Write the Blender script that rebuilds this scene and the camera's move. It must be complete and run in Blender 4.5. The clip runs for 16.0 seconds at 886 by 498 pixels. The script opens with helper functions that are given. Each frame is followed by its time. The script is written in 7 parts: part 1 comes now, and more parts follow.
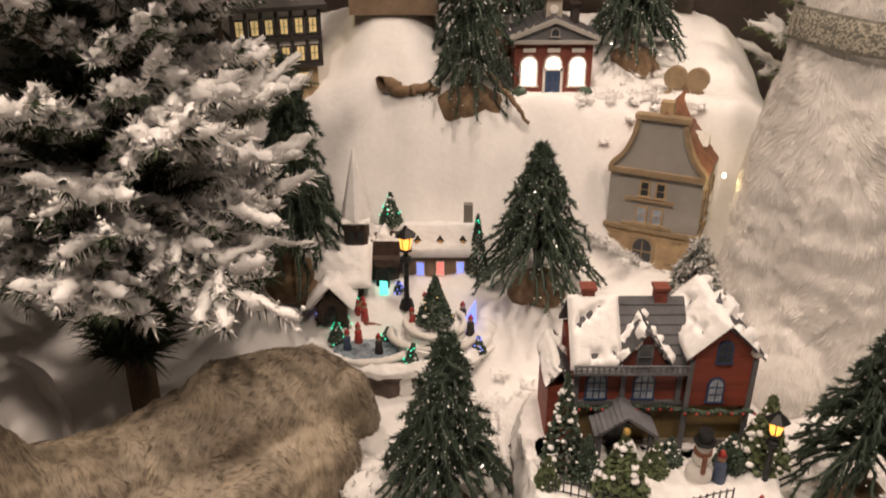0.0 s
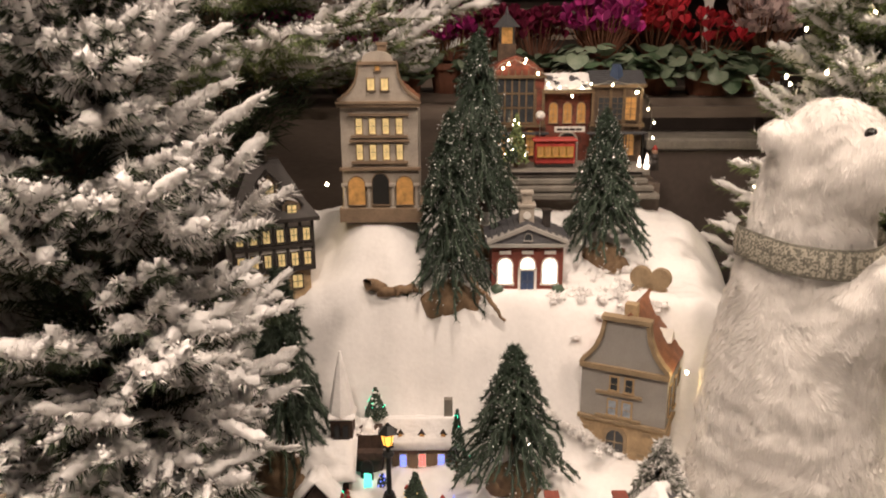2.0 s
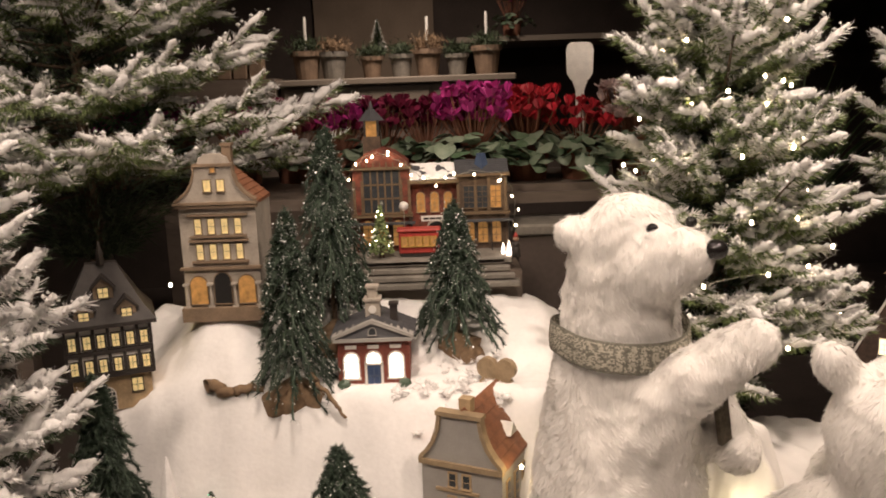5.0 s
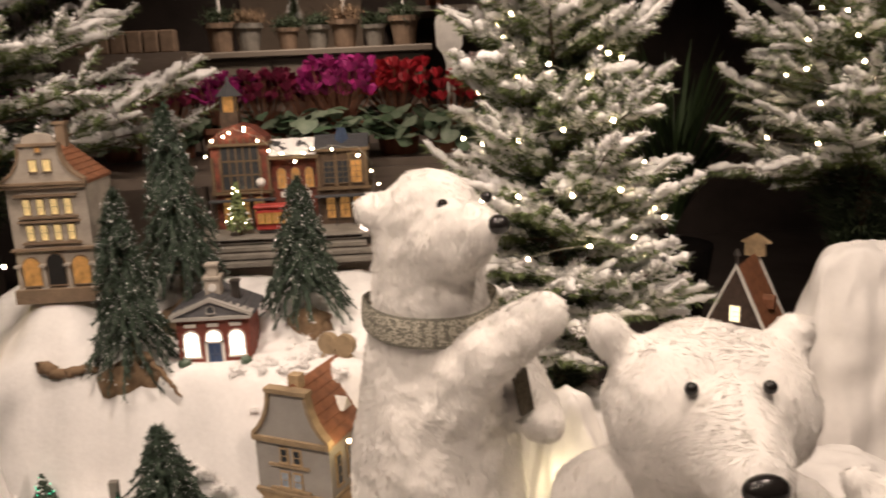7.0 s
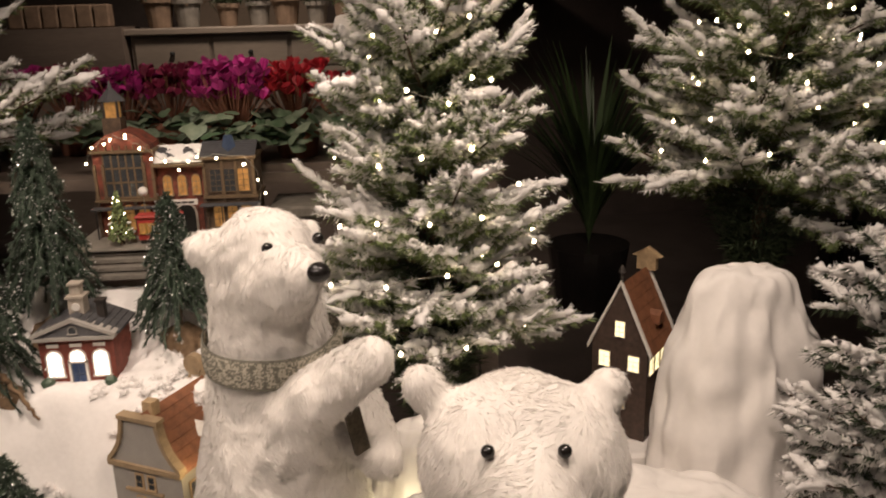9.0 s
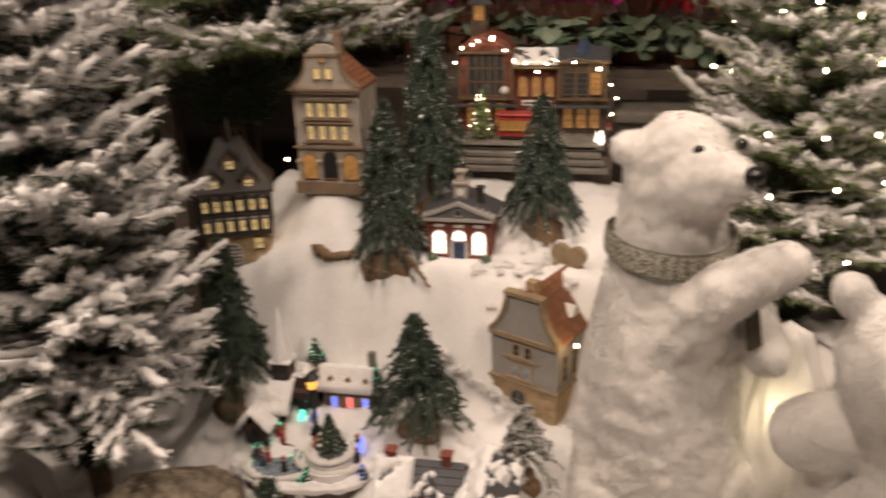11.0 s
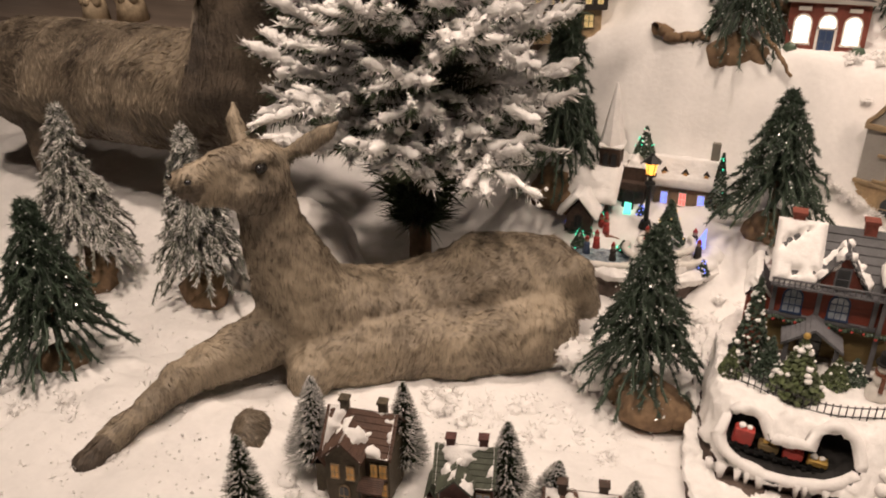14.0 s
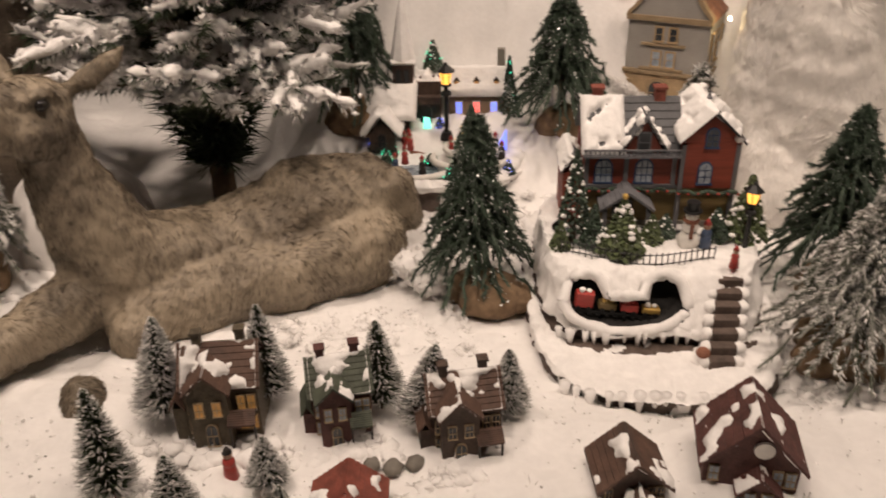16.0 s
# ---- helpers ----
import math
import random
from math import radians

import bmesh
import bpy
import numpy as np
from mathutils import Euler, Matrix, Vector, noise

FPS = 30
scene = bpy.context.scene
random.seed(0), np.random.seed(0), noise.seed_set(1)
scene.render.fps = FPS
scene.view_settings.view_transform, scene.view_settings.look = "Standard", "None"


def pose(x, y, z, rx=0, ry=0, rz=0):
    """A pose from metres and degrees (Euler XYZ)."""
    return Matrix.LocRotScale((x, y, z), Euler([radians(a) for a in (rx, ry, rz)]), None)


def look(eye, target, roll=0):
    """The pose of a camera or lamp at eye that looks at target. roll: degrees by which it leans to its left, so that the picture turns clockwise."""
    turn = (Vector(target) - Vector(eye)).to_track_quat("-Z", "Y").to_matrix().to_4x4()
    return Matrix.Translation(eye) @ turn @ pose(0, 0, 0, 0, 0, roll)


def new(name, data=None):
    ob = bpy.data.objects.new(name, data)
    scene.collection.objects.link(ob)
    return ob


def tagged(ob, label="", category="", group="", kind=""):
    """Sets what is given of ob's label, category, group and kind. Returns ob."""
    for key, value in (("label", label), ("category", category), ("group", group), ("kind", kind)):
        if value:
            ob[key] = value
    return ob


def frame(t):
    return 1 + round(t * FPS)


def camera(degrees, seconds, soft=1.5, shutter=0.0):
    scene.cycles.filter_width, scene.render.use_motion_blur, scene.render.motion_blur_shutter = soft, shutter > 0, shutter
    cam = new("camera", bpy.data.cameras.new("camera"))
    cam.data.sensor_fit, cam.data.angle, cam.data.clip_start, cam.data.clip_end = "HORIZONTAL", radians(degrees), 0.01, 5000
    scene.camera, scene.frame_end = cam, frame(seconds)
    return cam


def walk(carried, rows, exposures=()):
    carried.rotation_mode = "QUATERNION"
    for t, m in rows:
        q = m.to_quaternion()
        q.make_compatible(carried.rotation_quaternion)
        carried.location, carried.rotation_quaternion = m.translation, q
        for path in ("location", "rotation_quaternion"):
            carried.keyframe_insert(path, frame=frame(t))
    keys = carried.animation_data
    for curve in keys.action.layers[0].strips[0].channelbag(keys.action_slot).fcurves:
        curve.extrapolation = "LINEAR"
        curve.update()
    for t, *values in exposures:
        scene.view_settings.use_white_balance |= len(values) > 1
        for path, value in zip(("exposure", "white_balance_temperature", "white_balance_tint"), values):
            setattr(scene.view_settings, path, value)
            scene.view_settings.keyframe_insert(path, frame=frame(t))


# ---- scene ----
cam = camera(57.5, 16.0, soft=1.8, shutter=0.4)
EXPO = 0.35
PATH = [
    (0, (0.016, -0.409, 1.017), (0.016, 1.395, 0.153), -0.0),
    (0.5, (0.023, -0.419, 1.06), (0.016, 1.421, 0.277), 0.1),
    (1, (0.034, -0.438, 1.109), (0.017, 1.438, 0.416), 0.0),
    (1.5, (0.057, -0.456, 1.144), (0.039, 1.447, 0.529), -0.1),
    (2, (0.076, -0.482, 1.189), (0.058, 1.441, 0.64), -0.4),
    (2.5, (0.096, -0.503, 1.231), (0.075, 1.436, 0.74), -0.5),
    (3, (0.119, -0.506, 1.258), (0.104, 1.444, 0.816), -0.5),
    (3.5, (0.192, -0.492, 1.275), (0.195, 1.466, 0.864), -1.0),
    (4, (0.29, -0.471, 1.287), (0.319, 1.488, 0.886), -1.5),
    (4.2, (0.312, -0.467, 1.263), (0.352, 1.495, 0.88), -1.7),
    (6.5, (0.705, -0.489, 1.237), (0.627, 1.464, 0.813), -2.7),
    (7, (0.756, -0.484, 1.245), (0.839, 1.461, 0.786), -2.5),
    (7.5, (0.863, -0.467, 1.245), (1.032, 1.467, 0.765), -2.6),
    (8, (1.021, -0.452, 1.308), (1.199, 1.481, 0.826), -2.5),
    (8.2, (1.052, -0.441, 1.35), (1.241, 1.492, 0.87), -2.0),
    (10.5, (0.909, -0.485, 1.394), (0.712, 1.354, 0.635), -1.3),
    (11, (0.639, -0.603, 1.405), (0.264, 1.212, 0.653), -1.7),
    (11.5, (0.584, -0.64, 1.366), (-0.088, 1.116, 0.686), -3.2),
    (12, (0.472, -0.722, 1.26), (-0.294, 1.005, 0.604), -2.0),
    (12.5, (0.405, -0.746, 1.151), (-0.385, 0.94, 0.42), -1.2),
    (13, (0.333, -0.723, 1.117), (-0.437, 0.934, 0.304), -1.3),
    (13.5, (0.246, -0.717, 1.042), (-0.478, 0.934, 0.176), -0.7),
    (14, (0.155, -0.717, 1.002), (-0.523, 0.932, 0.097), -0.7),
    (14.5, (0.113, -0.733, 0.965), (-0.498, 0.928, 0.032), -0.9),
    (15, (0.155, -0.778, 0.95), (-0.348, 0.906, -0.004), -1.4),
    (15.5, (0.082, -0.765, 0.922), (-0.227, 0.958, -0.046), -1.7),
    (16, (0.045, -0.766, 0.884), (-0.07, 0.98, -0.083), -1.4),
]
walk(cam, [(t, look(eye, target, roll)) for t, eye, target, roll in PATH], exposures=[(0, EXPO - 0.10), (2, EXPO + 0.05), (7.5, EXPO + 0.03), (10.3, EXPO - 0.32), (11.5, EXPO - 0.24), (13, EXPO - 0.02), (14.5, EXPO - 0.06), (16, EXPO - 0.18)])

# ---- light: warm ceiling spots over a shop display, dim shop behind ----
world = bpy.data.worlds.new("world")
scene.world = world
world.use_nodes = True
world.node_tree.nodes["Background"].inputs[0].default_value = (1.0, 0.86, 0.74, 1)
world.node_tree.nodes["Background"].inputs[1].default_value = 0.012


def ceiling_lamp(eye, target, watts, size, colour=(1.0, 0.80, 0.66)):
    data = bpy.data.lights.new("ceiling_lamp", "AREA")
    data.shape, data.size, data.energy, data.color = "DISK", size, watts, colour
    data.spread = radians(120)
    ob = new("ceiling_lamp", data)
    ob.matrix_world = look(eye, target)
    return ob


ceiling_lamp((-0.35, -0.45, 2.55), (-0.45, 0.6, 0.4), 8.8, 0.14)
ceiling_lamp((0.65, -0.35, 2.55), (0.6, 0.8, 0.2), 6.2, 0.14)
ceiling_lamp((0.25, 0.9, 2.6), (0.2, 1.4, 0.5), 7, 0.2)
ceiling_lamp((1.5, 0.5, 2.6), (1.6, 1.3, 0.6), 13, 0.2)
ceiling_lamp((-1.1, 0.2, 2.6), (-1.3, 0.9, 0.4), 13, 0.2)
ceiling_lamp((0.3, 4.2, 2.9), (0.3, 4.9, 1.2), 18, 0.4)


# ---- materials ----
def mat(name, colour, rough=0.7, vary=0.25, scale=30.0, bump=0.3, fine=220.0, metal=0.0, emit=0.0, second=None, sheen=0.0, stretch=None, depth=0.004, spec=0.5, island=0.0):
    m = bpy.data.materials.new(name)
    m.use_nodes = True
    nt = m.node_tree
    b = nt.nodes["Principled BSDF"]
    b.inputs["Roughness"].default_value = rough
    b.inputs["Metallic"].default_value = metal
    b.inputs["Specular IOR Level"].default_value = spec
    if sheen:
        b.inputs["Sheen Weight"].default_value = sheen
    co = nt.nodes.new("ShaderNodeTexCoord")
    src = co.outputs["Object"]
    if stretch:
        mp = nt.nodes.new("ShaderNodeMapping")
        mp.inputs["Scale"].default_value = stretch
        nt.links.new(src, mp.inputs["Vector"])
        src = mp.outputs["Vector"]
    n1 = nt.nodes.new("ShaderNodeTexNoise")
    n1.inputs["Scale"].default_value, n1.inputs["Detail"].default_value = scale, 6
    n2 = nt.nodes.new("ShaderNodeTexNoise")
    n2.inputs["Scale"].default_value, n2.inputs["Detail"].default_value = fine, 4
    nt.links.new(src, n1.inputs["Vector"])
    nt.links.new(src, n2.inputs["Vector"])
    ramp = nt.nodes.new("ShaderNodeValToRGB")
    dark = second or tuple(c * (1 - vary) for c in colour)
    light = colour if second else tuple(min(1, c * (1 + vary * 0.6)) for c in colour)
    ramp.color_ramp.elements[0].position, ramp.color_ramp.elements[1].position = 0.35, 0.66
    ramp.color_ramp.elements[0].color, ramp.color_ramp.elements[1].color = (*dark, 1), (*light, 1)
    mix = nt.nodes.new("ShaderNodeMix")
    mix.inputs[0].default_value = 0.3
    nt.links.new(n1.outputs["Fac"], mix.inputs[2])
    nt.links.new(n2.outputs["Fac"], mix.inputs[3])
    fac = mix.outputs[0]
    if island:
        geo = nt.nodes.new("ShaderNodeNewGeometry")
        mi = nt.nodes.new("ShaderNodeMix")
        mi.inputs[0].default_value = island
        nt.links.new(fac, mi.inputs[2])
        nt.links.new(geo.outputs["Random Per Island"], mi.inputs[3])
        fac = mi.outputs[0]
    nt.links.new(fac, ramp.inputs["Fac"])
    nt.links.new(ramp.outputs["Color"], b.inputs["Base Color"])
    if bump:
        bp = nt.nodes.new("ShaderNodeBump")
        bp.inputs["Strength"].default_value, bp.inputs["Distance"].default_value = bump, depth
        nt.links.new(mix.outputs[0], bp.inputs["Height"])
        nt.links.new(bp.outputs["Normal"], b.inputs["Normal"])
    if emit:
        b.inputs["Emission Color"].default_value = (*colour, 1)
        b.inputs["Emission Strength"].default_value = emit
    return m


SNOW = mat("snow", (0.84, 0.82, 0.80), 0.9, 0.08, 9, 0.45, 90, depth=0.006, spec=0.2)
SNOWCLUMP = mat("snow_clump", (0.86, 0.84, 0.82), 0.9, 0.08, 60, 0.6, 300, depth=0.004, spec=0.2)
CLOTH = mat("snow_cloth", (0.82, 0.79, 0.76), 0.85, 0.08, 6, 0.3, 40, depth=0.01, spec=0.2)
FLOCK = mat("flocking", (0.84, 0.82, 0.80), 0.95, 0.15, 120, 0.9, 420, depth=0.004, spec=0.1, island=0.4)
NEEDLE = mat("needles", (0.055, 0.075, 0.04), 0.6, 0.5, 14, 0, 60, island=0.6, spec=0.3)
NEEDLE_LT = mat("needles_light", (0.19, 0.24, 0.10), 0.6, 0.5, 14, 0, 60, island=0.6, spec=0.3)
NEEDLE_DK = mat("needles_dark", (0.045, 0.070, 0.045), 0.5, 0.45, 14, 0, 60, island=0.6)
NEEDLE_FR = mat("needles_frosted", (0.42, 0.42, 0.38), 0.8, 0.4, 40, 0, 90, second=(0.09, 0.10, 0.07), island=0.5)
GLITTER = mat("glitter", (0.95, 0.95, 0.93), 0.3, 0.0, 10, 0, 20, metal=0.6)
BARK = mat("bark", (0.10, 0.065, 0.04), 0.9, 0.4, 40, 0.8, 120)
BURLAP = mat("burlap", (0.22, 0.145, 0.085), 0.95, 0.35, 60, 0.9, 500, depth=0.003)
FUR = mat("white_fur", (0.83, 0.80, 0.76), 0.9, 0.09, 14, 0.5, 120, sheen=0.3, depth=0.005, spec=0.15, island=0.12)
BLACK = mat("black_gloss", (0.015, 0.013, 0.012), 0.22, 0.2, 60, 0.2, 300)
DEER = mat("deer_resin", (0.37, 0.305, 0.22), 0.60, 0.4, 7.5, 0.8, 75, second=(0.065, 0.050, 0.036), stretch=(1.2, 1.2, 0.9), depth=0.012, island=0.19)
DEER_DK = mat("deer_resin_dark", (0.18, 0.14, 0.10), 0.65, 0.4, 6, 0.9, 110, second=(0.05, 0.04, 0.032), stretch=(1, 1, 2.0), depth=0.006)
ANTLER = mat("antler", (0.30, 0.23, 0.16), 0.6, 0.35, 30, 0.6, 200)
DARKWALL = mat("dark_wall", (0.085, 0.065, 0.055), 0.85, 0.3, 3, 0.2, 60)
GREYBOARD = mat("grey_board", (0.20, 0.18, 0.155), 0.75, 0.2, 4, 0.2, 60)
PALEWOOD = mat("pale_wood", (0.46, 0.41, 0.33), 0.7, 0.2, 6, 0.4, 80, stretch=(1, 1, 0.15))
DARKWOOD = mat("dark_wood", (0.16, 0.125, 0.10), 0.6, 0.3, 6, 0.4, 80, stretch=(0.2, 1, 1))
STONE = mat("slate", (0.22, 0.20, 0.17), 0.8, 0.3, 18, 0.5, 120)
BULB = mat("lit_bulb", (1.0, 0.80, 0.50), 0.4, 0, 10, 0, 10, emit=26.0)
WIRE = mat("wire", (0.35, 0.33, 0.28), 0.4, 0.1, 10, 0, 10, metal=0.6)


# ---- mesh helpers ----
def empty(name, m=None):
    ob = new(name)
    ob.empty_display_size = 0.05
    ob.matrix_world = m or Matrix()
    return ob


def finish(me, material, smooth):
    for mm in material if isinstance(material, (list, tuple)) else [material]:
        me.materials.append(mm)
    if smooth:
        me.polygons.foreach_set("use_smooth", [True] * len(me.polygons))
    me.update()
    return me


def part(name, bm, material, parent=None, label="", smooth=False):
    me = bpy.data.meshes.new(name)
    bm.to_mesh(me)
    bm.free()
    ob = new(name, finish(me, material, smooth))
    if parent:
        ob.parent = parent
    return tagged(ob, label)


def share(ob, m, parent):
    o = new(ob.name.split(".")[0], ob.data)
    o.parent = parent
    o.matrix_basis = m
    return o


def arrays(name, v, f, material, parent=None, label="", smooth=False, slots=None):
    """A mesh object from numpy arrays of corners and of faces with n corners each."""
    me = bpy.data.meshes.new(name)
    v, f = np.asarray(v, dtype=np.float32), np.asarray(f, dtype=np.int32)
    n = f.shape[1]
    me.vertices.add(len(v))
    me.vertices.foreach_set("co", v.ravel())
    me.loops.add(f.size)
    me.loops.foreach_set("vertex_index", f.ravel())
    me.polygons.add(len(f))
    me.polygons.foreach_set("loop_start", np.arange(0, f.size, n, dtype=np.int32))
    if slots is not None:
        me.polygons.foreach_set("material_index", np.asarray(slots, dtype=np.int32))
    me.update(calc_edges=True)
    ob = new(name, finish(me, material, smooth))
    if parent:
        ob.parent = parent
    return tagged(ob, label)


def merged(chunks):
    """One pair of arrays from several (corners, faces)."""
    vs, fs, at = [], [], 0
    for v, f in chunks:
        vs.append(v)
        fs.append(f + at)
        at += len(v)
    return np.concatenate(vs), np.concatenate(fs)


def unit(a):
    return a / (np.linalg.norm(a, axis=-1, keepdims=True) + 1e-9)


def blades(p, d, length, width, rng):
    """One thin triangle for each place p, along d."""
    n = len(p)
    side = unit(np.cross(d, rng.normal(size=(n, 3)))) * (np.reshape(width, (-1, 1)) / 2)
    v = np.stack([p - side, p + side, p + d * np.reshape(length, (-1, 1))], 1).reshape(-1, 3)
    return v, np.arange(3 * n).reshape(n, 3)


def rods(curves, radii, sides, rng=None, rough=0.0):
    """Tubes along many curves (n, k, 3) with radii (n, k); triangles."""
    n, k, _ = curves.shape
    tan = unit(np.gradient(curves, axis=1))
    up = np.where(np.abs(tan[..., 2:3]) > 0.92, np.array([1.0, 0, 0]), np.array([0, 0, 1.0]))
    a = unit(np.cross(tan, up))
    b = np.cross(tan, a)
    ang = np.arange(sides) * 2 * np.pi / sides
    r = np.broadcast_to(radii, (n, k))[..., None, None] * np.ones((n, k, sides, 1))
    if rng is not None:
        r = r * (1 + rough * rng.uniform(-1, 1, r.shape))
    ring = curves[:, :, None] + r * (np.cos(ang)[:, None] * a[:, :, None] + np.sin(ang)[:, None] * b[:, :, None])
    v = ring.reshape(-1, 3)
    i, j, s = np.meshgrid(np.arange(n), np.arange(k - 1), np.arange(sides), indexing="ij")
    q = lambda jj, ss: (i * k + jj) * sides + ss % sides  # noqa: E731
    f = np.stack([np.stack([q(j, s), q(j, s + 1), q(j + 1, s + 1)], -1), np.stack([q(j, s), q(j + 1, s + 1), q(j + 1, s)], -1)], -2)
    return v, f.reshape(-1, 3)


def box(bm, x0, x1, y0, y1, z0, z1, bevel=0.0):
    m = Matrix.LocRotScale(((x0 + x1) / 2, (y0 + y1) / 2, (z0 + z1) / 2), None, (x1 - x0, y1 - y0, z1 - z0))
    vs = bmesh.ops.create_cube(bm, size=1, matrix=m)["verts"]
    if bevel:
        es = list({e for v in vs for e in v.link_edges})
        bmesh.ops.bevel(bm, geom=es, offset=bevel, segments=1, affect="EDGES")


def poly(bm, pts, y0, y1):
    """A flat outline in x and z, given counter-clockwise from the front, made thick from y0 to y1."""
    a = [bm.verts.new((x, y0, z)) for x, z in pts]
    b = [bm.verts.new((x, y1, z)) for x, z in pts]
    n = len(pts)
    bm.faces.new(a)
    bm.faces.new(b[::-1])
    for i in range(n):
        bm.faces.new((a[(i + 1) % n], a[i], b[i], b[(i + 1) % n]))


def cyl(bm, x, y, z0, z1, r0, r1, seg=12):
    bmesh.ops.create_cone(bm, cap_ends=True, segments=seg, radius1=r0, radius2=max(r1, 1e-4), depth=z1 - z0, matrix=Matrix.Translation((x, y, (z0 + z1) / 2)))


def ball(bm, x, y, z, r, seg=12, sz=1.0):
    bmesh.ops.create_uvsphere(bm, u_segments=seg, v_segments=max(6, seg // 2), radius=r, matrix=Matrix.Translation((x, y, z)) @ Matrix.Diagonal((1, 1, sz, 1)))


def lumps(bm, places, rng, squash=0.6):
    """Soft uneven snow lumps: (x, y, z, r)."""
    for x, y, z, r in places:
        vs = bmesh.ops.create_icosphere(bm, subdivisions=2, radius=r, matrix=Matrix.Translation((x, y, z)))["verts"]
        o = Vector((x, y, z))
        k = rng.uniform(0, 50)
        for v in vs:
            d = v.co - o
            d *= 1 + 0.35 * noise.noise(d * (2.2 / r) + Vector((k, 0, 0)))
            d.z *= squash
            v.co = o + d


def capsules(limbs, voxel, rounds=3):
    """A smooth body grown from tapered limbs (a, b, ra, rb), as a new mesh."""
    bm = bmesh.new()
    for a, b, ra, rb in limbs:
        a, b = Vector(a), Vector(b)
        steps = max(2, int((b - a).length / (0.35 * min(ra, rb))) + 1)
        steps = min(steps, 14)
        for i in range(steps):
            t = i / (steps - 1)
            bmesh.ops.create_icosphere(bm, subdivisions=2, radius=ra + (rb - ra) * t, matrix=Matrix.Translation(a.lerp(b, t)))
    me = bpy.data.meshes.new("grown")
    bm.to_mesh(me)
    bm.free()
    ob = new("grown", me)
    md = ob.modifiers.new("remesh", "REMESH")
    md.mode, md.voxel_size = "VOXEL", voxel
    deps = bpy.context.evaluated_depsgraph_get()
    out = bpy.data.meshes.new_from_object(ob.evaluated_get(deps))
    bpy.data.objects.remove(ob)
    bm = bmesh.new()
    bm.from_mesh(out)
    for _ in range(rounds):
        bmesh.ops.smooth_vert(bm, verts=bm.verts, factor=0.5, use_axis_x=True, use_axis_y=True, use_axis_z=True)
    return bm


# ---- the ground ----
def ss(a, b, x):
    t = np.clip((x - a) / (b - a), 0, 1)
    return t * t * (3 - 2 * t)


def hill(x, y):
    """Height of the snow at a place."""
    x, y = np.asarray(x, dtype=float), np.asarray(y, dtype=float)
    mid = ss(-0.62, -0.42, x) * (1 - ss(0.80, 1.05, x))
    z = 0.05 + 0.03 * ss(0.35, 0.15, y) - 0.02 * ss(0.3, 0.45, y) * (1 - ss(0.8, 0.95, y))
    z = z + 0.15 * ss(0.90, 1.14, y) * ss(-0.55, -0.35, x) * (1 - ss(0.68, 0.90, x))
    z = z + mid * (0.34 * ss(1.18, 1.36, y) + 0.12 * ss(1.46, 1.75, y))
    z = z + 0.215 * np.exp(-(((x + 0.10) / 0.15) ** 2 + ((y - 1.52) / 0.16) ** 2)) * ss(1.2, 1.4, y)
    z = z - 0.068 * np.exp(-(((x - 0.37) / 0.20) ** 2 + ((y - 0.33) / 0.13) ** 2))
    z = z + 0.05 * ss(-0.6, -1.3, x) * ss(0.5, 1.2, y) + 0.05 * ss(0.9, 1.6, x)
    return z


def ground():
    xs, ys = np.linspace(-2.6, 2.9, 420), np.concatenate([np.linspace(-0.75, 0.0, 45)[:-1], np.linspace(0.0, 1.80, 200)])
    x, y = np.meshgrid(xs, ys)
    z = hill(x, y)
    flat = np.stack([x.ravel(), y.ravel(), z.ravel()], 1)
    d = np.array([0.012 * noise.fractal((p[0] * 6, p[1] * 6, 3), 1, 2, 4) + 0.0065 * noise.fractal((p[0] * 40, p[1] * 40, 9), 1, 2, 3) + 0.016 * ss(1.0, 1.15, p[1]) * noise.noise((p[0] * 11, p[1] * 3.5, 5)) + 0.010 * noise.noise((p[0] * 13, p[1] * 13, 2)) for p in flat.tolist()])
    flat[:, 2] += d
    n, m = len(ys), len(xs)
    i, j = np.meshgrid(np.arange(n - 1), np.arange(m - 1), indexing="ij")
    q = (i * m + j).ravel()
    ob = arrays("ground", flat, np.stack([q, q + 1, q + m + 1, q + m], 1), SNOW, smooth=True)
    return tagged(ob, "white cotton-wool snow spread over a sloping display", "snow", kind="structure")


ground()


# ---- trees ----
def stem(parent, h, r, material=BARK, name="trunk", bend=0.0):
    k = 8
    t = np.linspace(0, 1, k)
    c = np.stack([bend * np.sin(t * 3), bend * np.cos(t * 4) - bend, t * h], 1)[None]
    v, f = rods(c, (r * (1 - 0.85 * t))[None], 8, np.random.default_rng(3), 0.12)
    return arrays(name, v, f, material, parent, smooth=True)


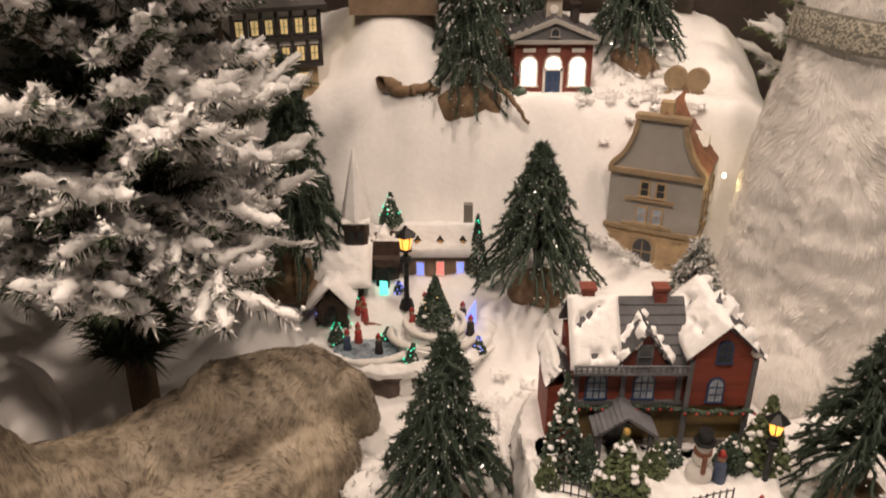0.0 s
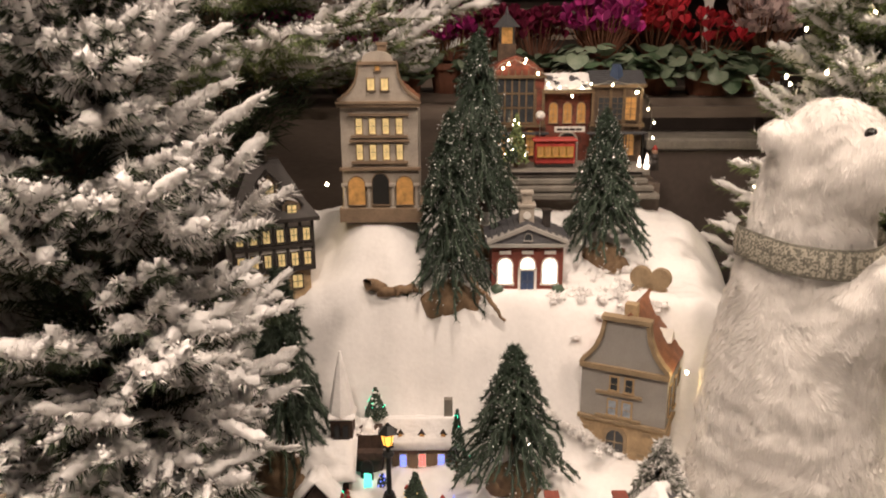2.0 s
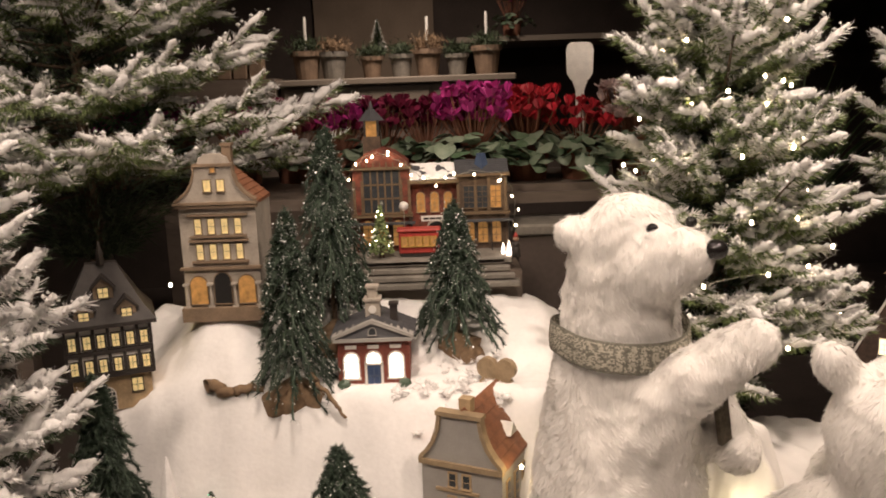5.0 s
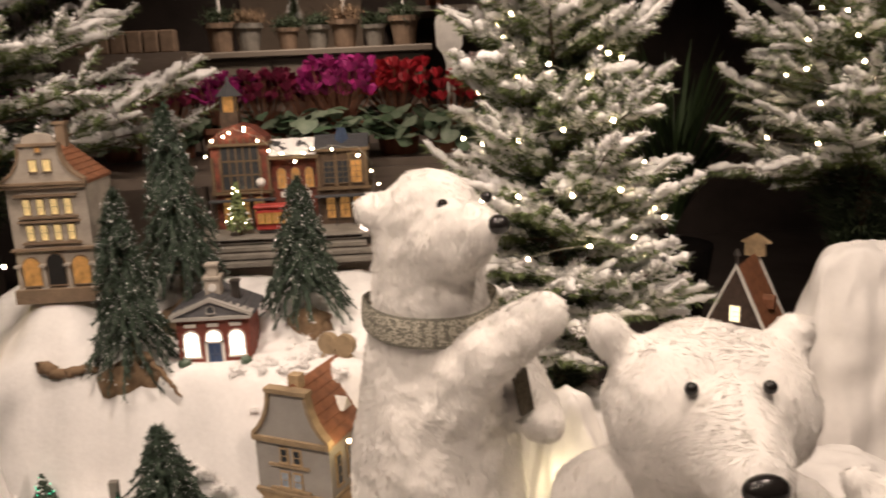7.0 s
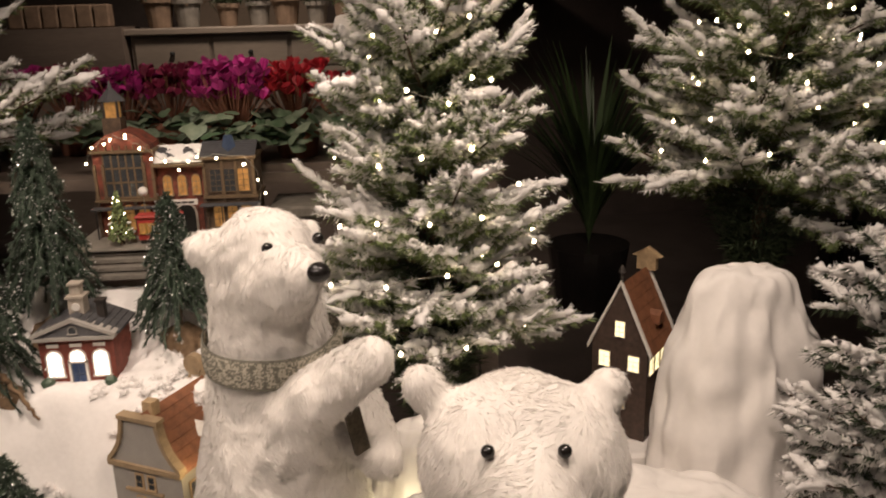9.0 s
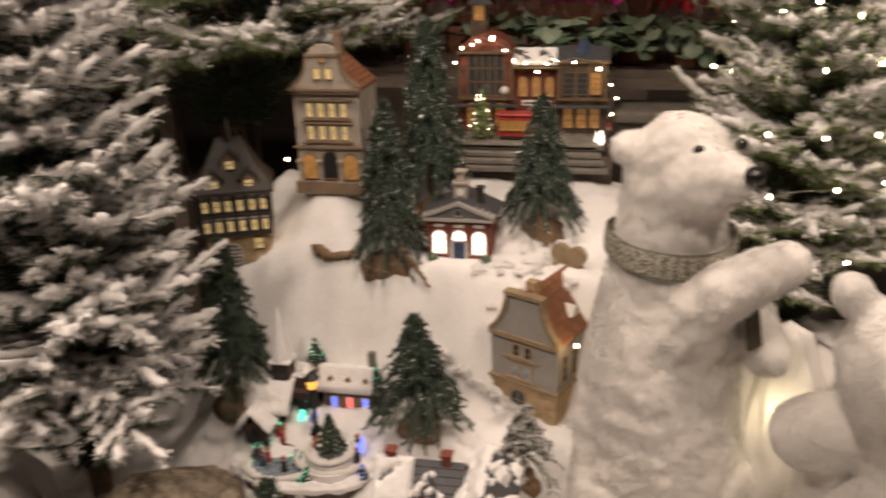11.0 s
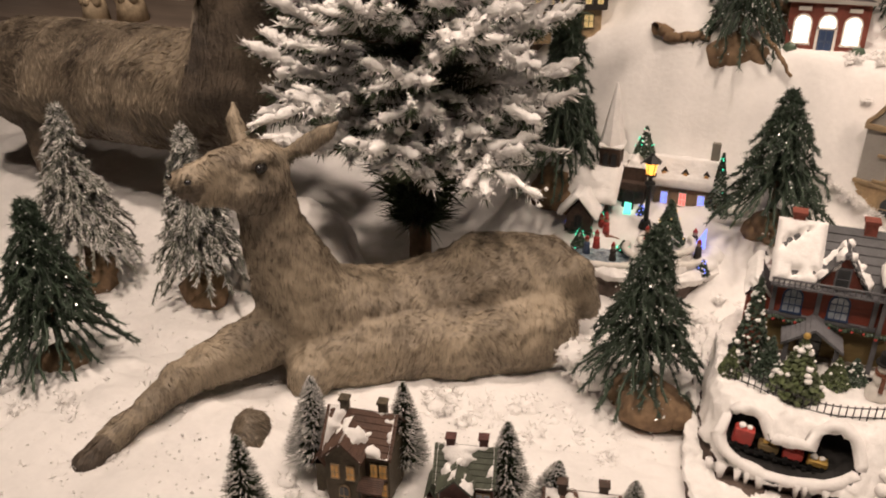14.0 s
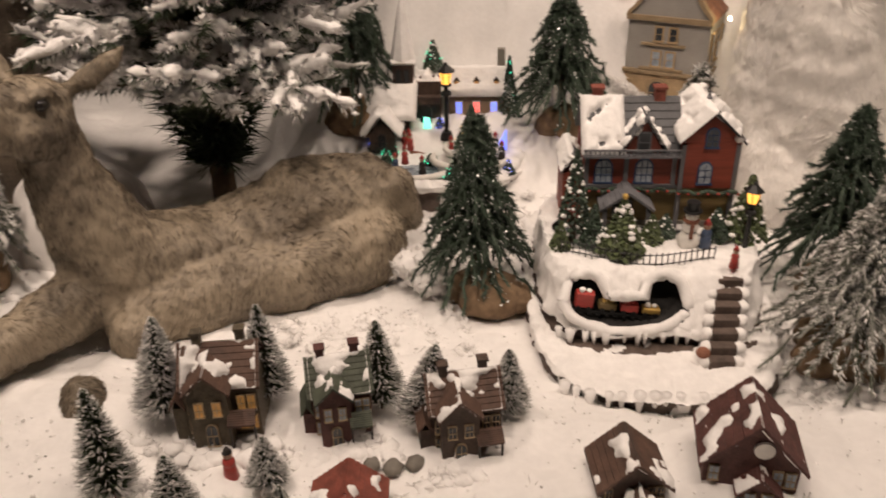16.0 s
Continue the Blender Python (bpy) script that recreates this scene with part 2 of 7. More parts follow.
def flocked_fir(place, h, z0, radius, branches, seed, green, label, snowy=0.6, sprig=0.12, power=0.8, lift=0.25, fingers=10, needle=0.024):
    """A tall artificial fir: limbs with thick brush-like shoots, needles below and clotted white flock above."""
    rng = np.random.default_rng(seed)
    root = tagged(empty("fir_tree", pose(*place)), label, "christmas tree")
    stem(root, h * 0.98, 0.016 + 0.008 * h)
    hh = ((np.arange(branches) + rng.uniform(0, 1, branches)) / branches) ** 1.15
    ang = np.arange(branches) * 2.39996 + rng.normal(0, 0.30, branches)
    ln = (radius * (1 - hh) ** power + 0.02) * rng.uniform(0.70, 1.10, branches)
    up = lift * (0.10 + 1.5 * hh) + np.clip(rng.normal(0, 0.22, branches), -0.16, 0.5)
    a = np.stack([np.zeros(branches), np.zeros(branches), z0 + hh * (h - z0 - 0.03)], 1)
    out = np.stack([np.cos(ang), np.sin(ang), up], 1)
    t = np.linspace(0, 1, 6)[None, :, None]
    bow = np.array([0, 0, 0.16]) * (t ** 2 - t) * ln[:, None, None]
    curve = a[:, None] + out[:, None] * t * ln[:, None, None] + bow
    v, f = rods(curve, np.linspace(0.006, 0.0025, 6)[None], 4)
    arrays("limb_frame", v, f, BARK, root)
    # shoots: one at the tip, the others splayed to both sides of the limb
    k = fingers
    n = branches * k
    u = np.tile(np.linspace(0.30, 1.0, k), branches) + rng.normal(0, 0.03, n)
    u = np.clip(u, 0.2, 1.0)
    u[k - 1::k] = 1.0
    b = np.repeat(np.arange(branches), k)
    s0 = a[b] + out[b] * (u * ln[b])[:, None] + np.array([0, 0, 0.16]) * ((u ** 2 - u) * ln[b])[:, None]
    o = unit(out[b])
    side = np.stack([-np.sin(ang[b]), np.cos(ang[b]), np.zeros(n)], 1) * np.where(np.arange(n) % 2, 1, -1)[:, None]
    lean = np.where(u > 0.985, 0.10, 0.95)[:, None]
    d = unit(o + side * lean * rng.uniform(0.6, 1.2, (n, 1)) + np.array([0, 0, 1]) * np.clip(rng.normal(0.16, 0.28, (n, 1)), -0.25, 0.8))
    L = sprig * rng.uniform(0.6, 1.2, n) * (0.65 + 0.45 * (1 - hh[b])) * np.where(u > 0.985, 1.15, 1.0)
    q = 115
    m = n * q
    si = np.repeat(np.arange(n), q)
    uu = rng.uniform(0.0, 1.0, m)
    p = s0[si] + d[si] * (uu * L[si])[:, None]
    rad = unit(np.cross(d[si], rng.normal(size=(m, 3))))
    nd = unit(rad * (1.0 - 0.75 * uu ** 6)[:, None] + d[si] * 0.55)
    nl = needle * rng.uniform(0.7, 1.2, m)
    cover = snowy + 0.55 * (u - 0.72) + rng.normal(0, 0.22, n)
    white = rad[:, 2] + rng.normal(0, 0.28, m) > 0.75 - 1.5 * cover[si]
    v, f = blades(p[~white], nd[~white], nl[~white], 0.0036, rng)
    arrays("needle_mass", v, f, green, root)["kind"] = "stuff"
    w1 = blades(p[white], nd[white], nl[white] * 0.95, 0.0042, rng)
    # shoots close to the trunk, dark green standing for the shade inside the crown
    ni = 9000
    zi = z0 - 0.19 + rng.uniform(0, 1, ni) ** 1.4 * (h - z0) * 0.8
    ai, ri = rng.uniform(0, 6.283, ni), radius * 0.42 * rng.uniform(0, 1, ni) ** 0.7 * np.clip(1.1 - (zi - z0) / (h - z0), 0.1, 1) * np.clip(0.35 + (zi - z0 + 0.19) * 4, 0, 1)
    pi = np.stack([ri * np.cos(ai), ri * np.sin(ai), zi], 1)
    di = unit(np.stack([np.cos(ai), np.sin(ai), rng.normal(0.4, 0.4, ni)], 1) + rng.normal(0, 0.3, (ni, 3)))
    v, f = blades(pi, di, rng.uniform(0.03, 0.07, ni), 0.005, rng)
    arrays("inner_shade_foliage", v, f, NEEDLE, root)["kind"] = "stuff"
    # a crust of flock along the top of the shoots, with small clots on it
    keep = np.where(rng.uniform(size=n) < 0.15 + 1.1 * np.clip(cover, 0, 1))[0]
    nk = len(keep)
    t = np.linspace(0.04, 1.04, 8)[None, :, None]
    c = s0[keep][:, None] + d[keep][:, None] * t * L[keep][:, None, None] + np.array([0, 0, 0.30 * needle]) + rng.normal(0, 0.0016, (nk, 8, 3))
    rr = np.array([0.55, 0.9, 1.0, 1.05, 1.05, 1.0, 0.9, 0.45])[None] * (needle * 0.32 * np.clip(0.45 + cover[keep], 0.5, 1.3))[:, None] * rng.uniform(0.45, 1.35, (nk, 8))
    w2 = rods(c, rr, 7, rng, 0.5)
    g = 9 * nk
    gi = rng.choice(keep, g)
    gu = rng.uniform(0.05, 1.02, g)
    r = needle * rng.uniform(0.07, 0.24, g)
    c = s0[gi] + d[gi] * (gu * L[gi])[:, None] + np.array([0, 0, 1.0]) * (needle * rng.uniform(0.05, 0.62, g))[:, None] + rng.normal(0, needle * 0.27, (g, 3))
    iv = np.array([[1, 0, 0], [-1, 0, 0], [0, 1, 0], [0, -1, 0], [0, 0, 0.9], [0, 0, -0.9]], float)
    jf = np.array([[0, 2, 4], [2, 1, 4], [1, 3, 4], [3, 0, 4], [2, 0, 5], [1, 2, 5], [3, 1, 5], [0, 3, 5]])
    cv = c[:, None] + iv[None] * r[:, None, None] * rng.uniform(0.6, 1.4, (g, 6, 1))
    w3 = (cv.reshape(-1, 3), (np.arange(g)[:, None, None] * 6 + jf[None]).reshape(-1, 3))
    v, f = merged([w1, w2, w3])
    arrays("flocking", v, f, FLOCK, root, "clotted white artificial snow")["kind"] = "stuff"
    return root


def rope_tree(place, h, radius, seed, label, needles=NEEDLE_DK, glitter=520, strands=210, z0=0.06, frost=0.0, burlap=True, roll=0.0):
    """A small tree of drooping needle ropes over a thin trunk in a burlap ball."""
    rng = np.random.default_rng(seed)
    root = tagged(empty("miniature_tree", pose(*place, roll, roll * 0.6, 0)), label, "miniature tree", "miniature fir trees")
    stem(root, h * 0.97, 0.009)
    hs = rng.uniform(0.0, 1.0, strands) ** 1.1
    ang = np.arange(strands) * 2.39996 + rng.normal(0, 0.3, strands)
    reach = (radius * (1 - hs) ** 0.85 + 0.012) * rng.uniform(0.75, 1.12, strands)
    top = z0 + (h - z0) * (0.22 + 0.78 * hs)
    drop = (0.16 * h * (1 - 0.65 * hs) + 0.25 * reach) * rng.uniform(0.75, 1.2, strands)
    k = 8
    t = np.linspace(0, 1, k)[None, :, None]
    dirs = np.stack([np.cos(ang), np.sin(ang), np.zeros(strands)], 1)
    c = np.zeros((strands, k, 3))
    c += dirs[:, None] * (t ** 0.9) * reach[:, None, None]
    c[:, :, 2] = top[:, None] + (0.10 * t[..., 0] - 1.1 * t[..., 0] ** 1.7) * drop[:, None]
    w = rng.normal(0, 0.004, (strands, k, 3))
    w[:, 0] = 0
    c += w
    v, f = rods(c, np.linspace(0.0032, 0.0022, k)[None], 4)
    q = 170
    m = strands * q
    si = np.repeat(np.arange(strands), q)
    uu = rng.uniform(0.05, 1, m) * (k - 1.001)
    i0 = uu.astype(int)
    fr = (uu - i0)[:, None]
    p = c[si, i0] * (1 - fr) + c[si, i0 + 1] * fr
    tan = unit(c[si, i0 + 1] - c[si, i0])
    rad = unit(np.cross(tan, rng.normal(size=(m, 3))))
    nd = unit(tan * 1.1 + rad * 0.8)
    ln = rng.uniform(0.010, 0.017, m) * (h / 0.4) ** 0.5
    b = blades(p, nd, ln, 0.0022, rng)
    v, f = merged([(v, f), b])
    arrays("crown", v, f, needles, root)
    if frost:
        pick = (rad[:, 2] > 0.0) & (rng.uniform(size=m) < frost)
        v, f = blades(p[pick] + rad[pick] * 0.002, nd[pick], ln[pick] * 0.9, 0.0026, rng)
        arrays("frost", v, f, FLOCK, root, "white frost on the branches")
    if glitter:
        glitter *= 3
        outer = np.where(uu > 2.5)[0]
        g = rng.choice(outer, glitter, replace=False)
        gp = p[g] + nd[g] * ln[g][:, None]
        s = rng.uniform(0.0010, 0.0030, (glitter, 1))
        ax, ay = unit(rng.normal(size=(glitter, 3))) * s, unit(rng.normal(size=(glitter, 3))) * s
        v = np.stack([gp - ax, gp - ay, gp + ax, gp + ay], 1).reshape(-1, 3)
        arrays("glitter", v, np.arange(4 * glitter).reshape(-1, 4), GLITTER, root, "silver glitter specks")["kind"] = "stuff"
    if burlap:
        bm = bmesh.new()
        lumps(bm, [(0, 0, z0 * 0.55, 0.055 * (h / 0.4)), (0.02, -0.015, z0 * 0.3, 0.045 * (h / 0.4)), (-0.02, 0.0, z0 * 0.25, 0.045 * (h / 0.4))], rng, 0.8)
        part("root_ball", bm, BURLAP, root, "brown burlap root ball", smooth=True)
    return root


def brush_tree(place, h, radius, seed, label, snowy=0.4, lean=0.0):
    """A bottle-brush tree with stiff bristles."""
    rng = np.random.default_rng(seed)
    root = tagged(empty("bottle_brush_tree", pose(*place, 0, lean, 0)), label, "miniature tree", "bottle brush trees")
    stem(root, h, 0.0025)
    n = 2600
    u = rng.uniform(0, 1, n) ** 1.25
    z = h * (0.10 + 0.90 * u)
    a = rng.uniform(0, 6.283, n)
    r = radius * (1 - u) ** 0.8 * rng.uniform(0.8, 1.1, n) + 0.004
    d = unit(np.stack([np.cos(a), np.sin(a), np.full(n, 0.35)], 1))
    p = np.stack([np.zeros(n), np.zeros(n), z], 1)
    v, f = blades(p, d, r, 0.0017, rng)
    arrays("bristles", v, f, NEEDLE, root)
    tip = rng.uniform(size=n) < snowy
    pp = p[tip] + d[tip] * (r[tip] * 0.62)[:, None]
    v, f = blades(pp, unit(d[tip] + rng.normal(0, 0.2, d[tip].shape)), r[tip] * 0.42, 0.0034, rng)
    arrays("snow_frosting", v, f, FLOCK, root, "white snow on the tips")
    return root


GREEN_LABEL = "dark green glittery miniature fir with a burlap root ball"
FROST_LABEL = "frosted grey-white miniature fir standing in the snow"


def gz(x, y):
    return float(hill(x, y))


flocked_fir((-0.545, 0.845, 0.03), 1.62, 0.37, 0.258, 185, 11, NEEDLE, "tall artificial fir thickly flocked with white snow", 0.74, 0.092, 0.42, 0.55, 11, 0.026)
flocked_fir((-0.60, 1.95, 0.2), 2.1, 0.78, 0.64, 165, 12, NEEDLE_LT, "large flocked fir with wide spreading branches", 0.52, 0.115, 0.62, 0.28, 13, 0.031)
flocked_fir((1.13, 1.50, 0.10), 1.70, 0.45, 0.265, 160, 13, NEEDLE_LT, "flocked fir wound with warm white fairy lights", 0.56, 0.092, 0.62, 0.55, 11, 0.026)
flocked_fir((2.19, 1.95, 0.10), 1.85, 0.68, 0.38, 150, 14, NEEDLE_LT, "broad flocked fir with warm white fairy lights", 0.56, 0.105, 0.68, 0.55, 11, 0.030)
flocked_fir((2.30, 1.15, 0.10), 1.15, 0.12, 0.33, 100, 15, NEEDLE, "bushy flocked fir beside the white cloth", 0.60, 0.095, 0.75, 0.4, 10, 0.027)
rope_tree((0.212, 1.10, gz(0.212, 1.10) - 0.01), 0.345, 0.125, 21, GREEN_LABEL)
rope_tree((0.020, 0.60, gz(0.02, 0.6) - 0.02), 0.385, 0.115, 22, GREEN_LABEL)
rope_tree((0.075, 1.40, 0.47), 0.51, 0.115, 23, GREEN_LABEL, glitter=900)
rope_tree((0.150, 1.62, 0.55), 0.62, 0.125, 24, GREEN_LABEL, glitter=900)
rope_tree((0.478, 1.58, 0.54), 0.425, 0.115, 25, GREEN_LABEL, glitter=750)
rope_tree((-0.285, 1.12, 0.19), 0.50, 0.11, 26, "dark green miniature fir with no glitter", glitter=0)
rope_tree((-1.075, 0.25, 0.03), 0.39, 0.125, 27, GREEN_LABEL, glitter=200)
rope_tree((0.70, 0.62, 0.03), 0.37, 0.13, 28, GREEN_LABEL, glitter=120)
rope_tree((-1.005, 0.62, 0.03), 0.42, 0.105, 29, FROST_LABEL, NEEDLE_FR, 0, frost=0.55)
rope_tree((-1.315, 0.58, 0.03), 0.45, 0.125, 30, FROST_LABEL, NEEDLE_FR, 0, frost=0.55)
rope_tree((0.495, 0.95, 0.16), 0.225, 0.075, 31, FROST_LABEL, NEEDLE_FR, 0, 80, frost=0.5)
rope_tree((0.655, 0.36, 0.03), 0.36, 0.15, 32, FROST_LABEL, NEEDLE_FR, 0, frost=0.6)


# ---- polar bears and deer, each one plain mesh ----
def figure(name, bm, material, label, category, fur=None, extras=(), seed=1, dark=None, tuft=0.0):
    """One mesh: a body, with combed tufts where fur is (count, length, width), and small balls (place, radius, slot)."""
    rng = np.random.default_rng(seed)
    bmesh.ops.triangulate(bm, faces=bm.faces)
    bm.verts.ensure_lookup_table()
    v = np.array([w.co[:] for w in bm.verts])
    f = np.array([[w.index for w in g.verts] for g in bm.faces])
    bm.normal_update()
    normals = [w.normal.copy() for w in bm.verts]
    bm.free()
    shade = (lambda p: np.where(dark(p), 2, 0)) if dark else (lambda p: np.zeros(len(p), int))
    if tuft:
        vn = np.array([q[:] for q in normals])
        v = v + vn * np.array([tuft * (noise.fractal((q[0] * 22, q[1] * 22, q[2] * 16), 1, 2, 3) + 0.5 * noise.noise((q[0] * 60, q[1] * 60, q[2] * 40))) for q in v.tolist()])[:, None]
    chunks, slots = [(v, f)], [shade(v[f].mean(1))]
    if fur:
        count, length, width, lift = (*fur, 1.0)[:4]
        a, b, c = v[f[:, 0]], v[f[:, 1]], v[f[:, 2]]
        nrm = np.cross(b - a, c - a)
        area = np.linalg.norm(nrm, axis=1)
        pick = rng.choice(len(f), count, p=area / area.sum())
        w = rng.dirichlet((1, 1, 1), count)
        p = a[pick] * w[:, :1] + b[pick] * w[:, 1:2] + c[pick] * w[:, 2:]
        nn = unit(nrm[pick])
        swirl = np.array([noise.noise_vector((q[0] * 7, q[1] * 7, q[2] * 7))[:] for q in p.tolist()])
        comb = np.array([0, 0, -1.0]) + swirl * 1.3
        comb = unit(comb - nn * np.sum(comb * nn, 1, keepdims=True))
        d = unit(comb + nn * rng.uniform(0.15, 0.9, (count, 1)) * lift + rng.normal(0, 0.25, (count, 3)) * lift)
        bl = blades(p - nn * 0.0005, d, length * rng.uniform(0.6, 1.3, count), width, rng)
        chunks.append(bl)
        slots.append(shade(p))
    for place, r, slot in extras:
        e = bmesh.new()
        bmesh.ops.create_icosphere(e, subdivisions=3, radius=1, matrix=Matrix.Translation(place) @ Matrix.Diagonal((*r, 1)))
        e.verts.ensure_lookup_table()
        ev, ef = np.array([w.co[:] for w in e.verts]), np.array([[w.index for w in g.verts] for g in e.faces])
        e.free()
        chunks.append((ev, ef))
        slots.append(np.full(len(ef), slot))
    v, f = merged(chunks)
    ob = arrays(name, v, f, material, smooth=True, slots=np.concatenate(slots))
    return tagged(ob, label, category)


def bears():
    b = capsules([
        ((0.80, 1.08, 0.10), (0.79, 1.08, 0.45), 0.215, 0.185), ((0.79, 1.08, 0.45), (0.79, 1.085, 0.66), 0.185, 0.140),
        ((0.79, 1.085, 0.66), (0.79, 1.065, 0.84), 0.137, 0.116), ((0.785, 1.055, 0.90), (0.80, 1.045, 0.945), 0.106, 0.103),
        ((0.825, 0.99, 0.935), (0.885, 0.918, 0.945), 0.070, 0.043), ((0.683, 1.025, 0.968), (0.692, 1.040, 0.974), 0.033, 0.033),
        ((0.875, 1.135, 0.965), (0.872, 1.14, 0.970), 0.028, 0.028), ((0.815, 1.00, 0.905), (0.86, 0.95, 0.915), 0.082, 0.055),
        ((0.83, 1.0, 0.58), (0.85, 0.955, 0.66), 0.100, 0.066), ((0.85, 0.955, 0.66), (0.90, 0.925, 0.715), 0.066, 0.062), ((0.90, 0.925, 0.715), (0.99, 0.90, 0.785), 0.060, 0.050), ((0.95, 1.06, 0.62), (1.0, 0.99, 0.54), 0.060, 0.05),
        ((0.90, 1.05, 0.15), (0.95, 0.95, 0.08), 0.13, 0.09), ((0.70, 1.0, 0.15), (0.69, 0.93, 0.08), 0.11, 0.08)], 0.0125, 4)
    figure("polar_bear", b, [FUR, BLACK], "standing white plush polar bear with a knitted scarf", "polar bear", (130000, 0.013, 0.0022, 0.34),
           [((0.913, 0.886, 0.960), (0.021, 0.020, 0.018), 1), ((0.820, 0.951, 0.988), (0.011, 0.011, 0.011), 1), ((0.905, 1.0, 0.99), (0.011, 0.011, 0.011), 1)], 41, tuft=0.006)
    b = capsules([
        ((1.29, 0.95, 0.05), (1.27, 0.88, 0.45), 0.24, 0.18), ((1.27, 0.86, 0.5), (1.245, 0.79, 0.66), 0.15, 0.14),
        ((1.195, 0.755, 0.66), (1.29, 0.745, 0.66), 0.135, 0.135), ((1.24, 0.68, 0.66), (1.225, 0.535, 0.635), 0.10, 0.060),
        ((1.085, 0.79, 0.775), (1.08, 0.79, 0.785), 0.040, 0.040), ((1.385, 0.765, 0.765), (1.39, 0.765, 0.775), 0.038, 0.038),
        ((1.10, 0.80, 0.5), (1.07, 0.86, 0.44), 0.07, 0.08), ((1.42, 0.8, 0.4), (1.45, 0.7, 0.2), 0.09, 0.08)], 0.0125, 4)
    figure("polar_bear", b, [FUR, BLACK], "white plush polar bear looking forward, black nose", "polar bear", (110000, 0.013, 0.0022, 0.34),
           [((1.222, 0.484, 0.655), (0.034, 0.022, 0.024), 1), ((1.172, 0.640, 0.741), (0.011, 0.011, 0.011), 1), ((1.287, 0.625, 0.743), (0.011, 0.011, 0.011), 1)], 42, tuft=0.0035)
    b = capsules([((1.52, 0.60, 0.08), (1.50, 0.58, 0.45), 0.15, 0.12), ((1.48, 0.56, 0.50), (1.48, 0.53, 0.53), 0.105, 0.10), ((1.41, 0.58, 0.60), (1.41, 0.58, 0.605), 0.028, 0.028), ((1.55, 0.58, 0.60), (1.55, 0.58, 0.605), 0.028, 0.028), ((1.47, 0.48, 0.50), (1.46, 0.41, 0.49), 0.06, 0.04)], 0.013, 3)
    figure("polar_bear", b, [FUR, BLACK], "small white plush polar bear cub sitting low", "polar bear", (40000, 0.013, 0.0022, 0.34), [((1.455, 0.375, 0.50), (0.02, 0.014, 0.014), 1)], 43, tuft=0.005)


bears()


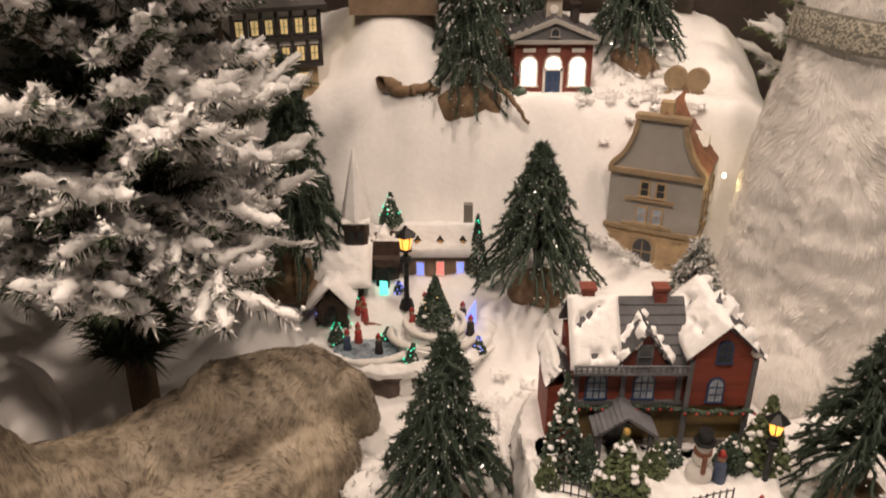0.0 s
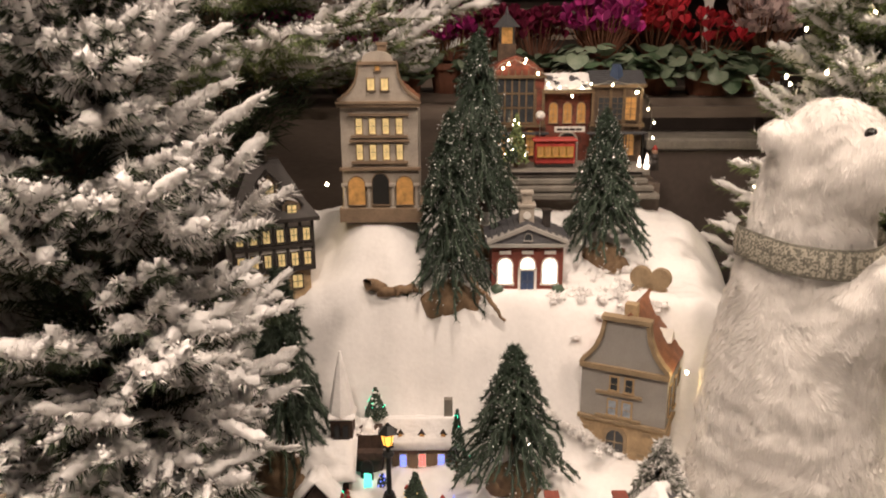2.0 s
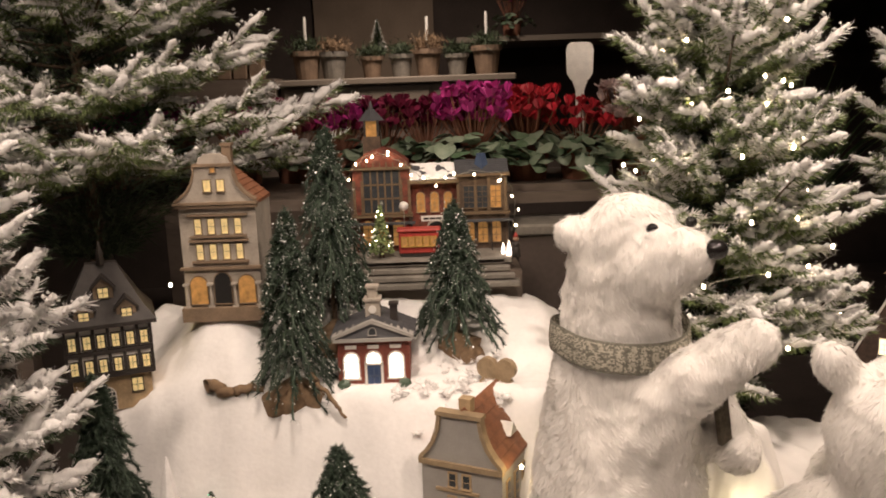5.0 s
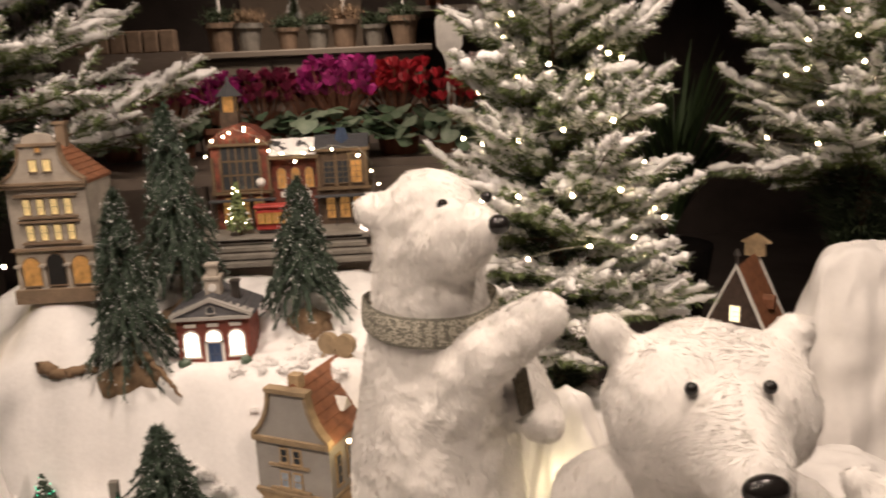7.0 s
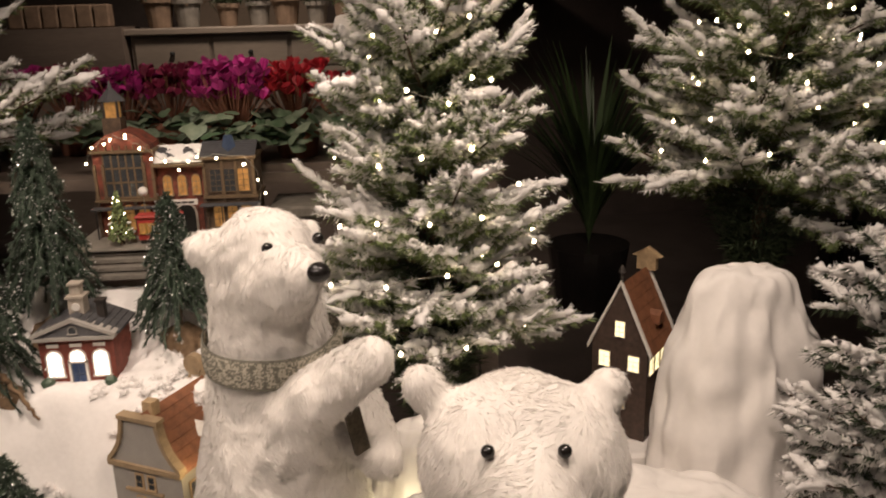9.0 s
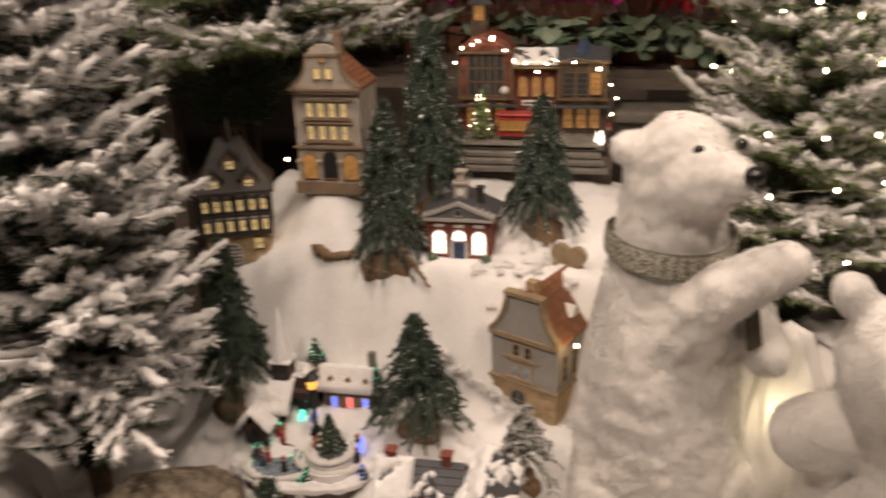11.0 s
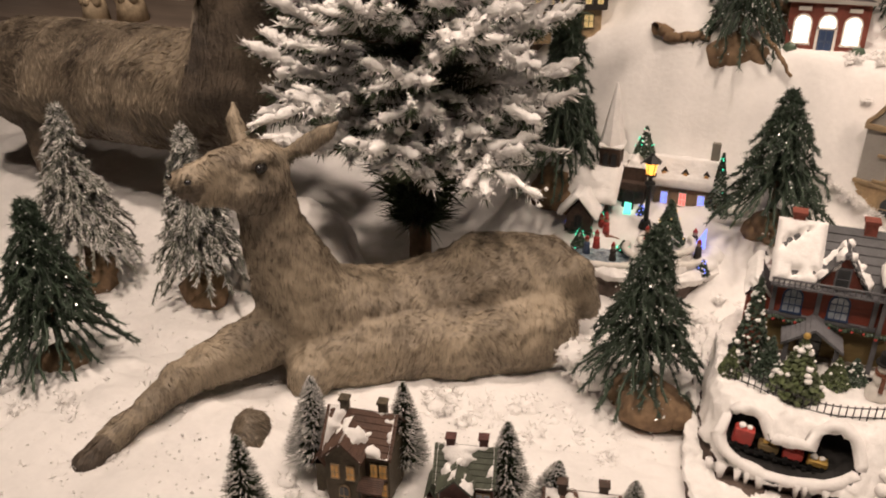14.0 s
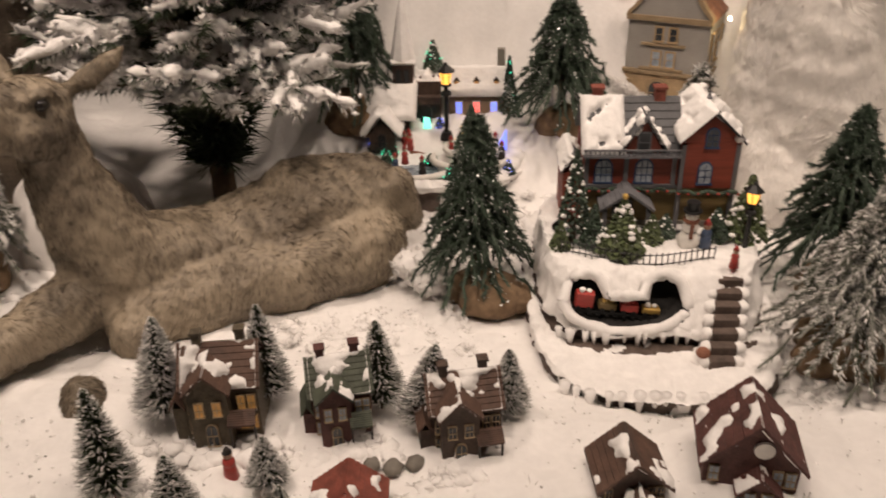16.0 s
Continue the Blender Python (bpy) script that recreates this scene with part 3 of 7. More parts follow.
def deer():
    b = capsules([
        ((-0.24, 0.76, 0.14), (-0.33, 0.71, 0.150), 0.118, 0.122), ((-0.33, 0.71, 0.140), (-0.50, 0.595, 0.115), 0.113, 0.098),
        ((-0.50, 0.595, 0.115), (-0.625, 0.490, 0.145), 0.100, 0.106), ((-0.635, 0.475, 0.17), (-0.675, 0.450, 0.34), 0.100, 0.066),
        ((-0.675, 0.450, 0.34), (-0.685, 0.448, 0.43), 0.064, 0.056),
        # skull, cheek, bridge of the nose, muzzle, chin
        ((-0.690, 0.450, 0.462), (-0.688, 0.418, 0.480), 0.058, 0.050), ((-0.672, 0.420, 0.440), (-0.680, 0.385, 0.445), 0.052, 0.044),
        ((-0.692, 0.415, 0.490), (-0.722, 0.315, 0.495), 0.040, 0.027), ((-0.690, 0.385, 0.462), (-0.722, 0.312, 0.474), 0.040, 0.026),
        ((-0.722, 0.312, 0.488), (-0.730, 0.292, 0.490), 0.029, 0.026), ((-0.700, 0.370, 0.440), (-0.722, 0.312, 0.457), 0.026, 0.017),
        # brows and nostril wings
        ((-0.642, 0.415, 0.508), (-0.660, 0.372, 0.503), 0.011, 0.009), ((-0.645, 0.408, 0.474), (-0.664, 0.372, 0.477), 0.010, 0.008),
        ((-0.705, 0.292, 0.498), (-0.715, 0.276, 0.490), 0.011, 0.009), ((-0.745, 0.292, 0.503), (-0.748, 0.276, 0.496), 0.011, 0.009),
        # ears: a cupped leaf each
        ((-0.745, 0.480, 0.500), (-0.762, 0.492, 0.535), 0.017, 0.016), ((-0.762, 0.492, 0.535), (-0.768, 0.500, 0.572), 0.015, 0.005),
        ((-0.640, 0.485, 0.490), (-0.610, 0.500, 0.505), 0.013, 0.018), ((-0.610, 0.500, 0.505), (-0.575, 0.510, 0.530), 0.018, 0.014), ((-0.575, 0.510, 0.530), (-0.550, 0.515, 0.550), 0.012, 0.004),
        # forelegs
        ((-0.66, 0.43, 0.13), (-0.745, 0.27, 0.120), 0.068, 0.042), ((-0.745, 0.27, 0.120), (-0.758, 0.225, 0.122), 0.040, 0.036), ((-0.758, 0.225, 0.118), (-0.785, 0.105, 0.095), 0.032, 0.023),
        ((-0.785, 0.105, 0.095), (-0.795, 0.060, 0.082), 0.026, 0.027), ((-0.795, 0.060, 0.080), (-0.803, 0.022, 0.068), 0.028, 0.026),
        ((-0.60, 0.45, 0.10), (-0.575, 0.37, 0.075), 0.07, 0.045), ((-0.585, 0.19, 0.085), (-0.57, 0.165, 0.08), 0.036, 0.03), ((-0.36, 0.60, 0.08), (-0.56, 0.46, 0.08), 0.09, 0.08),
        ((-0.22, 0.68, 0.09), (-0.35, 0.56, 0.08), 0.10, 0.07), ((-0.13, 0.76, 0.12), (-0.15, 0.74, 0.2), 0.035, 0.04)], 0.0072, 2)
    hoof = lambda p: (p[:, 1] < 0.062) | ((p[:, 1] < 0.296) & (p[:, 2] > 0.4) & (p[:, 2] < 0.492))  # noqa: E731
    figure("doe_statue", b, [DEER, BLACK, DEER_DK], "light brown resin doe lying in the snow, head raised", "deer statue", (100000, 0.014, 0.0021, 0.13),
           [((-0.643, 0.390, 0.491), (0.010, 0.014, 0.010), 1), ((-0.708, 0.273, 0.500), (0.006, 0.006, 0.005), 1), ((-0.745, 0.272, 0.505), (0.006, 0.006, 0.005), 1)], 44, hoof, tuft=0.0045)
    limbs = [
        ((-1.85, 1.02, 0.40), (-1.60, 1.02, 0.40), 0.17, 0.175), ((-1.60, 1.02, 0.40), (-1.20, 0.95, 0.42), 0.175, 0.165),
        ((-1.20, 0.95, 0.42), (-1.06, 0.92, 0.48), 0.165, 0.13), ((-1.06, 0.92, 0.50), (-0.985, 0.89, 0.78), 0.125, 0.088),
        ((-0.99, 0.88, 0.83), (-0.995, 0.86, 0.85), 0.082, 0.078), ((-1.0, 0.86, 0.84), (-1.045, 0.80, 0.755), 0.066, 0.038),
        ((-1.03, 0.92, 0.88), (-1.11, 0.93, 0.86), 0.022, 0.02), ((-0.93, 0.92, 0.88), (-0.86, 0.94, 0.87), 0.022, 0.02),
        ((-1.06, 0.92, 0.40), (-1.04, 0.86, 0.20), 0.07, 0.035), ((-1.04, 0.86, 0.20), (-1.04, 0.87, 0.03), 0.03, 0.028),
        ((-1.17, 1.02, 0.34), (-1.16, 1.03, 0.03), 0.06, 0.028), ((-1.85, 1.05, 0.3), (-1.87, 1.0, 0.05), 0.09, 0.03), ((-1.80, 0.98, 0.3), (-1.78, 0.93, 0.05), 0.08, 0.03)]
    for s in (-1, 1):
        x = -1.0 + 0.045 * s
        beam = [(x, 0.90, 0.91), (x + 0.07 * s, 0.91, 0.98), (x + 0.19 * s, 0.92, 1.04), (x + 0.29 * s, 0.93, 1.15), (x + 0.31 * s, 0.92, 1.30)]
        for p, q, r in zip(beam, beam[1:], (0.022, 0.020, 0.017, 0.014)):
            limbs.append((p, q, r, r * 0.85))
        limbs += [(beam[1], (x + 0.10 * s, 0.84, 1.07), 0.015, 0.008), (beam[2], (x + 0.16 * s, 0.88, 1.20), 0.015, 0.008), (beam[3], (x + 0.20 * s, 0.91, 1.28), 0.013, 0.008)]
    b = capsules(limbs, 0.0125, 3)
    figure("stag_statue", b, [DEER, BLACK, DEER_DK], "dark brown resin stag with antlers standing behind the doe", "deer statue", (55000, 0.018, 0.0032, 0.20),
           [((-1.052, 0.785, 0.742), (0.020, 0.016, 0.014), 1), ((-1.04, 0.83, 0.865), (0.010, 0.010, 0.010), 1)], 45, lambda p: (p[:, 2] < 0.30 + 0.04 * np.sin(p[:, 0] * 20)) | ((p[:, 0] > -1.16 + 0.25 * (p[:, 2] - 0.4)) & (p[:, 2] < 0.74) & (p[:, 0] < -0.8)) | ((p[:, 0] > -1.0) & (p[:, 2] < 0.95)))


deer()


# ---- buildings: materials ----
PLASTER = mat("beige_stone", (0.42, 0.37, 0.31), 0.75, 0.22, 22, 0.5, 200)
PLASTER_DK = mat("brown_stone", (0.24, 0.17, 0.11), 0.75, 0.3, 22, 0.5, 200)
GREYWALL = mat("grey_plaster", (0.36, 0.34, 0.31), 0.75, 0.12, 18, 0.3, 200)
SANDWALL = mat("sandstone", (0.46, 0.33, 0.19), 0.75, 0.3, 35, 0.5, 160)
TRIM = mat("stone_trim", (0.34, 0.25, 0.15), 0.7, 0.25, 40, 0.4, 200)
REDBRICK = mat("red_brick", (0.22, 0.06, 0.04), 0.75, 0.35, 60, 0.5, 240)
REDWALL = mat("red_siding", (0.25, 0.052, 0.03), 0.6, 0.3, 30, 0.5, 160, stretch=(0.3, 1, 4))
OCHRE = mat("ochre_siding", (0.20, 0.14, 0.055), 0.6, 0.3, 30, 0.5, 160, stretch=(0.3, 1, 4))
TIMBER = mat("black_timber", (0.035, 0.028, 0.024), 0.6, 0.3, 40, 0.4, 200)
SLATE = mat("dark_slate", (0.07, 0.07, 0.075), 0.6, 0.3, 40, 0.5, 200)
TILE = mat("brown_tile", (0.24, 0.10, 0.05), 0.6, 0.3, 40, 0.5, 200)
GREYTRIM = mat("grey_trim", (0.15, 0.15, 0.16), 0.6, 0.25, 40, 0.3, 200)
BLUEFRAME = mat("blue_frame", (0.03, 0.06, 0.14), 0.5, 0.2, 40, 0.2, 200)
WHITEPAINT = mat("white_paint", (0.74, 0.71, 0.66), 0.6, 0.12, 40, 0.2, 200)
IRON = mat("black_iron", (0.02, 0.02, 0.02), 0.45, 0.2, 40, 0.2, 200, metal=0.3)
ROCK = mat("dark_rock", (0.11, 0.08, 0.065), 0.85, 0.45, 30, 0.9, 140, depth=0.005)
# black fill for openings: the shade inside them is put into the colour
HOLLOW_SHADE = mat("hollow_shade", (0.012, 0.011, 0.010), 0.8, 0.3, 30, 0.5, 140)
ICE = mat("pond_ice", (0.42, 0.48, 0.52), 0.2, 0.3, 70, 0.5, 200, second=(0.07, 0.10, 0.14))
GLASS_DK = mat("dark_pane", (0.05, 0.055, 0.06), 0.15, 0.3, 60, 0.1, 200)
GLASS_BL = mat("pale_pane", (0.35, 0.40, 0.46), 0.2, 0.3, 90, 0.1, 200)
LIT = mat("lit_pane_warm", (0.80, 0.60, 0.27), 0.4, 0.35, 60, 0, 100, emit=0.30)
LIT_WH = mat("lit_pane_white", (1.0, 0.80, 0.68), 0.4, 0, 60, 0, 100, emit=3.0)
LIT_LO = mat("lit_pane_amber", (0.40, 0.20, 0.06), 0.4, 0.6, 60, 0, 100, emit=0.34)
LIT_FAR = mat("lit_pane_cream", (1.0, 0.82, 0.45), 0.4, 0.1, 60, 0, 100, emit=1.5)
GREENLED = mat("green_led", (0.05, 1.0, 0.55), 0.4, 0, 60, 0, 100, emit=1.3)
BLUELED = mat("blue_led", (0.16, 0.22, 1.0), 0.4, 0, 60, 0, 100, emit=1.6)
REDLED = mat("red_led", (1.0, 0.12, 0.10), 0.4, 0, 60, 0, 100, emit=1.6)
LAMPGLOW = mat("lamp_glow", (1.0, 0.45, 0.07), 0.4, 0, 60, 0, 100, emit=1.8)
REDPAINT = mat("red_paint", (0.42, 0.05, 0.04), 0.5, 0.25, 60, 0.2, 200)
BLUEPAINT = mat("blue_paint", (0.06, 0.09, 0.16), 0.5, 0.25, 60, 0.2, 200)
SKIN = mat("painted_resin", (0.45, 0.27, 0.19), 0.5, 0.25, 60, 0.2, 200)
GOLD = mat("gold_paint", (0.55, 0.36, 0.10), 0.4, 0.2, 60, 0.2, 200, metal=0.5)
MINI_BROWN = mat("mini_brown", (0.075, 0.048, 0.036), 0.7, 0.4, 60, 0.6, 240)
MINI_MAROON = mat("mini_maroon", (0.095, 0.036, 0.030), 0.7, 0.4, 60, 0.6, 240)
MINI_OLIVE = mat("mini_olive", (0.095, 0.075, 0.047), 0.7, 0.4, 60, 0.6, 240)
MINI_ROOF = mat("mini_roof", (0.10, 0.055, 0.038), 0.7, 0.4, 50, 0.6, 240)
MINI_GREEN = mat("mini_green_roof", (0.075, 0.085, 0.06), 0.7, 0.4, 50, 0.6, 240)
FOIL = mat("cyclamen_leaf", (0.06, 0.11, 0.055), 0.5, 0.5, 40, 0.3, 120, second=(0.20, 0.24, 0.17), island=0.3)
PINK = mat("magenta_petal", (0.42, 0.025, 0.20), 0.6, 0.4, 30, 0.2, 120, island=0.5)
CRIMSON = mat("crimson_petal", (0.48, 0.02, 0.035), 0.6, 0.4, 30, 0.2, 120, island=0.5)
PALEPETAL = mat("pale_petal", (0.55, 0.42, 0.40), 0.6, 0.3, 30, 0.2, 120, island=0.5)
TERRACOTTA = mat("terracotta", (0.24, 0.10, 0.06), 0.8, 0.3, 20, 0.4, 120)
GRASS = mat("grass_leaf", (0.035, 0.06, 0.02), 0.5, 0.4, 20, 0, 60, island=0.5)
BRICKPALE = mat("pale_block", (0.22, 0.15, 0.10), 0.8, 0.3, 20, 0.4, 120)


STATIONBRICK = mat("station_brick", (0.27, 0.070, 0.042), 0.75, 0.45, 45, 0.6, 220, second=(0.07, 0.026, 0.018))
STATIONSTONE = mat("station_stone", (0.13, 0.085, 0.052), 0.75, 0.45, 40, 0.6, 220, second=(0.05, 0.032, 0.022))
STATIONTRIM = mat("station_trim", (0.15, 0.10, 0.055), 0.7, 0.3, 40, 0.4, 200)
GARDEN = mat("garden_green", (0.085, 0.11, 0.045), 0.6, 0.5, 60, 0.3, 200, island=0.5)


# ---- building pieces ----
def arched(w, h, arch, n=8):
    pts = [(-w / 2, 0), (w / 2, 0)]
    if arch:
        r = w / 2
        pts += [(r * math.cos(i * math.pi / n), h - r + r * math.sin(i * math.pi / n)) for i in range(n + 1)]
    else:
        pts += [(w / 2, h), (-w / 2, h)]
    return pts


CACHE = {}


def window(parent, x, y, z, w, h, pane, frame_mat=TRIM, cols=2, rows=2, arch=False, rot=0, edge=0.0025, name="window"):
    """A small window: frame with bars, and the pane in it."""
    key = (w, h, pane.name, frame_mat.name, cols, rows, arch, edge, name)
    m = pose(x, y, z, 0, 0, rot)
    if key in CACHE:
        fr, pn = CACHE[key]
        o = share(fr, m, parent)
        share(pn, Matrix(), o)
        return o
    bm = bmesh.new()
    poly(bm, arched(w + 2 * edge, h + edge, arch), -0.003, 0.002)
    b = max(0.0009, w * 0.05)
    for i in range(1, cols):
        xx = -w / 2 + w * i / cols
        box(bm, xx - b / 2, xx + b / 2, -0.0055, -0.003, 0.001, h * (0.97 if arch else 1.0))
    for j in range(1, rows):
        zz = h * j / rows
        box(bm, -w / 2, w / 2, -0.0055, -0.003, zz - b / 2, zz + b / 2)
    box(bm, -w / 2 - edge * 1.4, w / 2 + edge * 1.4, -0.006, 0.0, -edge, 0.0)
    fr = part(name, bm, frame_mat, parent)
    fr.matrix_basis = m
    bm = bmesh.new()
    poly(bm, arched(w, h, arch), -0.0042, -0.003)
    pn = part("pane", bm, pane, fr)
    CACHE[key] = (fr, pn)
    return fr


def block(name, parent, material, boxes, label="", bevel=0.0):
    bm = bmesh.new()
    for b in boxes:
        box(bm, *b, bevel)
    return part(name, bm, material, parent, label)


def gable_roof(name, parent, material, x0, x1, y0, y1, z, ridge, thick=0.006, along="y", label=""):
    """Two sloping slabs meeting at a ridge, with rows of tiles as shallow steps, or with thick snow."""
    bm = bmesh.new()
    n = 7
    if material == SNOWCLUMP:
        n, cx, cy = 1, (x0 + x1) / 2, (y0 + y1) / 2
        e = 0.006
        for s in (-1, 1):
            if along == "y":
                snow_sheet(parent, (cx + s * (x1 - x0 + 2 * e) / 2, y0 - e, z + 0.004), (0, y1 - y0 + 2 * e, 0), (-s * (x1 - x0 + 2 * e) / 2, 0, ridge + 0.004), thick * 1.1, 1.25, s + 31)
            else:
                snow_sheet(parent, (x0 - e, cy + s * (y1 - y0 + 2 * e) / 2, z + 0.004), (x1 - x0 + 2 * e, 0, 0), (0, -s * (y1 - y0 + 2 * e) / 2, ridge + 0.004), thick * 1.1, 1.25, s + 33)
    lo, hi = (x0, x1) if along == "y" else (y0, y1)
    c, half = (lo + hi) / 2, (hi - lo) / 2
    line = [(lo, z), (c, z + ridge), (hi, z)]
    steps = []
    for i in range(n):
        a, b = i / n, (i + 1) / n
        steps += [(half * (1 - a), z + ridge * a + thick * 1.3), (half * (1 - b), z + ridge * b + thick * 0.9)]
    line += [(c + k, h) for k, h in steps] + [(c - k, h) for k, h in steps[::-1][1:]]
    if along == "y":
        poly(bm, line, y0, y1)
    else:
        ends = [[bm.verts.new((x, yy, zz)) for yy, zz in line] for x in (x0, x1)]
        for k in range(len(line)):
            bm.faces.new((ends[0][k], ends[0][(k + 1) % len(line)], ends[1][(k + 1) % len(line)], ends[1][k]))
        bm.faces.new(ends[0][::-1])
        bm.faces.new(ends[1])
    bmesh.ops.recalc_face_normals(bm, faces=bm.faces)
    return part(name, bm, material, parent, label)


def snow_sheet(parent, o, u, v, thick, cover, seed, name="snow_cap", n=26, label="lumpy white snow"):
    """Snow lying in patches over a sloping face from corner o along u and v; where it is thin it dips under the face."""
    o, u, v = np.array(o, float), np.array(u, float), np.array(v, float)
    nrm = np.cross(u, v)
    nrm = nrm / np.linalg.norm(nrm)
    if nrm[2] < 0:
        nrm = -nrm
    su, sv = np.linalg.norm(u), np.linalg.norm(v)
    i, j = np.meshgrid(np.linspace(0, 1, n), np.linspace(0, 1, n))
    f = np.array([noise.fractal((a * su * 28 + seed * 7.3, b * sv * 28, seed), 1, 2, 3) for a, b in zip(i.ravel(), j.ravel())]).reshape(n, n)
    edge = np.minimum(np.minimum(i, 1 - i) * su, np.minimum(j, 1 - j) * sv)
    f2 = np.array([noise.noise((a * su * 160 + seed, b * sv * 160, 2)) for a, b in zip(i.ravel(), j.ravel())]).reshape(n, n)
    h = thick * (np.clip((f + (cover - 0.5) * 1.6) * 4, -1, 1) * 0.85 + 0.16 * f2 + 0.2 * np.clip(f, -0.5, 1)) * np.clip(edge / (thick * 0.7), 0, 1) ** 0.5 - 0.0012
    p = o + i[..., None] * u + j[..., None] * v + h[..., None] * nrm
    q = (np.arange(n - 1)[:, None] * n + np.arange(n - 1)[None]).ravel()
    return arrays(name, p.reshape(-1, 3), np.stack([q, q + 1, q + n + 1, q + n], 1), SNOWCLUMP, parent, label, smooth=True)


def building(name, place, rot, label, category="model house", size=(1, 1, 1)):
    return tagged(empty(name, pose(*place, 0, 0, rot) @ Matrix.Diagonal((*size, 1))), label, category, "illuminated model houses")


def mirror(half):
    """A whole outline from its right half, given from the bottom up."""
    return half + [(-x, z) for x, z in half[::-1] if x > 1e-6]


# ---- the tall house with a bell gable ----
def tall_house():
    r = building("tall_gabled_house", (-0.092, 1.442, 0.742), 0, "tall beige stone gabled house with rows of lit windows", size=(0.94, 1, 1))
    block("body", r, PLASTER, [(-0.098, 0.098, 0.003, 0.17, 0.0, 0.255)])
    bm = bmesh.new()
    poly(bm, mirror([(0.100, 0.250), (0.100, 0.262), (0.088, 0.270), (0.070, 0.283), (0.056, 0.302), (0.048, 0.325), (0.047, 0.345), (0.040, 0.352), (0.034, 0.366), (0.018, 0.374), (0.0, 0.376)]), -0.004, 0.012)
    part("gable", bm, PLASTER, r)
    bm = bmesh.new()
    half = [(0.100, 0.262), (0.088, 0.270), (0.070, 0.283), (0.056, 0.302), (0.048, 0.325), (0.047, 0.345)]
    for s in (-1, 1):
        for (xa, za), (xb, zb) in zip(half, half[1:]):
            pts = [(s * xa, za), (s * (xa + 0.004), za + 0.004), (s * (xb + 0.004), zb + 0.004), (s * xb, zb)]
            poly(bm, pts if s < 0 else pts[::-1], -0.009, 0.012)
    box(bm, -0.050, 0.050, -0.010, 0.013, 0.345, 0.352)
    part("coping", bm, PLASTER_DK, r)
    for z, d in ((0.097, 0.008), (0.247, 0.010), (0.255, 0.014)):
        block("cornice", r, PLASTER_DK, [(-0.100 - d / 2, 0.100 + d / 2, -d, 0.003, z, z + 0.006)])
    for z in (0.118, 0.180):
        block("sill_band", r, PLASTER_DK, [(-0.072, 0.072, -0.006, 0.003, z - 0.005, z), (-0.076, 0.076, -0.007, 0.003, z + 0.047, z + 0.052)])
        for i in range(4):
            window(r, -0.051 + 0.034 * i, 0.003, z + 0.004, 0.015, 0.036, LIT, PLASTER_DK, 1, 2)
    for x in (-0.017, 0.017):
        window(r, x, -0.004, 0.287, 0.017, 0.026, LIT, PLASTER_DK, 1, 1)
    window(r, 0, -0.004, 0.332, 0.010, 0.010, LIT_LO, PLASTER_DK, 1, 1)
    # middle arch filled black to stand for the shade behind it
    for x, w, p in ((-0.062, 0.042, LIT_LO), (0.0, 0.042, HOLLOW_SHADE), (0.062, 0.042, LIT_LO)):
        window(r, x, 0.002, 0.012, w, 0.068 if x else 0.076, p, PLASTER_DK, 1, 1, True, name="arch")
    for x in (-0.093, -0.031, 0.031, 0.093):
        bm = bmesh.new()
        cyl(bm, x, -0.004, 0.006, 0.060, 0.0052, 0.0046, 10)
        box(bm, x - 0.008, x + 0.008, -0.012, 0.003, 0.0, 0.007)
        box(bm, x - 0.008, x + 0.008, -0.012, 0.003, 0.058, 0.064)
        part("column", bm, PLASTER, r)
    block("plinth", r, PLASTER_DK, [(-0.106, 0.106, -0.016, 0.17, -0.03, 0.004)])
    gable_roof("roof", r, TILE, -0.099, 0.099, 0.010, 0.18, 0.250, 0.080)
    for i in range(3):
        for z in (0.125, 0.19):
            window(r, -0.098, 0.04 + 0.045 * i, z, 0.016, 0.034, LIT_LO, TIMBER, 1, 2, rot=-90)
    block("chimney", r, PLASTER_DK, [(-0.012, 0.012, 0.13, 0.155, 0.33, 0.385), (-0.015, 0.015, 0.127, 0.158, 0.385, 0.392)])


tall_house()


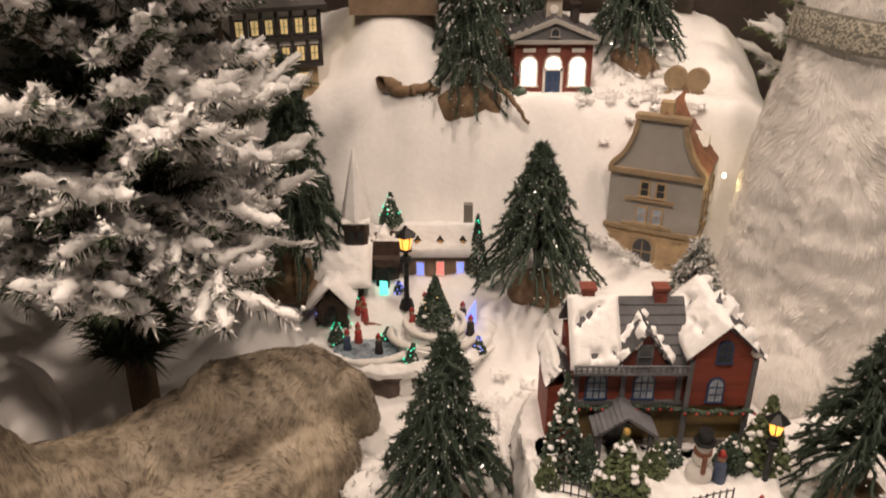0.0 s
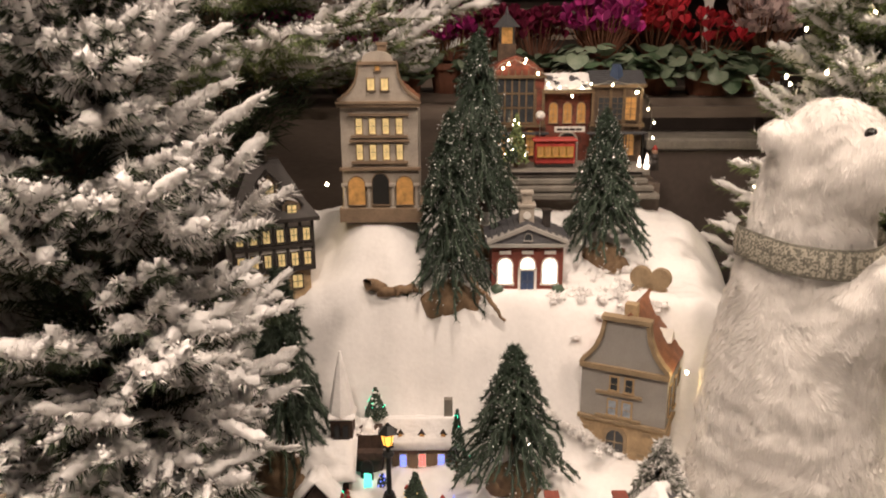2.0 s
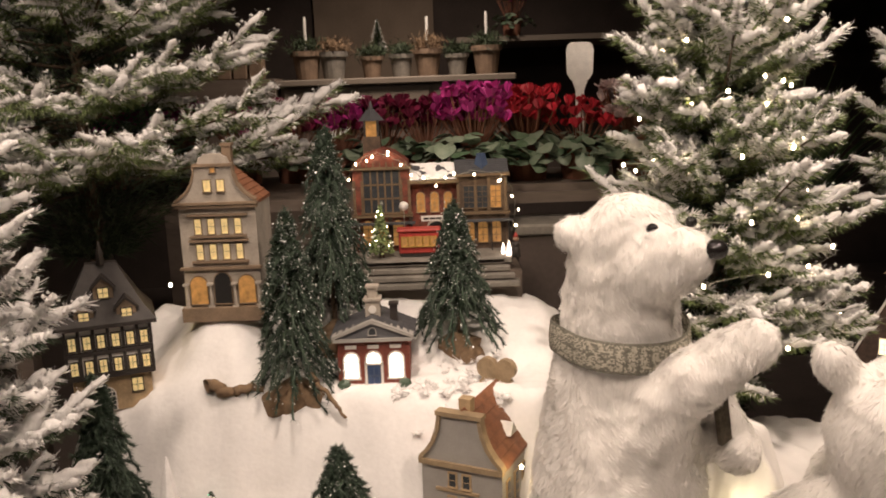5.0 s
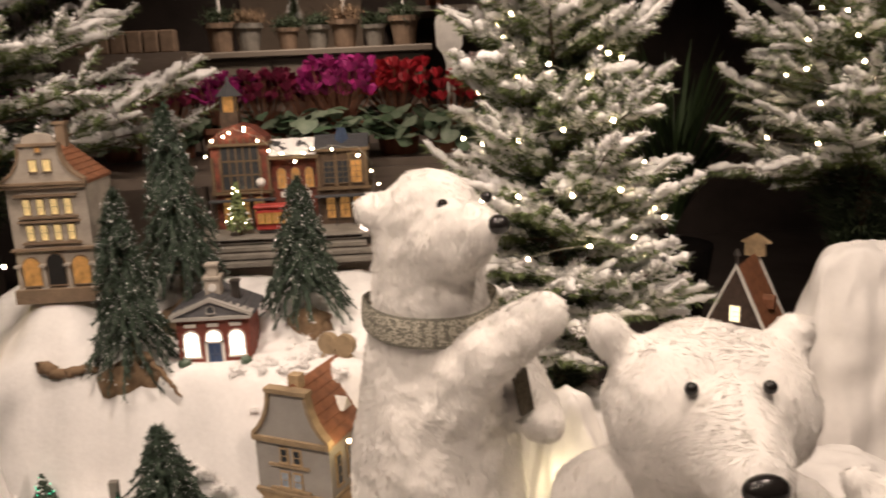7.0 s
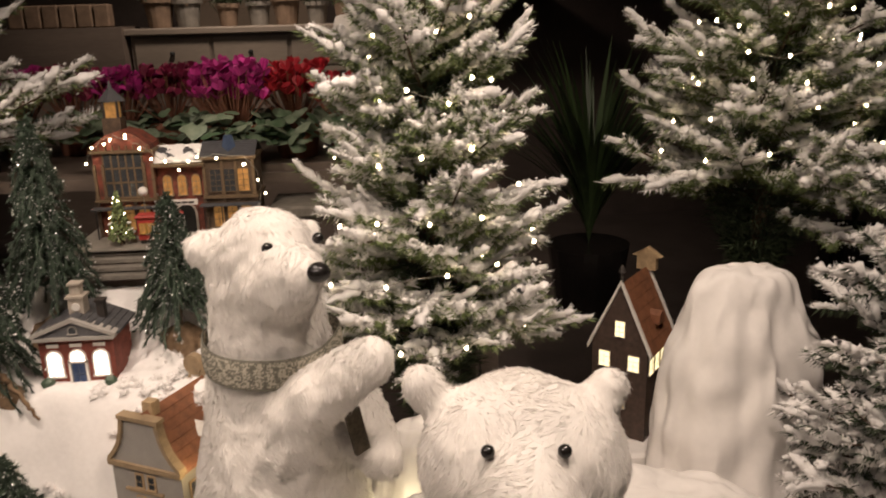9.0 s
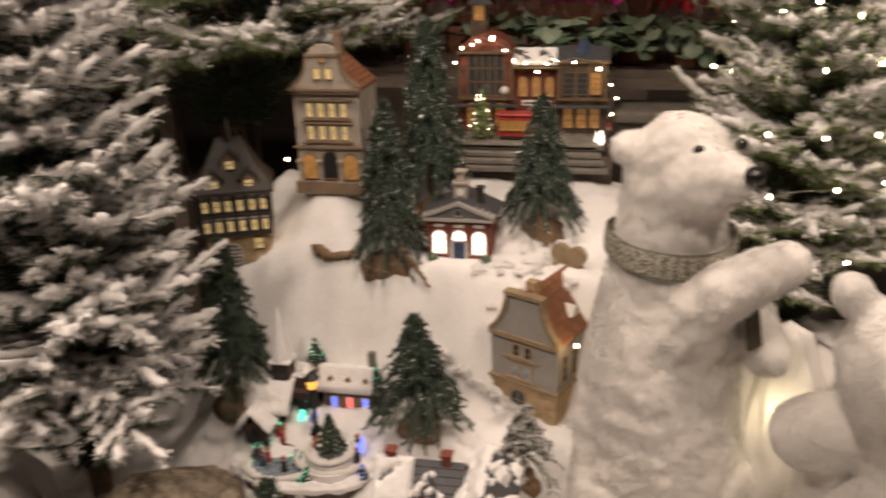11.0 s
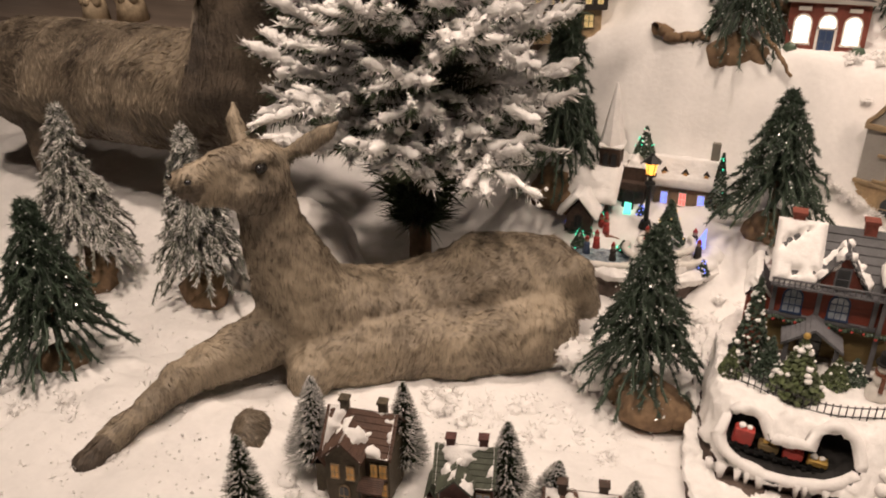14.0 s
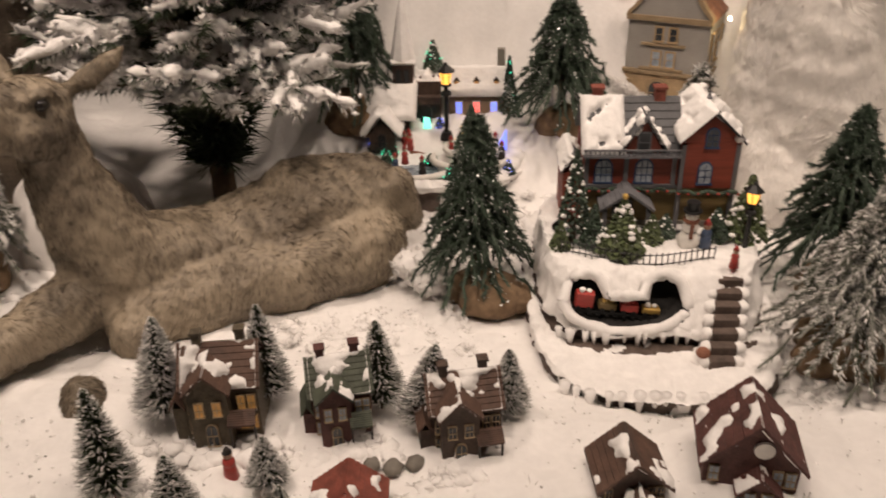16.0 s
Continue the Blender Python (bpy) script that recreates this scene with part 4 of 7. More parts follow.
# ---- the half-timbered house ----
def tudor_house():
    r = building("half_timbered_house", (-0.335, 1.325, 0.530), 22, "black and white half-timbered house with yellow lit windows", size=(0.88, 0.9, 0.92))
    w, d = 0.105, 0.17
    block("ground_floor", r, SANDWALL, [(-w + 0.008, w - 0.008, 0.012, d, 0.0, 0.098)])
    block("upper_wall", r, WHITEPAINT, [(-w, w, 0.0, d, 0.098, 0.235)])
    tim = []
    for z in (0.098, 0.160, 0.228):
        tim.append((-w - 0.003, w + 0.003, -0.006, d, z - 0.004, z + 0.007))
    for x in (-0.105, -0.072, -0.036, 0.0, 0.036, 0.072, 0.105):
        tim.append((x - 0.004, x + 0.004, -0.004, 0.004, 0.098, 0.235))
    for y in (0.03, 0.065, 0.10, 0.135, 0.165):
        tim.append((w - 0.003, w + 0.004, y - 0.004, y + 0.004, 0.098, 0.235))
    for t in tim:
        block("beam", r, TIMBER, [t])
    for z in (0.110, 0.174):
        for x in (-0.088, -0.052, -0.018, 0.018, 0.054, 0.088):
            window(r, x, 0.0, z, 0.017, 0.032, LIT, TIMBER, 2, 2, edge=0.004)
        for y in (0.048, 0.083, 0.118):
            window(r, w, y, z, 0.016, 0.032, LIT, TIMBER, 2, 2, rot=90, edge=0.004)
    window(r, 0.06, 0.012, 0.045, 0.026, 0.034, LIT, TIMBER, 2, 2)
    window(r, -0.02, 0.012, 0.004, 0.045, 0.06, GLASS_DK, WHITEPAINT, 5, 5, True)
    bm = bmesh.new()
    rings = []
    for z, e in ((0.226, 0.018), (0.236, 0.018), (0.275, -0.012), (0.365, -0.062), (0.375, -0.066)):
        rings.append([bm.verts.new((x, y, z)) for x, y in ((-w - e, -e), (w + e, -e), (w + e, d + e), (-w - e, d + e))])
    for p, q in zip(rings, rings[1:]):
        for i in range(4):
            bm.faces.new((p[i], p[(i + 1) % 4], q[(i + 1) % 4], q[i]))
    bm.faces.new(rings[0][::-1])
    bm.faces.new(rings[-1])
    part("roof", bm, TIMBER, r, "dark hipped slate roof")
    for x, y, z in ((-0.052, -0.004, 0.240), (0.052, -0.004, 0.240), (0.0, 0.022, 0.292)):
        bm = bmesh.new()
        poly(bm, [(x - 0.024, z), (x + 0.024, z), (x + 0.024, z + 0.030), (x, z + 0.052), (x - 0.024, z + 0.030)], y, y + 0.07)
        dm = part("dormer", bm, PLASTER_DK, r)
        for sx in (-1, 1):
            bm = bmesh.new()
            pts = [(x + sx * 0.031, z + 0.024), (x + sx * 0.031, z + 0.031), (x, z + 0.062), (x, z + 0.053)]
            poly(bm, pts if sx < 0 else pts[::-1], y - 0.007, y + 0.07)
            part("dormer_roof", bm, TIMBER, dm)
        window(r, x, y, z + 0.004, 0.024, 0.024, LIT, TIMBER, 2, 2, edge=0.003)
    for y in (0.062, d - 0.062):
        bm = bmesh.new()
        cyl(bm, 0, y, 0.372, 0.402, 0.010, 0.008, 4)
        cyl(bm, 0, y, 0.402, 0.428, 0.008, 0.001, 6)
        part("finial", bm, TIMBER, r)


tudor_house()


# ---- the small town hall with bright arched windows ----
def town_hall():
    r = building("town_hall", (0.266, 1.424, 0.535), 0, "small red brick town hall with bright white arched windows")
    block("body", r, REDBRICK, [(-0.088, 0.088, 0.0, 0.13, 0.0, 0.118)])
    for x in (-0.055, 0.0, 0.055):
        window(r, x, 0.0, 0.022 if x else 0.06, 0.032, 0.062 if x else 0.026, LIT_WH, WHITEPAINT, 3, 3 if x else 1, True, edge=0.005)
    bm = bmesh.new()
    box(bm, -0.016, 0.016, -0.004, 0.003, 0.0, 0.056)
    d = part("door", bm, BLUEPAINT, r, "dark blue panelled door")
    block("panel", d, BLUEFRAME, [(-0.012, -0.002, -0.006, -0.004, 0.006, 0.024), (0.002, 0.012, -0.006, -0.004, 0.006, 0.024), (-0.012, -0.002, -0.006, -0.004, 0.03, 0.05), (0.002, 0.012, -0.006, -0.004, 0.03, 0.05)])
    for x in (-0.02, 0.02):
        block("pilaster", r, WHITEPAINT, [(x - 0.003, x + 0.003, -0.006, 0.002, 0.0, 0.062)])
    for x in (-0.055, 0.0, 0.055):
        block("plaque", r, WHITEPAINT, [(x - 0.014, x + 0.014, -0.003, 0.002, 0.096, 0.105)])
    block("cornice", r, GREYWALL, [(-0.096, 0.096, -0.014, 0.13, 0.116, 0.124)], "grey stone cornice")
    bm = bmesh.new()
    poly(bm, [(-0.088, 0.124), (0.088, 0.124), (0.0, 0.160)], -0.006, 0.02)
    part("pediment", bm, GREYTRIM, r)
    bm = bmesh.new()
    for s in (-1, 1):
        pts = [(s * 0.100, 0.122), (s * 0.100, 0.130), (0.0, 0.172), (0.0, 0.162)]
        poly(bm, pts if s < 0 else pts[::-1], -0.014, 0.02)
    part("raking_cornice", bm, GREYWALL, r)
    window(r, 0, -0.006, 0.133, 0.016, 0.016, GLASS_DK, GREYWALL, 1, 1, True)
    gable_roof("roof", r, SLATE, -0.104, 0.104, 0.0, 0.14, 0.122, 0.046, 0.005)
    block("clock_tower", r, PLASTER, [(-0.018, 0.018, 0.035, 0.071, 0.15, 0.208), (-0.022, 0.022, 0.031, 0.075, 0.206, 0.212), (-0.012, 0.012, 0.041, 0.065, 0.212, 0.238), (-0.016, 0.016, 0.037, 0.069, 0.238, 0.243)])
    bm = bmesh.new()
    bmesh.ops.create_cone(bm, cap_ends=True, segments=16, radius1=0.010, radius2=0.010, depth=0.004, matrix=pose(0, 0.034, 0.185, 90))
    part("clock_face", bm, WHITEPAINT, r, "round white clock face")
    block("chimney", r, TIMBER, [(0.042, 0.060, 0.05, 0.07, 0.15, 0.19), (0.039, 0.063, 0.047, 0.073, 0.19, 0.196)])
    for i, x in enumerate((-0.075, 0.075)):
        bm = bmesh.new()
        lumps(bm, [(x, -0.012, 0.008, 0.016)], np.random.default_rng(i), 0.8)
        part("shrub", bm, NEEDLE_DK, r)


town_hall()


# ---- the grey house with a bell gable and a brown roof ----
def grey_house():
    r = building("grey_gabled_house", (0.467, 1.197, 0.185), -26, "grey plastered gabled house with sandstone ground floor, unlit")
    w = 0.098
    block("ground_floor", r, SANDWALL, [(-w, w, 0.0, 0.23, -0.02, 0.105)])
    block("upper_wall", r, GREYWALL, [(-w, w, 0.002, 0.23, 0.111, 0.236)])
    block("string_course", r, TRIM, [(-w - 0.005, w + 0.005, -0.006, 0.233, 0.104, 0.112)])
    for z in (0.236, 0.242):
        block("cornice", r, TRIM, [(-w - 0.004, w + 0.004, -0.007, 0.01, z - 0.004, z + 0.002)])
    prof = [(w, 0.238), (w - 0.004, 0.250), (0.080, 0.264), (0.065, 0.286), (0.053, 0.316), (0.047, 0.350)]
    for y, extra in ((0.0, 0.0), (0.22, 0.0)):
        bm = bmesh.new()
        half = prof + ([(0.048, 0.356), (0.0, 0.356)] if y == 0 else [(0.040, 0.365), (0.030, 0.372), (0.030, 0.385), (0.0, 0.39)])
        poly(bm, mirror(half), y, y + 0.012)
        part("gable", bm, GREYWALL if y == 0 else TRIM, r)
        bm = bmesh.new()
        for s in (-1, 1):
            for (xa, za), (xb, zb) in zip(prof, prof[1:]):
                pts = [(s * (xa - 0.003), za), (s * (xa + 0.006), za + 0.003), (s * (xb + 0.006), zb + 0.003), (s * (xb - 0.003), zb)]
                poly(bm, pts if s < 0 else pts[::-1], y - 0.006, y + 0.016)
        if y == 0:
            box(bm, -0.056, 0.056, -0.008, 0.018, 0.354, 0.364)
        else:
            for s in (-1, 1):
                cyl(bm, s * 0.026, y + 0.006, 0.40, 0.402, 0.001, 0.001, 6)
                bmesh.ops.create_cone(bm, cap_ends=True, segments=14, radius1=0.026, radius2=0.026, depth=0.02, matrix=pose(s * 0.024, y + 0.006, 0.392, 90))
        part("coping", bm, TRIM, r)
    gable_roof("roof", r, TILE, -w - 0.004, w + 0.004, 0.012, 0.22, 0.236, 0.126, 0.006)
    for x in (-0.017, 0.017):
        window(r, x - 0.004, 0.002, 0.186, 0.015, 0.030, GLASS_DK, SANDWALL, 1, 2, edge=0.004)
        window(r, x - 0.006, 0.002, 0.124, 0.017, 0.034, GLASS_BL, SANDWALL, 1, 2, edge=0.004)
    window(r, -0.012, 0.0, 0.0, 0.040, 0.086, GLASS_DK, TRIM, 2, 3, True, edge=0.008, name="door")
    block("lintel", r, TRIM, [(-0.062, 0.044, -0.004, 0.002, 0.173, 0.179), (-0.062, 0.044, -0.004, 0.002, 0.114, 0.119)])
    for i, (x, z) in enumerate([(-0.085, 0.02), (-0.07, 0.045), (-0.086, 0.075), (0.05, 0.03), (0.075, 0.055), (0.06, 0.085), (0.082, 0.012), (-0.055, 0.10), (0.035, 0.1)]):
        block("stone_block", r, TRIM, [(x - 0.009, x + 0.009, -0.0025, 0.002, z, z + 0.009)])
    block("chimney", r, SANDWALL, [(-0.014, 0.014, 0.03, 0.055, 0.33, 0.385)])
    for i in range(4):
        window(r, w, 0.035 + 0.05 * i, 0.135, 0.016, 0.07, GLASS_DK, SANDWALL, 1, 3, rot=90, edge=0.004)
    bm = bmesh.new()
    poly(bm, [(-0.02, 0.0), (0.02, 0.0), (0.0, 0.028)], -0.02, 0.02)
    d = part("dormer", bm, WHITEPAINT, r)
    d.matrix_basis = pose(0.062, 0.12, 0.280, 0, 0, 90)


grey_house()


# ---- raised snowy bases of the two musical models ----
def terrace(name, parent, rx, ry, levels, seed, power=2.6, push=None, materials=None, slots=None, na=240, xin=1.0):
    """A terraced oval mound: levels of (inset from the rim, height, slot) joined by uneven steps."""
    lv = np.array([(a, z) for a, z, _ in levels])
    k = 6
    s = np.linspace(0, len(levels) - 1, (len(levels) - 1) * k + 1)
    ins, zz = np.interp(s, np.arange(len(levels)), lv[:, 0]), np.interp(s, np.arange(len(levels)), lv[:, 1])
    slot = np.array([levels[min(int(q + 1e-6), len(levels) - 2)][2] for q in s[:-1]])
    a = np.linspace(0, 2 * np.pi, na, endpoint=False)
    c, sn = np.cos(a), np.sin(a)
    rad = (np.abs(c) ** power + np.abs(sn) ** power) ** (-1 / power)
    x = c[None] * np.clip(rx * rad[None] - ins[:, None] * xin, 0.002, None)
    y = sn[None] * np.clip(ry * rad[None] - ins[:, None], 0.002, None)
    z = np.repeat(zz[:, None], na, 1)
    p = np.stack([x, y, z], -1)
    for idx in np.ndindex(p.shape[:2]):
        q = p[idx]
        f = noise.noise_vector((q[0] * 30 + seed, q[1] * 30, q[2] * 24))
        g = noise.noise_vector((q[0] * 110 + seed, q[1] * 110, q[2] * 60))
        p[idx] = q + np.array([f[0], f[1], f[2] * 0.8]) * 0.009 + np.array([g[0], g[1], g[2]]) * 0.004
    nr = len(s)
    i, j = np.meshgrid(np.arange(nr - 1), np.arange(na), indexing="ij")
    f = np.stack([i * na + j, i * na + (j + 1) % na, (i + 1) * na + (j + 1) % na, (i + 1) * na + j], -1).reshape(-1, 4)
    sl = np.repeat(slot[:, None], na, 1).reshape(-1)
    pts = p.reshape(-1, 3)
    rocky = np.array([noise.noise((q[0] * 26 + seed, q[1] * 26, 4)) < 0.28 for q in pts[f[:, 0]].tolist()])
    sl = np.where((sl == 1) & ~rocky, 0, sl)
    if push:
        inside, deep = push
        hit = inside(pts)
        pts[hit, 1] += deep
        # pushed-in faces take the black that stands for shade in the hollow
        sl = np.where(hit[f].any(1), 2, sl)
    return arrays(name, pts, f, materials or [SNOWCLUMP, ROCK, HOLLOW_SHADE], parent, smooth=True, slots=sl)


def small_figure(name, place, h, coat, label, parent=None, hat=REDPAINT):
    """A tiny painted figurine, one plain mesh."""
    bm = bmesh.new()
    cyl(bm, 0, 0, 0, h * 0.55, h * 0.20, h * 0.13, 10)
    ball(bm, 0, 0, h * 0.50, h * 0.17, 10)
    ball(bm, 0, 0, h * 0.76, h * 0.13, 10)
    cyl(bm, 0, 0, h * 0.82, h, h * 0.13, h * 0.03, 10)
    n = len(bm.faces)
    for f in bm.faces:
        c = f.calc_center_median().z
        f.material_index = 0 if c < h * 0.64 else 1 if c < h * 0.84 else 2
    ob = part(name, bm, [coat, SKIN, hat], parent, label, smooth=True)
    ob.matrix_basis = pose(*place)
    return ob


def street_lamp(place, h, label, parent=None, glow=LAMPGLOW):
    r = tagged(empty("street_lamp", pose(*place)), label, "" if parent else "street lamp")
    if parent:
        r.parent = parent
    bm = bmesh.new()
    cyl(bm, 0, 0, 0, h * 0.10, h * 0.09, h * 0.06, 12)
    cyl(bm, 0, 0, h * 0.10, h * 0.72, h * 0.032, h * 0.026, 10)
    ball(bm, 0, 0, h * 0.60, h * 0.07, 10, 0.6)
    part("post", bm, IRON, r)
    bm = bmesh.new()
    cyl(bm, 0, 0, h * 0.72, h * 0.88, h * 0.055, h * 0.085, 6)
    part("lamp_glass", bm, glow, r, "glowing amber lamp glass")
    bm = bmesh.new()
    cyl(bm, 0, 0, h * 0.70, h * 0.725, h * 0.075, h * 0.075, 6)
    cyl(bm, 0, 0, h * 0.88, h * 0.96, h * 0.125, h * 0.03, 6)
    ball(bm, 0, 0, h * 0.97, h * 0.025, 8)
    for i in range(6):
        a = i * math.pi / 3
        x0, x1 = h * 0.056, h * 0.087
        q = Vector((math.cos(a), math.sin(a), 0))
        e = [bm.verts.new(q * x0 * 1.02 + Vector((0, 0, h * 0.72))), bm.verts.new(q * x1 * 1.02 + Vector((0, 0, h * 0.88)))]
        t = Vector((-q.y, q.x, 0)) * h * 0.012
        g = [bm.verts.new(v.co + t) for v in e]
        bm.faces.new((e[0], e[1], g[1], g[0]))
    part("cap", bm, IRON, r)
    return r


def bauble_tree(name, place, h, radius, seed, parent, label, lights=LIT, green=NEEDLE, snowy=0.25):
    """A small moulded tree of drooping leafy clumps with bulbs."""
    rng = np.random.default_rng(seed)
    r = tagged(empty(name, pose(*place)), label, "" if parent else "model tree")
    if parent:
        r.parent = parent
    bm = bmesh.new()
    cyl(bm, 0, 0, 0, h * 0.3, radius * 0.2, radius * 0.15, 8)
    part("trunk", bm, BARK, r)
    bm = bmesh.new()
    n = 230
    for i in range(n):
        u = (i + 0.5) / n
        a = i * 2.39996
        rr = radius * (1 - u) * 0.92 + 0.001
        vs = bmesh.ops.create_icosphere(bm, subdivisions=1, radius=radius * 0.145 * (1 - 0.5 * u), matrix=Matrix.Translation((rr * math.cos(a), rr * math.sin(a), h * (0.10 + 0.88 * u))))["verts"]
        for v in vs:
            v.co += Vector(rng.normal(0, radius * 0.045, 3))
    cr = part("crown", bm, green, r)
    if snowy:
        bm = bmesh.new()
        pl = []
        for i in range(int(40 * snowy)):
            u, a = rng.uniform(0.05, 0.9), rng.uniform(0, 6.283)
            rr = radius * (1 - u) * 1.05
            pl.append((rr * math.cos(a), rr * math.sin(a), h * (0.14 + 0.86 * u), radius * rng.uniform(0.06, 0.17)))
        lumps(bm, pl, rng, 0.7)
        part("snow", bm, SNOWCLUMP, r, smooth=True)
    if lights:
        bm = bmesh.new()
        ball(bm, 0, 0, 0, max(0.0016, radius * 0.05), 6)
        first = part("bulb", bm, lights, cr)
        for i in range(14):
            u, a = rng.uniform(0.03, 0.95), rng.uniform(0, 6.283)
            rr = radius * (1 - u) * 1.12 + 0.003
            m = pose(rr * math.cos(a), rr * math.sin(a), h * (0.12 + 0.86 * u))
            if i == 0:
                first.matrix_basis = m
            else:
                share(first, m, cr)
    return r


def kidney():
    """Outline of the tunnel mouth in x and z, as seen from the front."""
    line = [(0.105 * math.cos(t), 0.050 * math.sin(t)) for t in np.linspace(-math.pi, 0, 20)]
    for t in np.linspace(0, 1, 26)[1:-1]:
        x = 0.105 - 0.21 * t
        lobe = math.sqrt(max(0.0, 1 - ((abs(x) - 0.066) / 0.040) ** 2)) if abs(x) > 0.03 else 0.12
        line.append((x, max(0.010, 0.047 * lobe)))
    return line


def tunnel(parent):
    """The thick snow lip and hanging drips round the tunnel mouth in the sloping snow face."""
    line = kidney()
    bm = bmesh.new()
    # back plate of the tunnel, its shade given as plain black
    poly(bm, line, 0.050, 0.056)
    t = part("tunnel_back", bm, HOLLOW_SHADE, parent, "rock wall inside the train tunnel, black standing for shade")
    t.matrix_basis = pose(-0.058, -0.200, 0.088, -36)
    c = np.array([[(x * 1.03, -0.004, z * 1.05) for x, z in line + line[:1]]])
    v, f = rods(c, np.full((1, c.shape[1]), 0.0095), 8, np.random.default_rng(4), 0.35)
    arrays("snow_lip", v, f, SNOWCLUMP, t, "thick snow rim", smooth=True)
    # black discs stand for the shaded portals at both ends
    for k, x in enumerate((-0.062, 0.068)):
        bm = bmesh.new()
        bmesh.ops.create_cone(bm, cap_ends=True, segments=18, radius1=0.032, radius2=0.032, depth=0.004, matrix=pose(x, 0.046, 0.002, 90))
        part("tunnel_portal", bm, HOLLOW_SHADE, t)


def drips(parent, y_of, z, n, seed, size):
    """Short blunt icicles of snow hanging from a ledge."""
    rng = np.random.default_rng(seed)
    bm = bmesh.new()
    for i in range(n):
        x = -0.185 + 0.33 * (i + rng.uniform(0.2, 0.8)) / n
        r, l = size * rng.uniform(0.5, 1.0), size * rng.uniform(1.0, 2.6)
        cyl(bm, x, y_of(x), z - l, z + size, r * 0.35, r, 8)
    part("snow_drip", bm, SNOWCLUMP, parent, smooth=True)["kind"] = "stuff"


def red_house():
    # the mound with the train tunnel
    r = tagged(empty("musical_train_house", pose(0.340, 0.635, 0.028)), "red and ochre snowy mansion above a train tunnel", "model house", "illuminated model houses")
    line = np.array(kidney())

    def mouth(p):
        """Points of the front face that lie inside the tunnel mouth."""
        x, z = p[:, 0] + 0.058, (p[:, 2] - 0.088) / 0.80
        hit = np.zeros(len(p), bool)
        for (xa, za), (xb, zb) in zip(line, np.roll(line, -1, 0)):
            hit ^= ((za > z) != (zb > z)) & (x < (xb - xa) * (z - za) / (zb - za + 1e-12) + xa)
        return hit & (p[:, 1] < -0.10)

    terrace("snow_mound", r, 0.225, 0.385, [(0.012, -0.03, 1), (0.008, 0.016, 1), (-0.006, 0.020, 0), (0.006, 0.027, 0), (0.06, 0.030, 0), (0.125, 0.026, 1), (0.165, 0.022, 1), (0.165, 0.040, 1), (0.146, 0.042, 0), (0.150, 0.052, 0), (0.158, 0.060, 0), (0.190, 0.100, 0), (0.214, 0.126, 0), (0.235, 0.134, 0), (0.28, 0.132, 0), (0.38, 0.130, 0)], 5, 3.2, (mouth, 0.050), xin=0.14, na=320)
    drips(r, lambda x: -0.236 + 1.1 * max(0.0, abs(x) - 0.13) ** 1.5, 0.041, 15, 6, 0.010)
    drips(r, lambda x: -0.378 + 1.6 * max(0.0, abs(x) - 0.12) ** 1.4, 0.019, 14, 7, 0.011)
    tunnel(r)
    # train
    tr = empty("train", pose(-0.058, -0.188, 0.062, 0, 6, 0))
    tr.parent = r
    block("track", tr, IRON, [(-0.09, 0.09, -0.012, -0.008, -0.004, 0.0), (-0.09, 0.09, 0.006, 0.010, -0.004, 0.0)] + [(x * 0.015 - 0.003, x * 0.015 + 0.003, -0.016, 0.014, -0.006, -0.004) for x in range(-6, 7)])
    for i, (x, mm, zz) in enumerate([(-0.072, REDPAINT, 0.03), (-0.03, OCHRE, 0.014), (0.008, REDPAINT, 0.016), (0.046, GOLD, 0.012)]):
        w = block("wagon", tr, mm, [(x - 0.016, x + 0.016, -0.010, 0.008, 0.003, 0.003 + zz)], bevel=0.002)
        bm = bmesh.new()
        for sx in (-0.009, 0.009):
            bmesh.ops.create_cone(bm, cap_ends=True, segments=10, radius1=0.004, radius2=0.004, depth=0.022, matrix=pose(x + sx, -0.001, 0.003, 90))
        part("wheel", bm, IRON, w)
        bm = bmesh.new()
        lumps(bm, [(x - 0.006, -0.002, 0.006 + zz, 0.006), (x + 0.006, -0.001, 0.005 + zz, 0.005)], np.random.default_rng(i), 0.8)
        part("load", bm, [SNOWCLUMP, GOLD, REDPAINT, WHITEPAINT][i], w)
    # steps at the right with a pumpkin and a small child figurine
    for i in range(7):
        bm = bmesh.new()
        box(bm, 0.070 + 0.005 * i, 0.112 + 0.005 * i, -0.305 + 0.0195 * i, -0.283 + 0.0195 * i, 0.02, 0.040 + 0.0145 * i, 0.001)
        part("stair_step", bm, ROCK, r)
        bm = bmesh.new()
        for x in (0.066, 0.118):
            lumps(bm, [(x + 0.005 * i, -0.290 + 0.0195 * i, 0.030 + 0.0145 * i, 0.0125)], np.random.default_rng(40 + i), 0.9)
        part("snow_edge", bm, SNOWCLUMP, r, smooth=True)
    bm = bmesh.new()
    ball(bm, 0.062, -0.285, 0.044, 0.012, 12, 0.8)
    part("pumpkin", bm, TERRACOTTA, r, "small orange pumpkin")
    small_figure("child_figurine", (0.128, -0.165, 0.140), 0.042, REDPAINT, "tiny painted child in red", r)
    # the house
    h = empty("house", pose(0.002, 0.012, 0.131) @ Matrix.Diagonal((0.96, 0.95, 1.0, 1)))
    h.parent = r
    block("lower_wall", h, OCHRE, [(-0.125, 0.165, 0.0, 0.15, -0.01, 0.083)])
    block("upper_wall", h, REDWALL, [(-0.125, 0.055, 0.0, 0.15, 0.083, 0.150), (0.055, 0.165, -0.012, 0.15, 0.083, 0.172)])
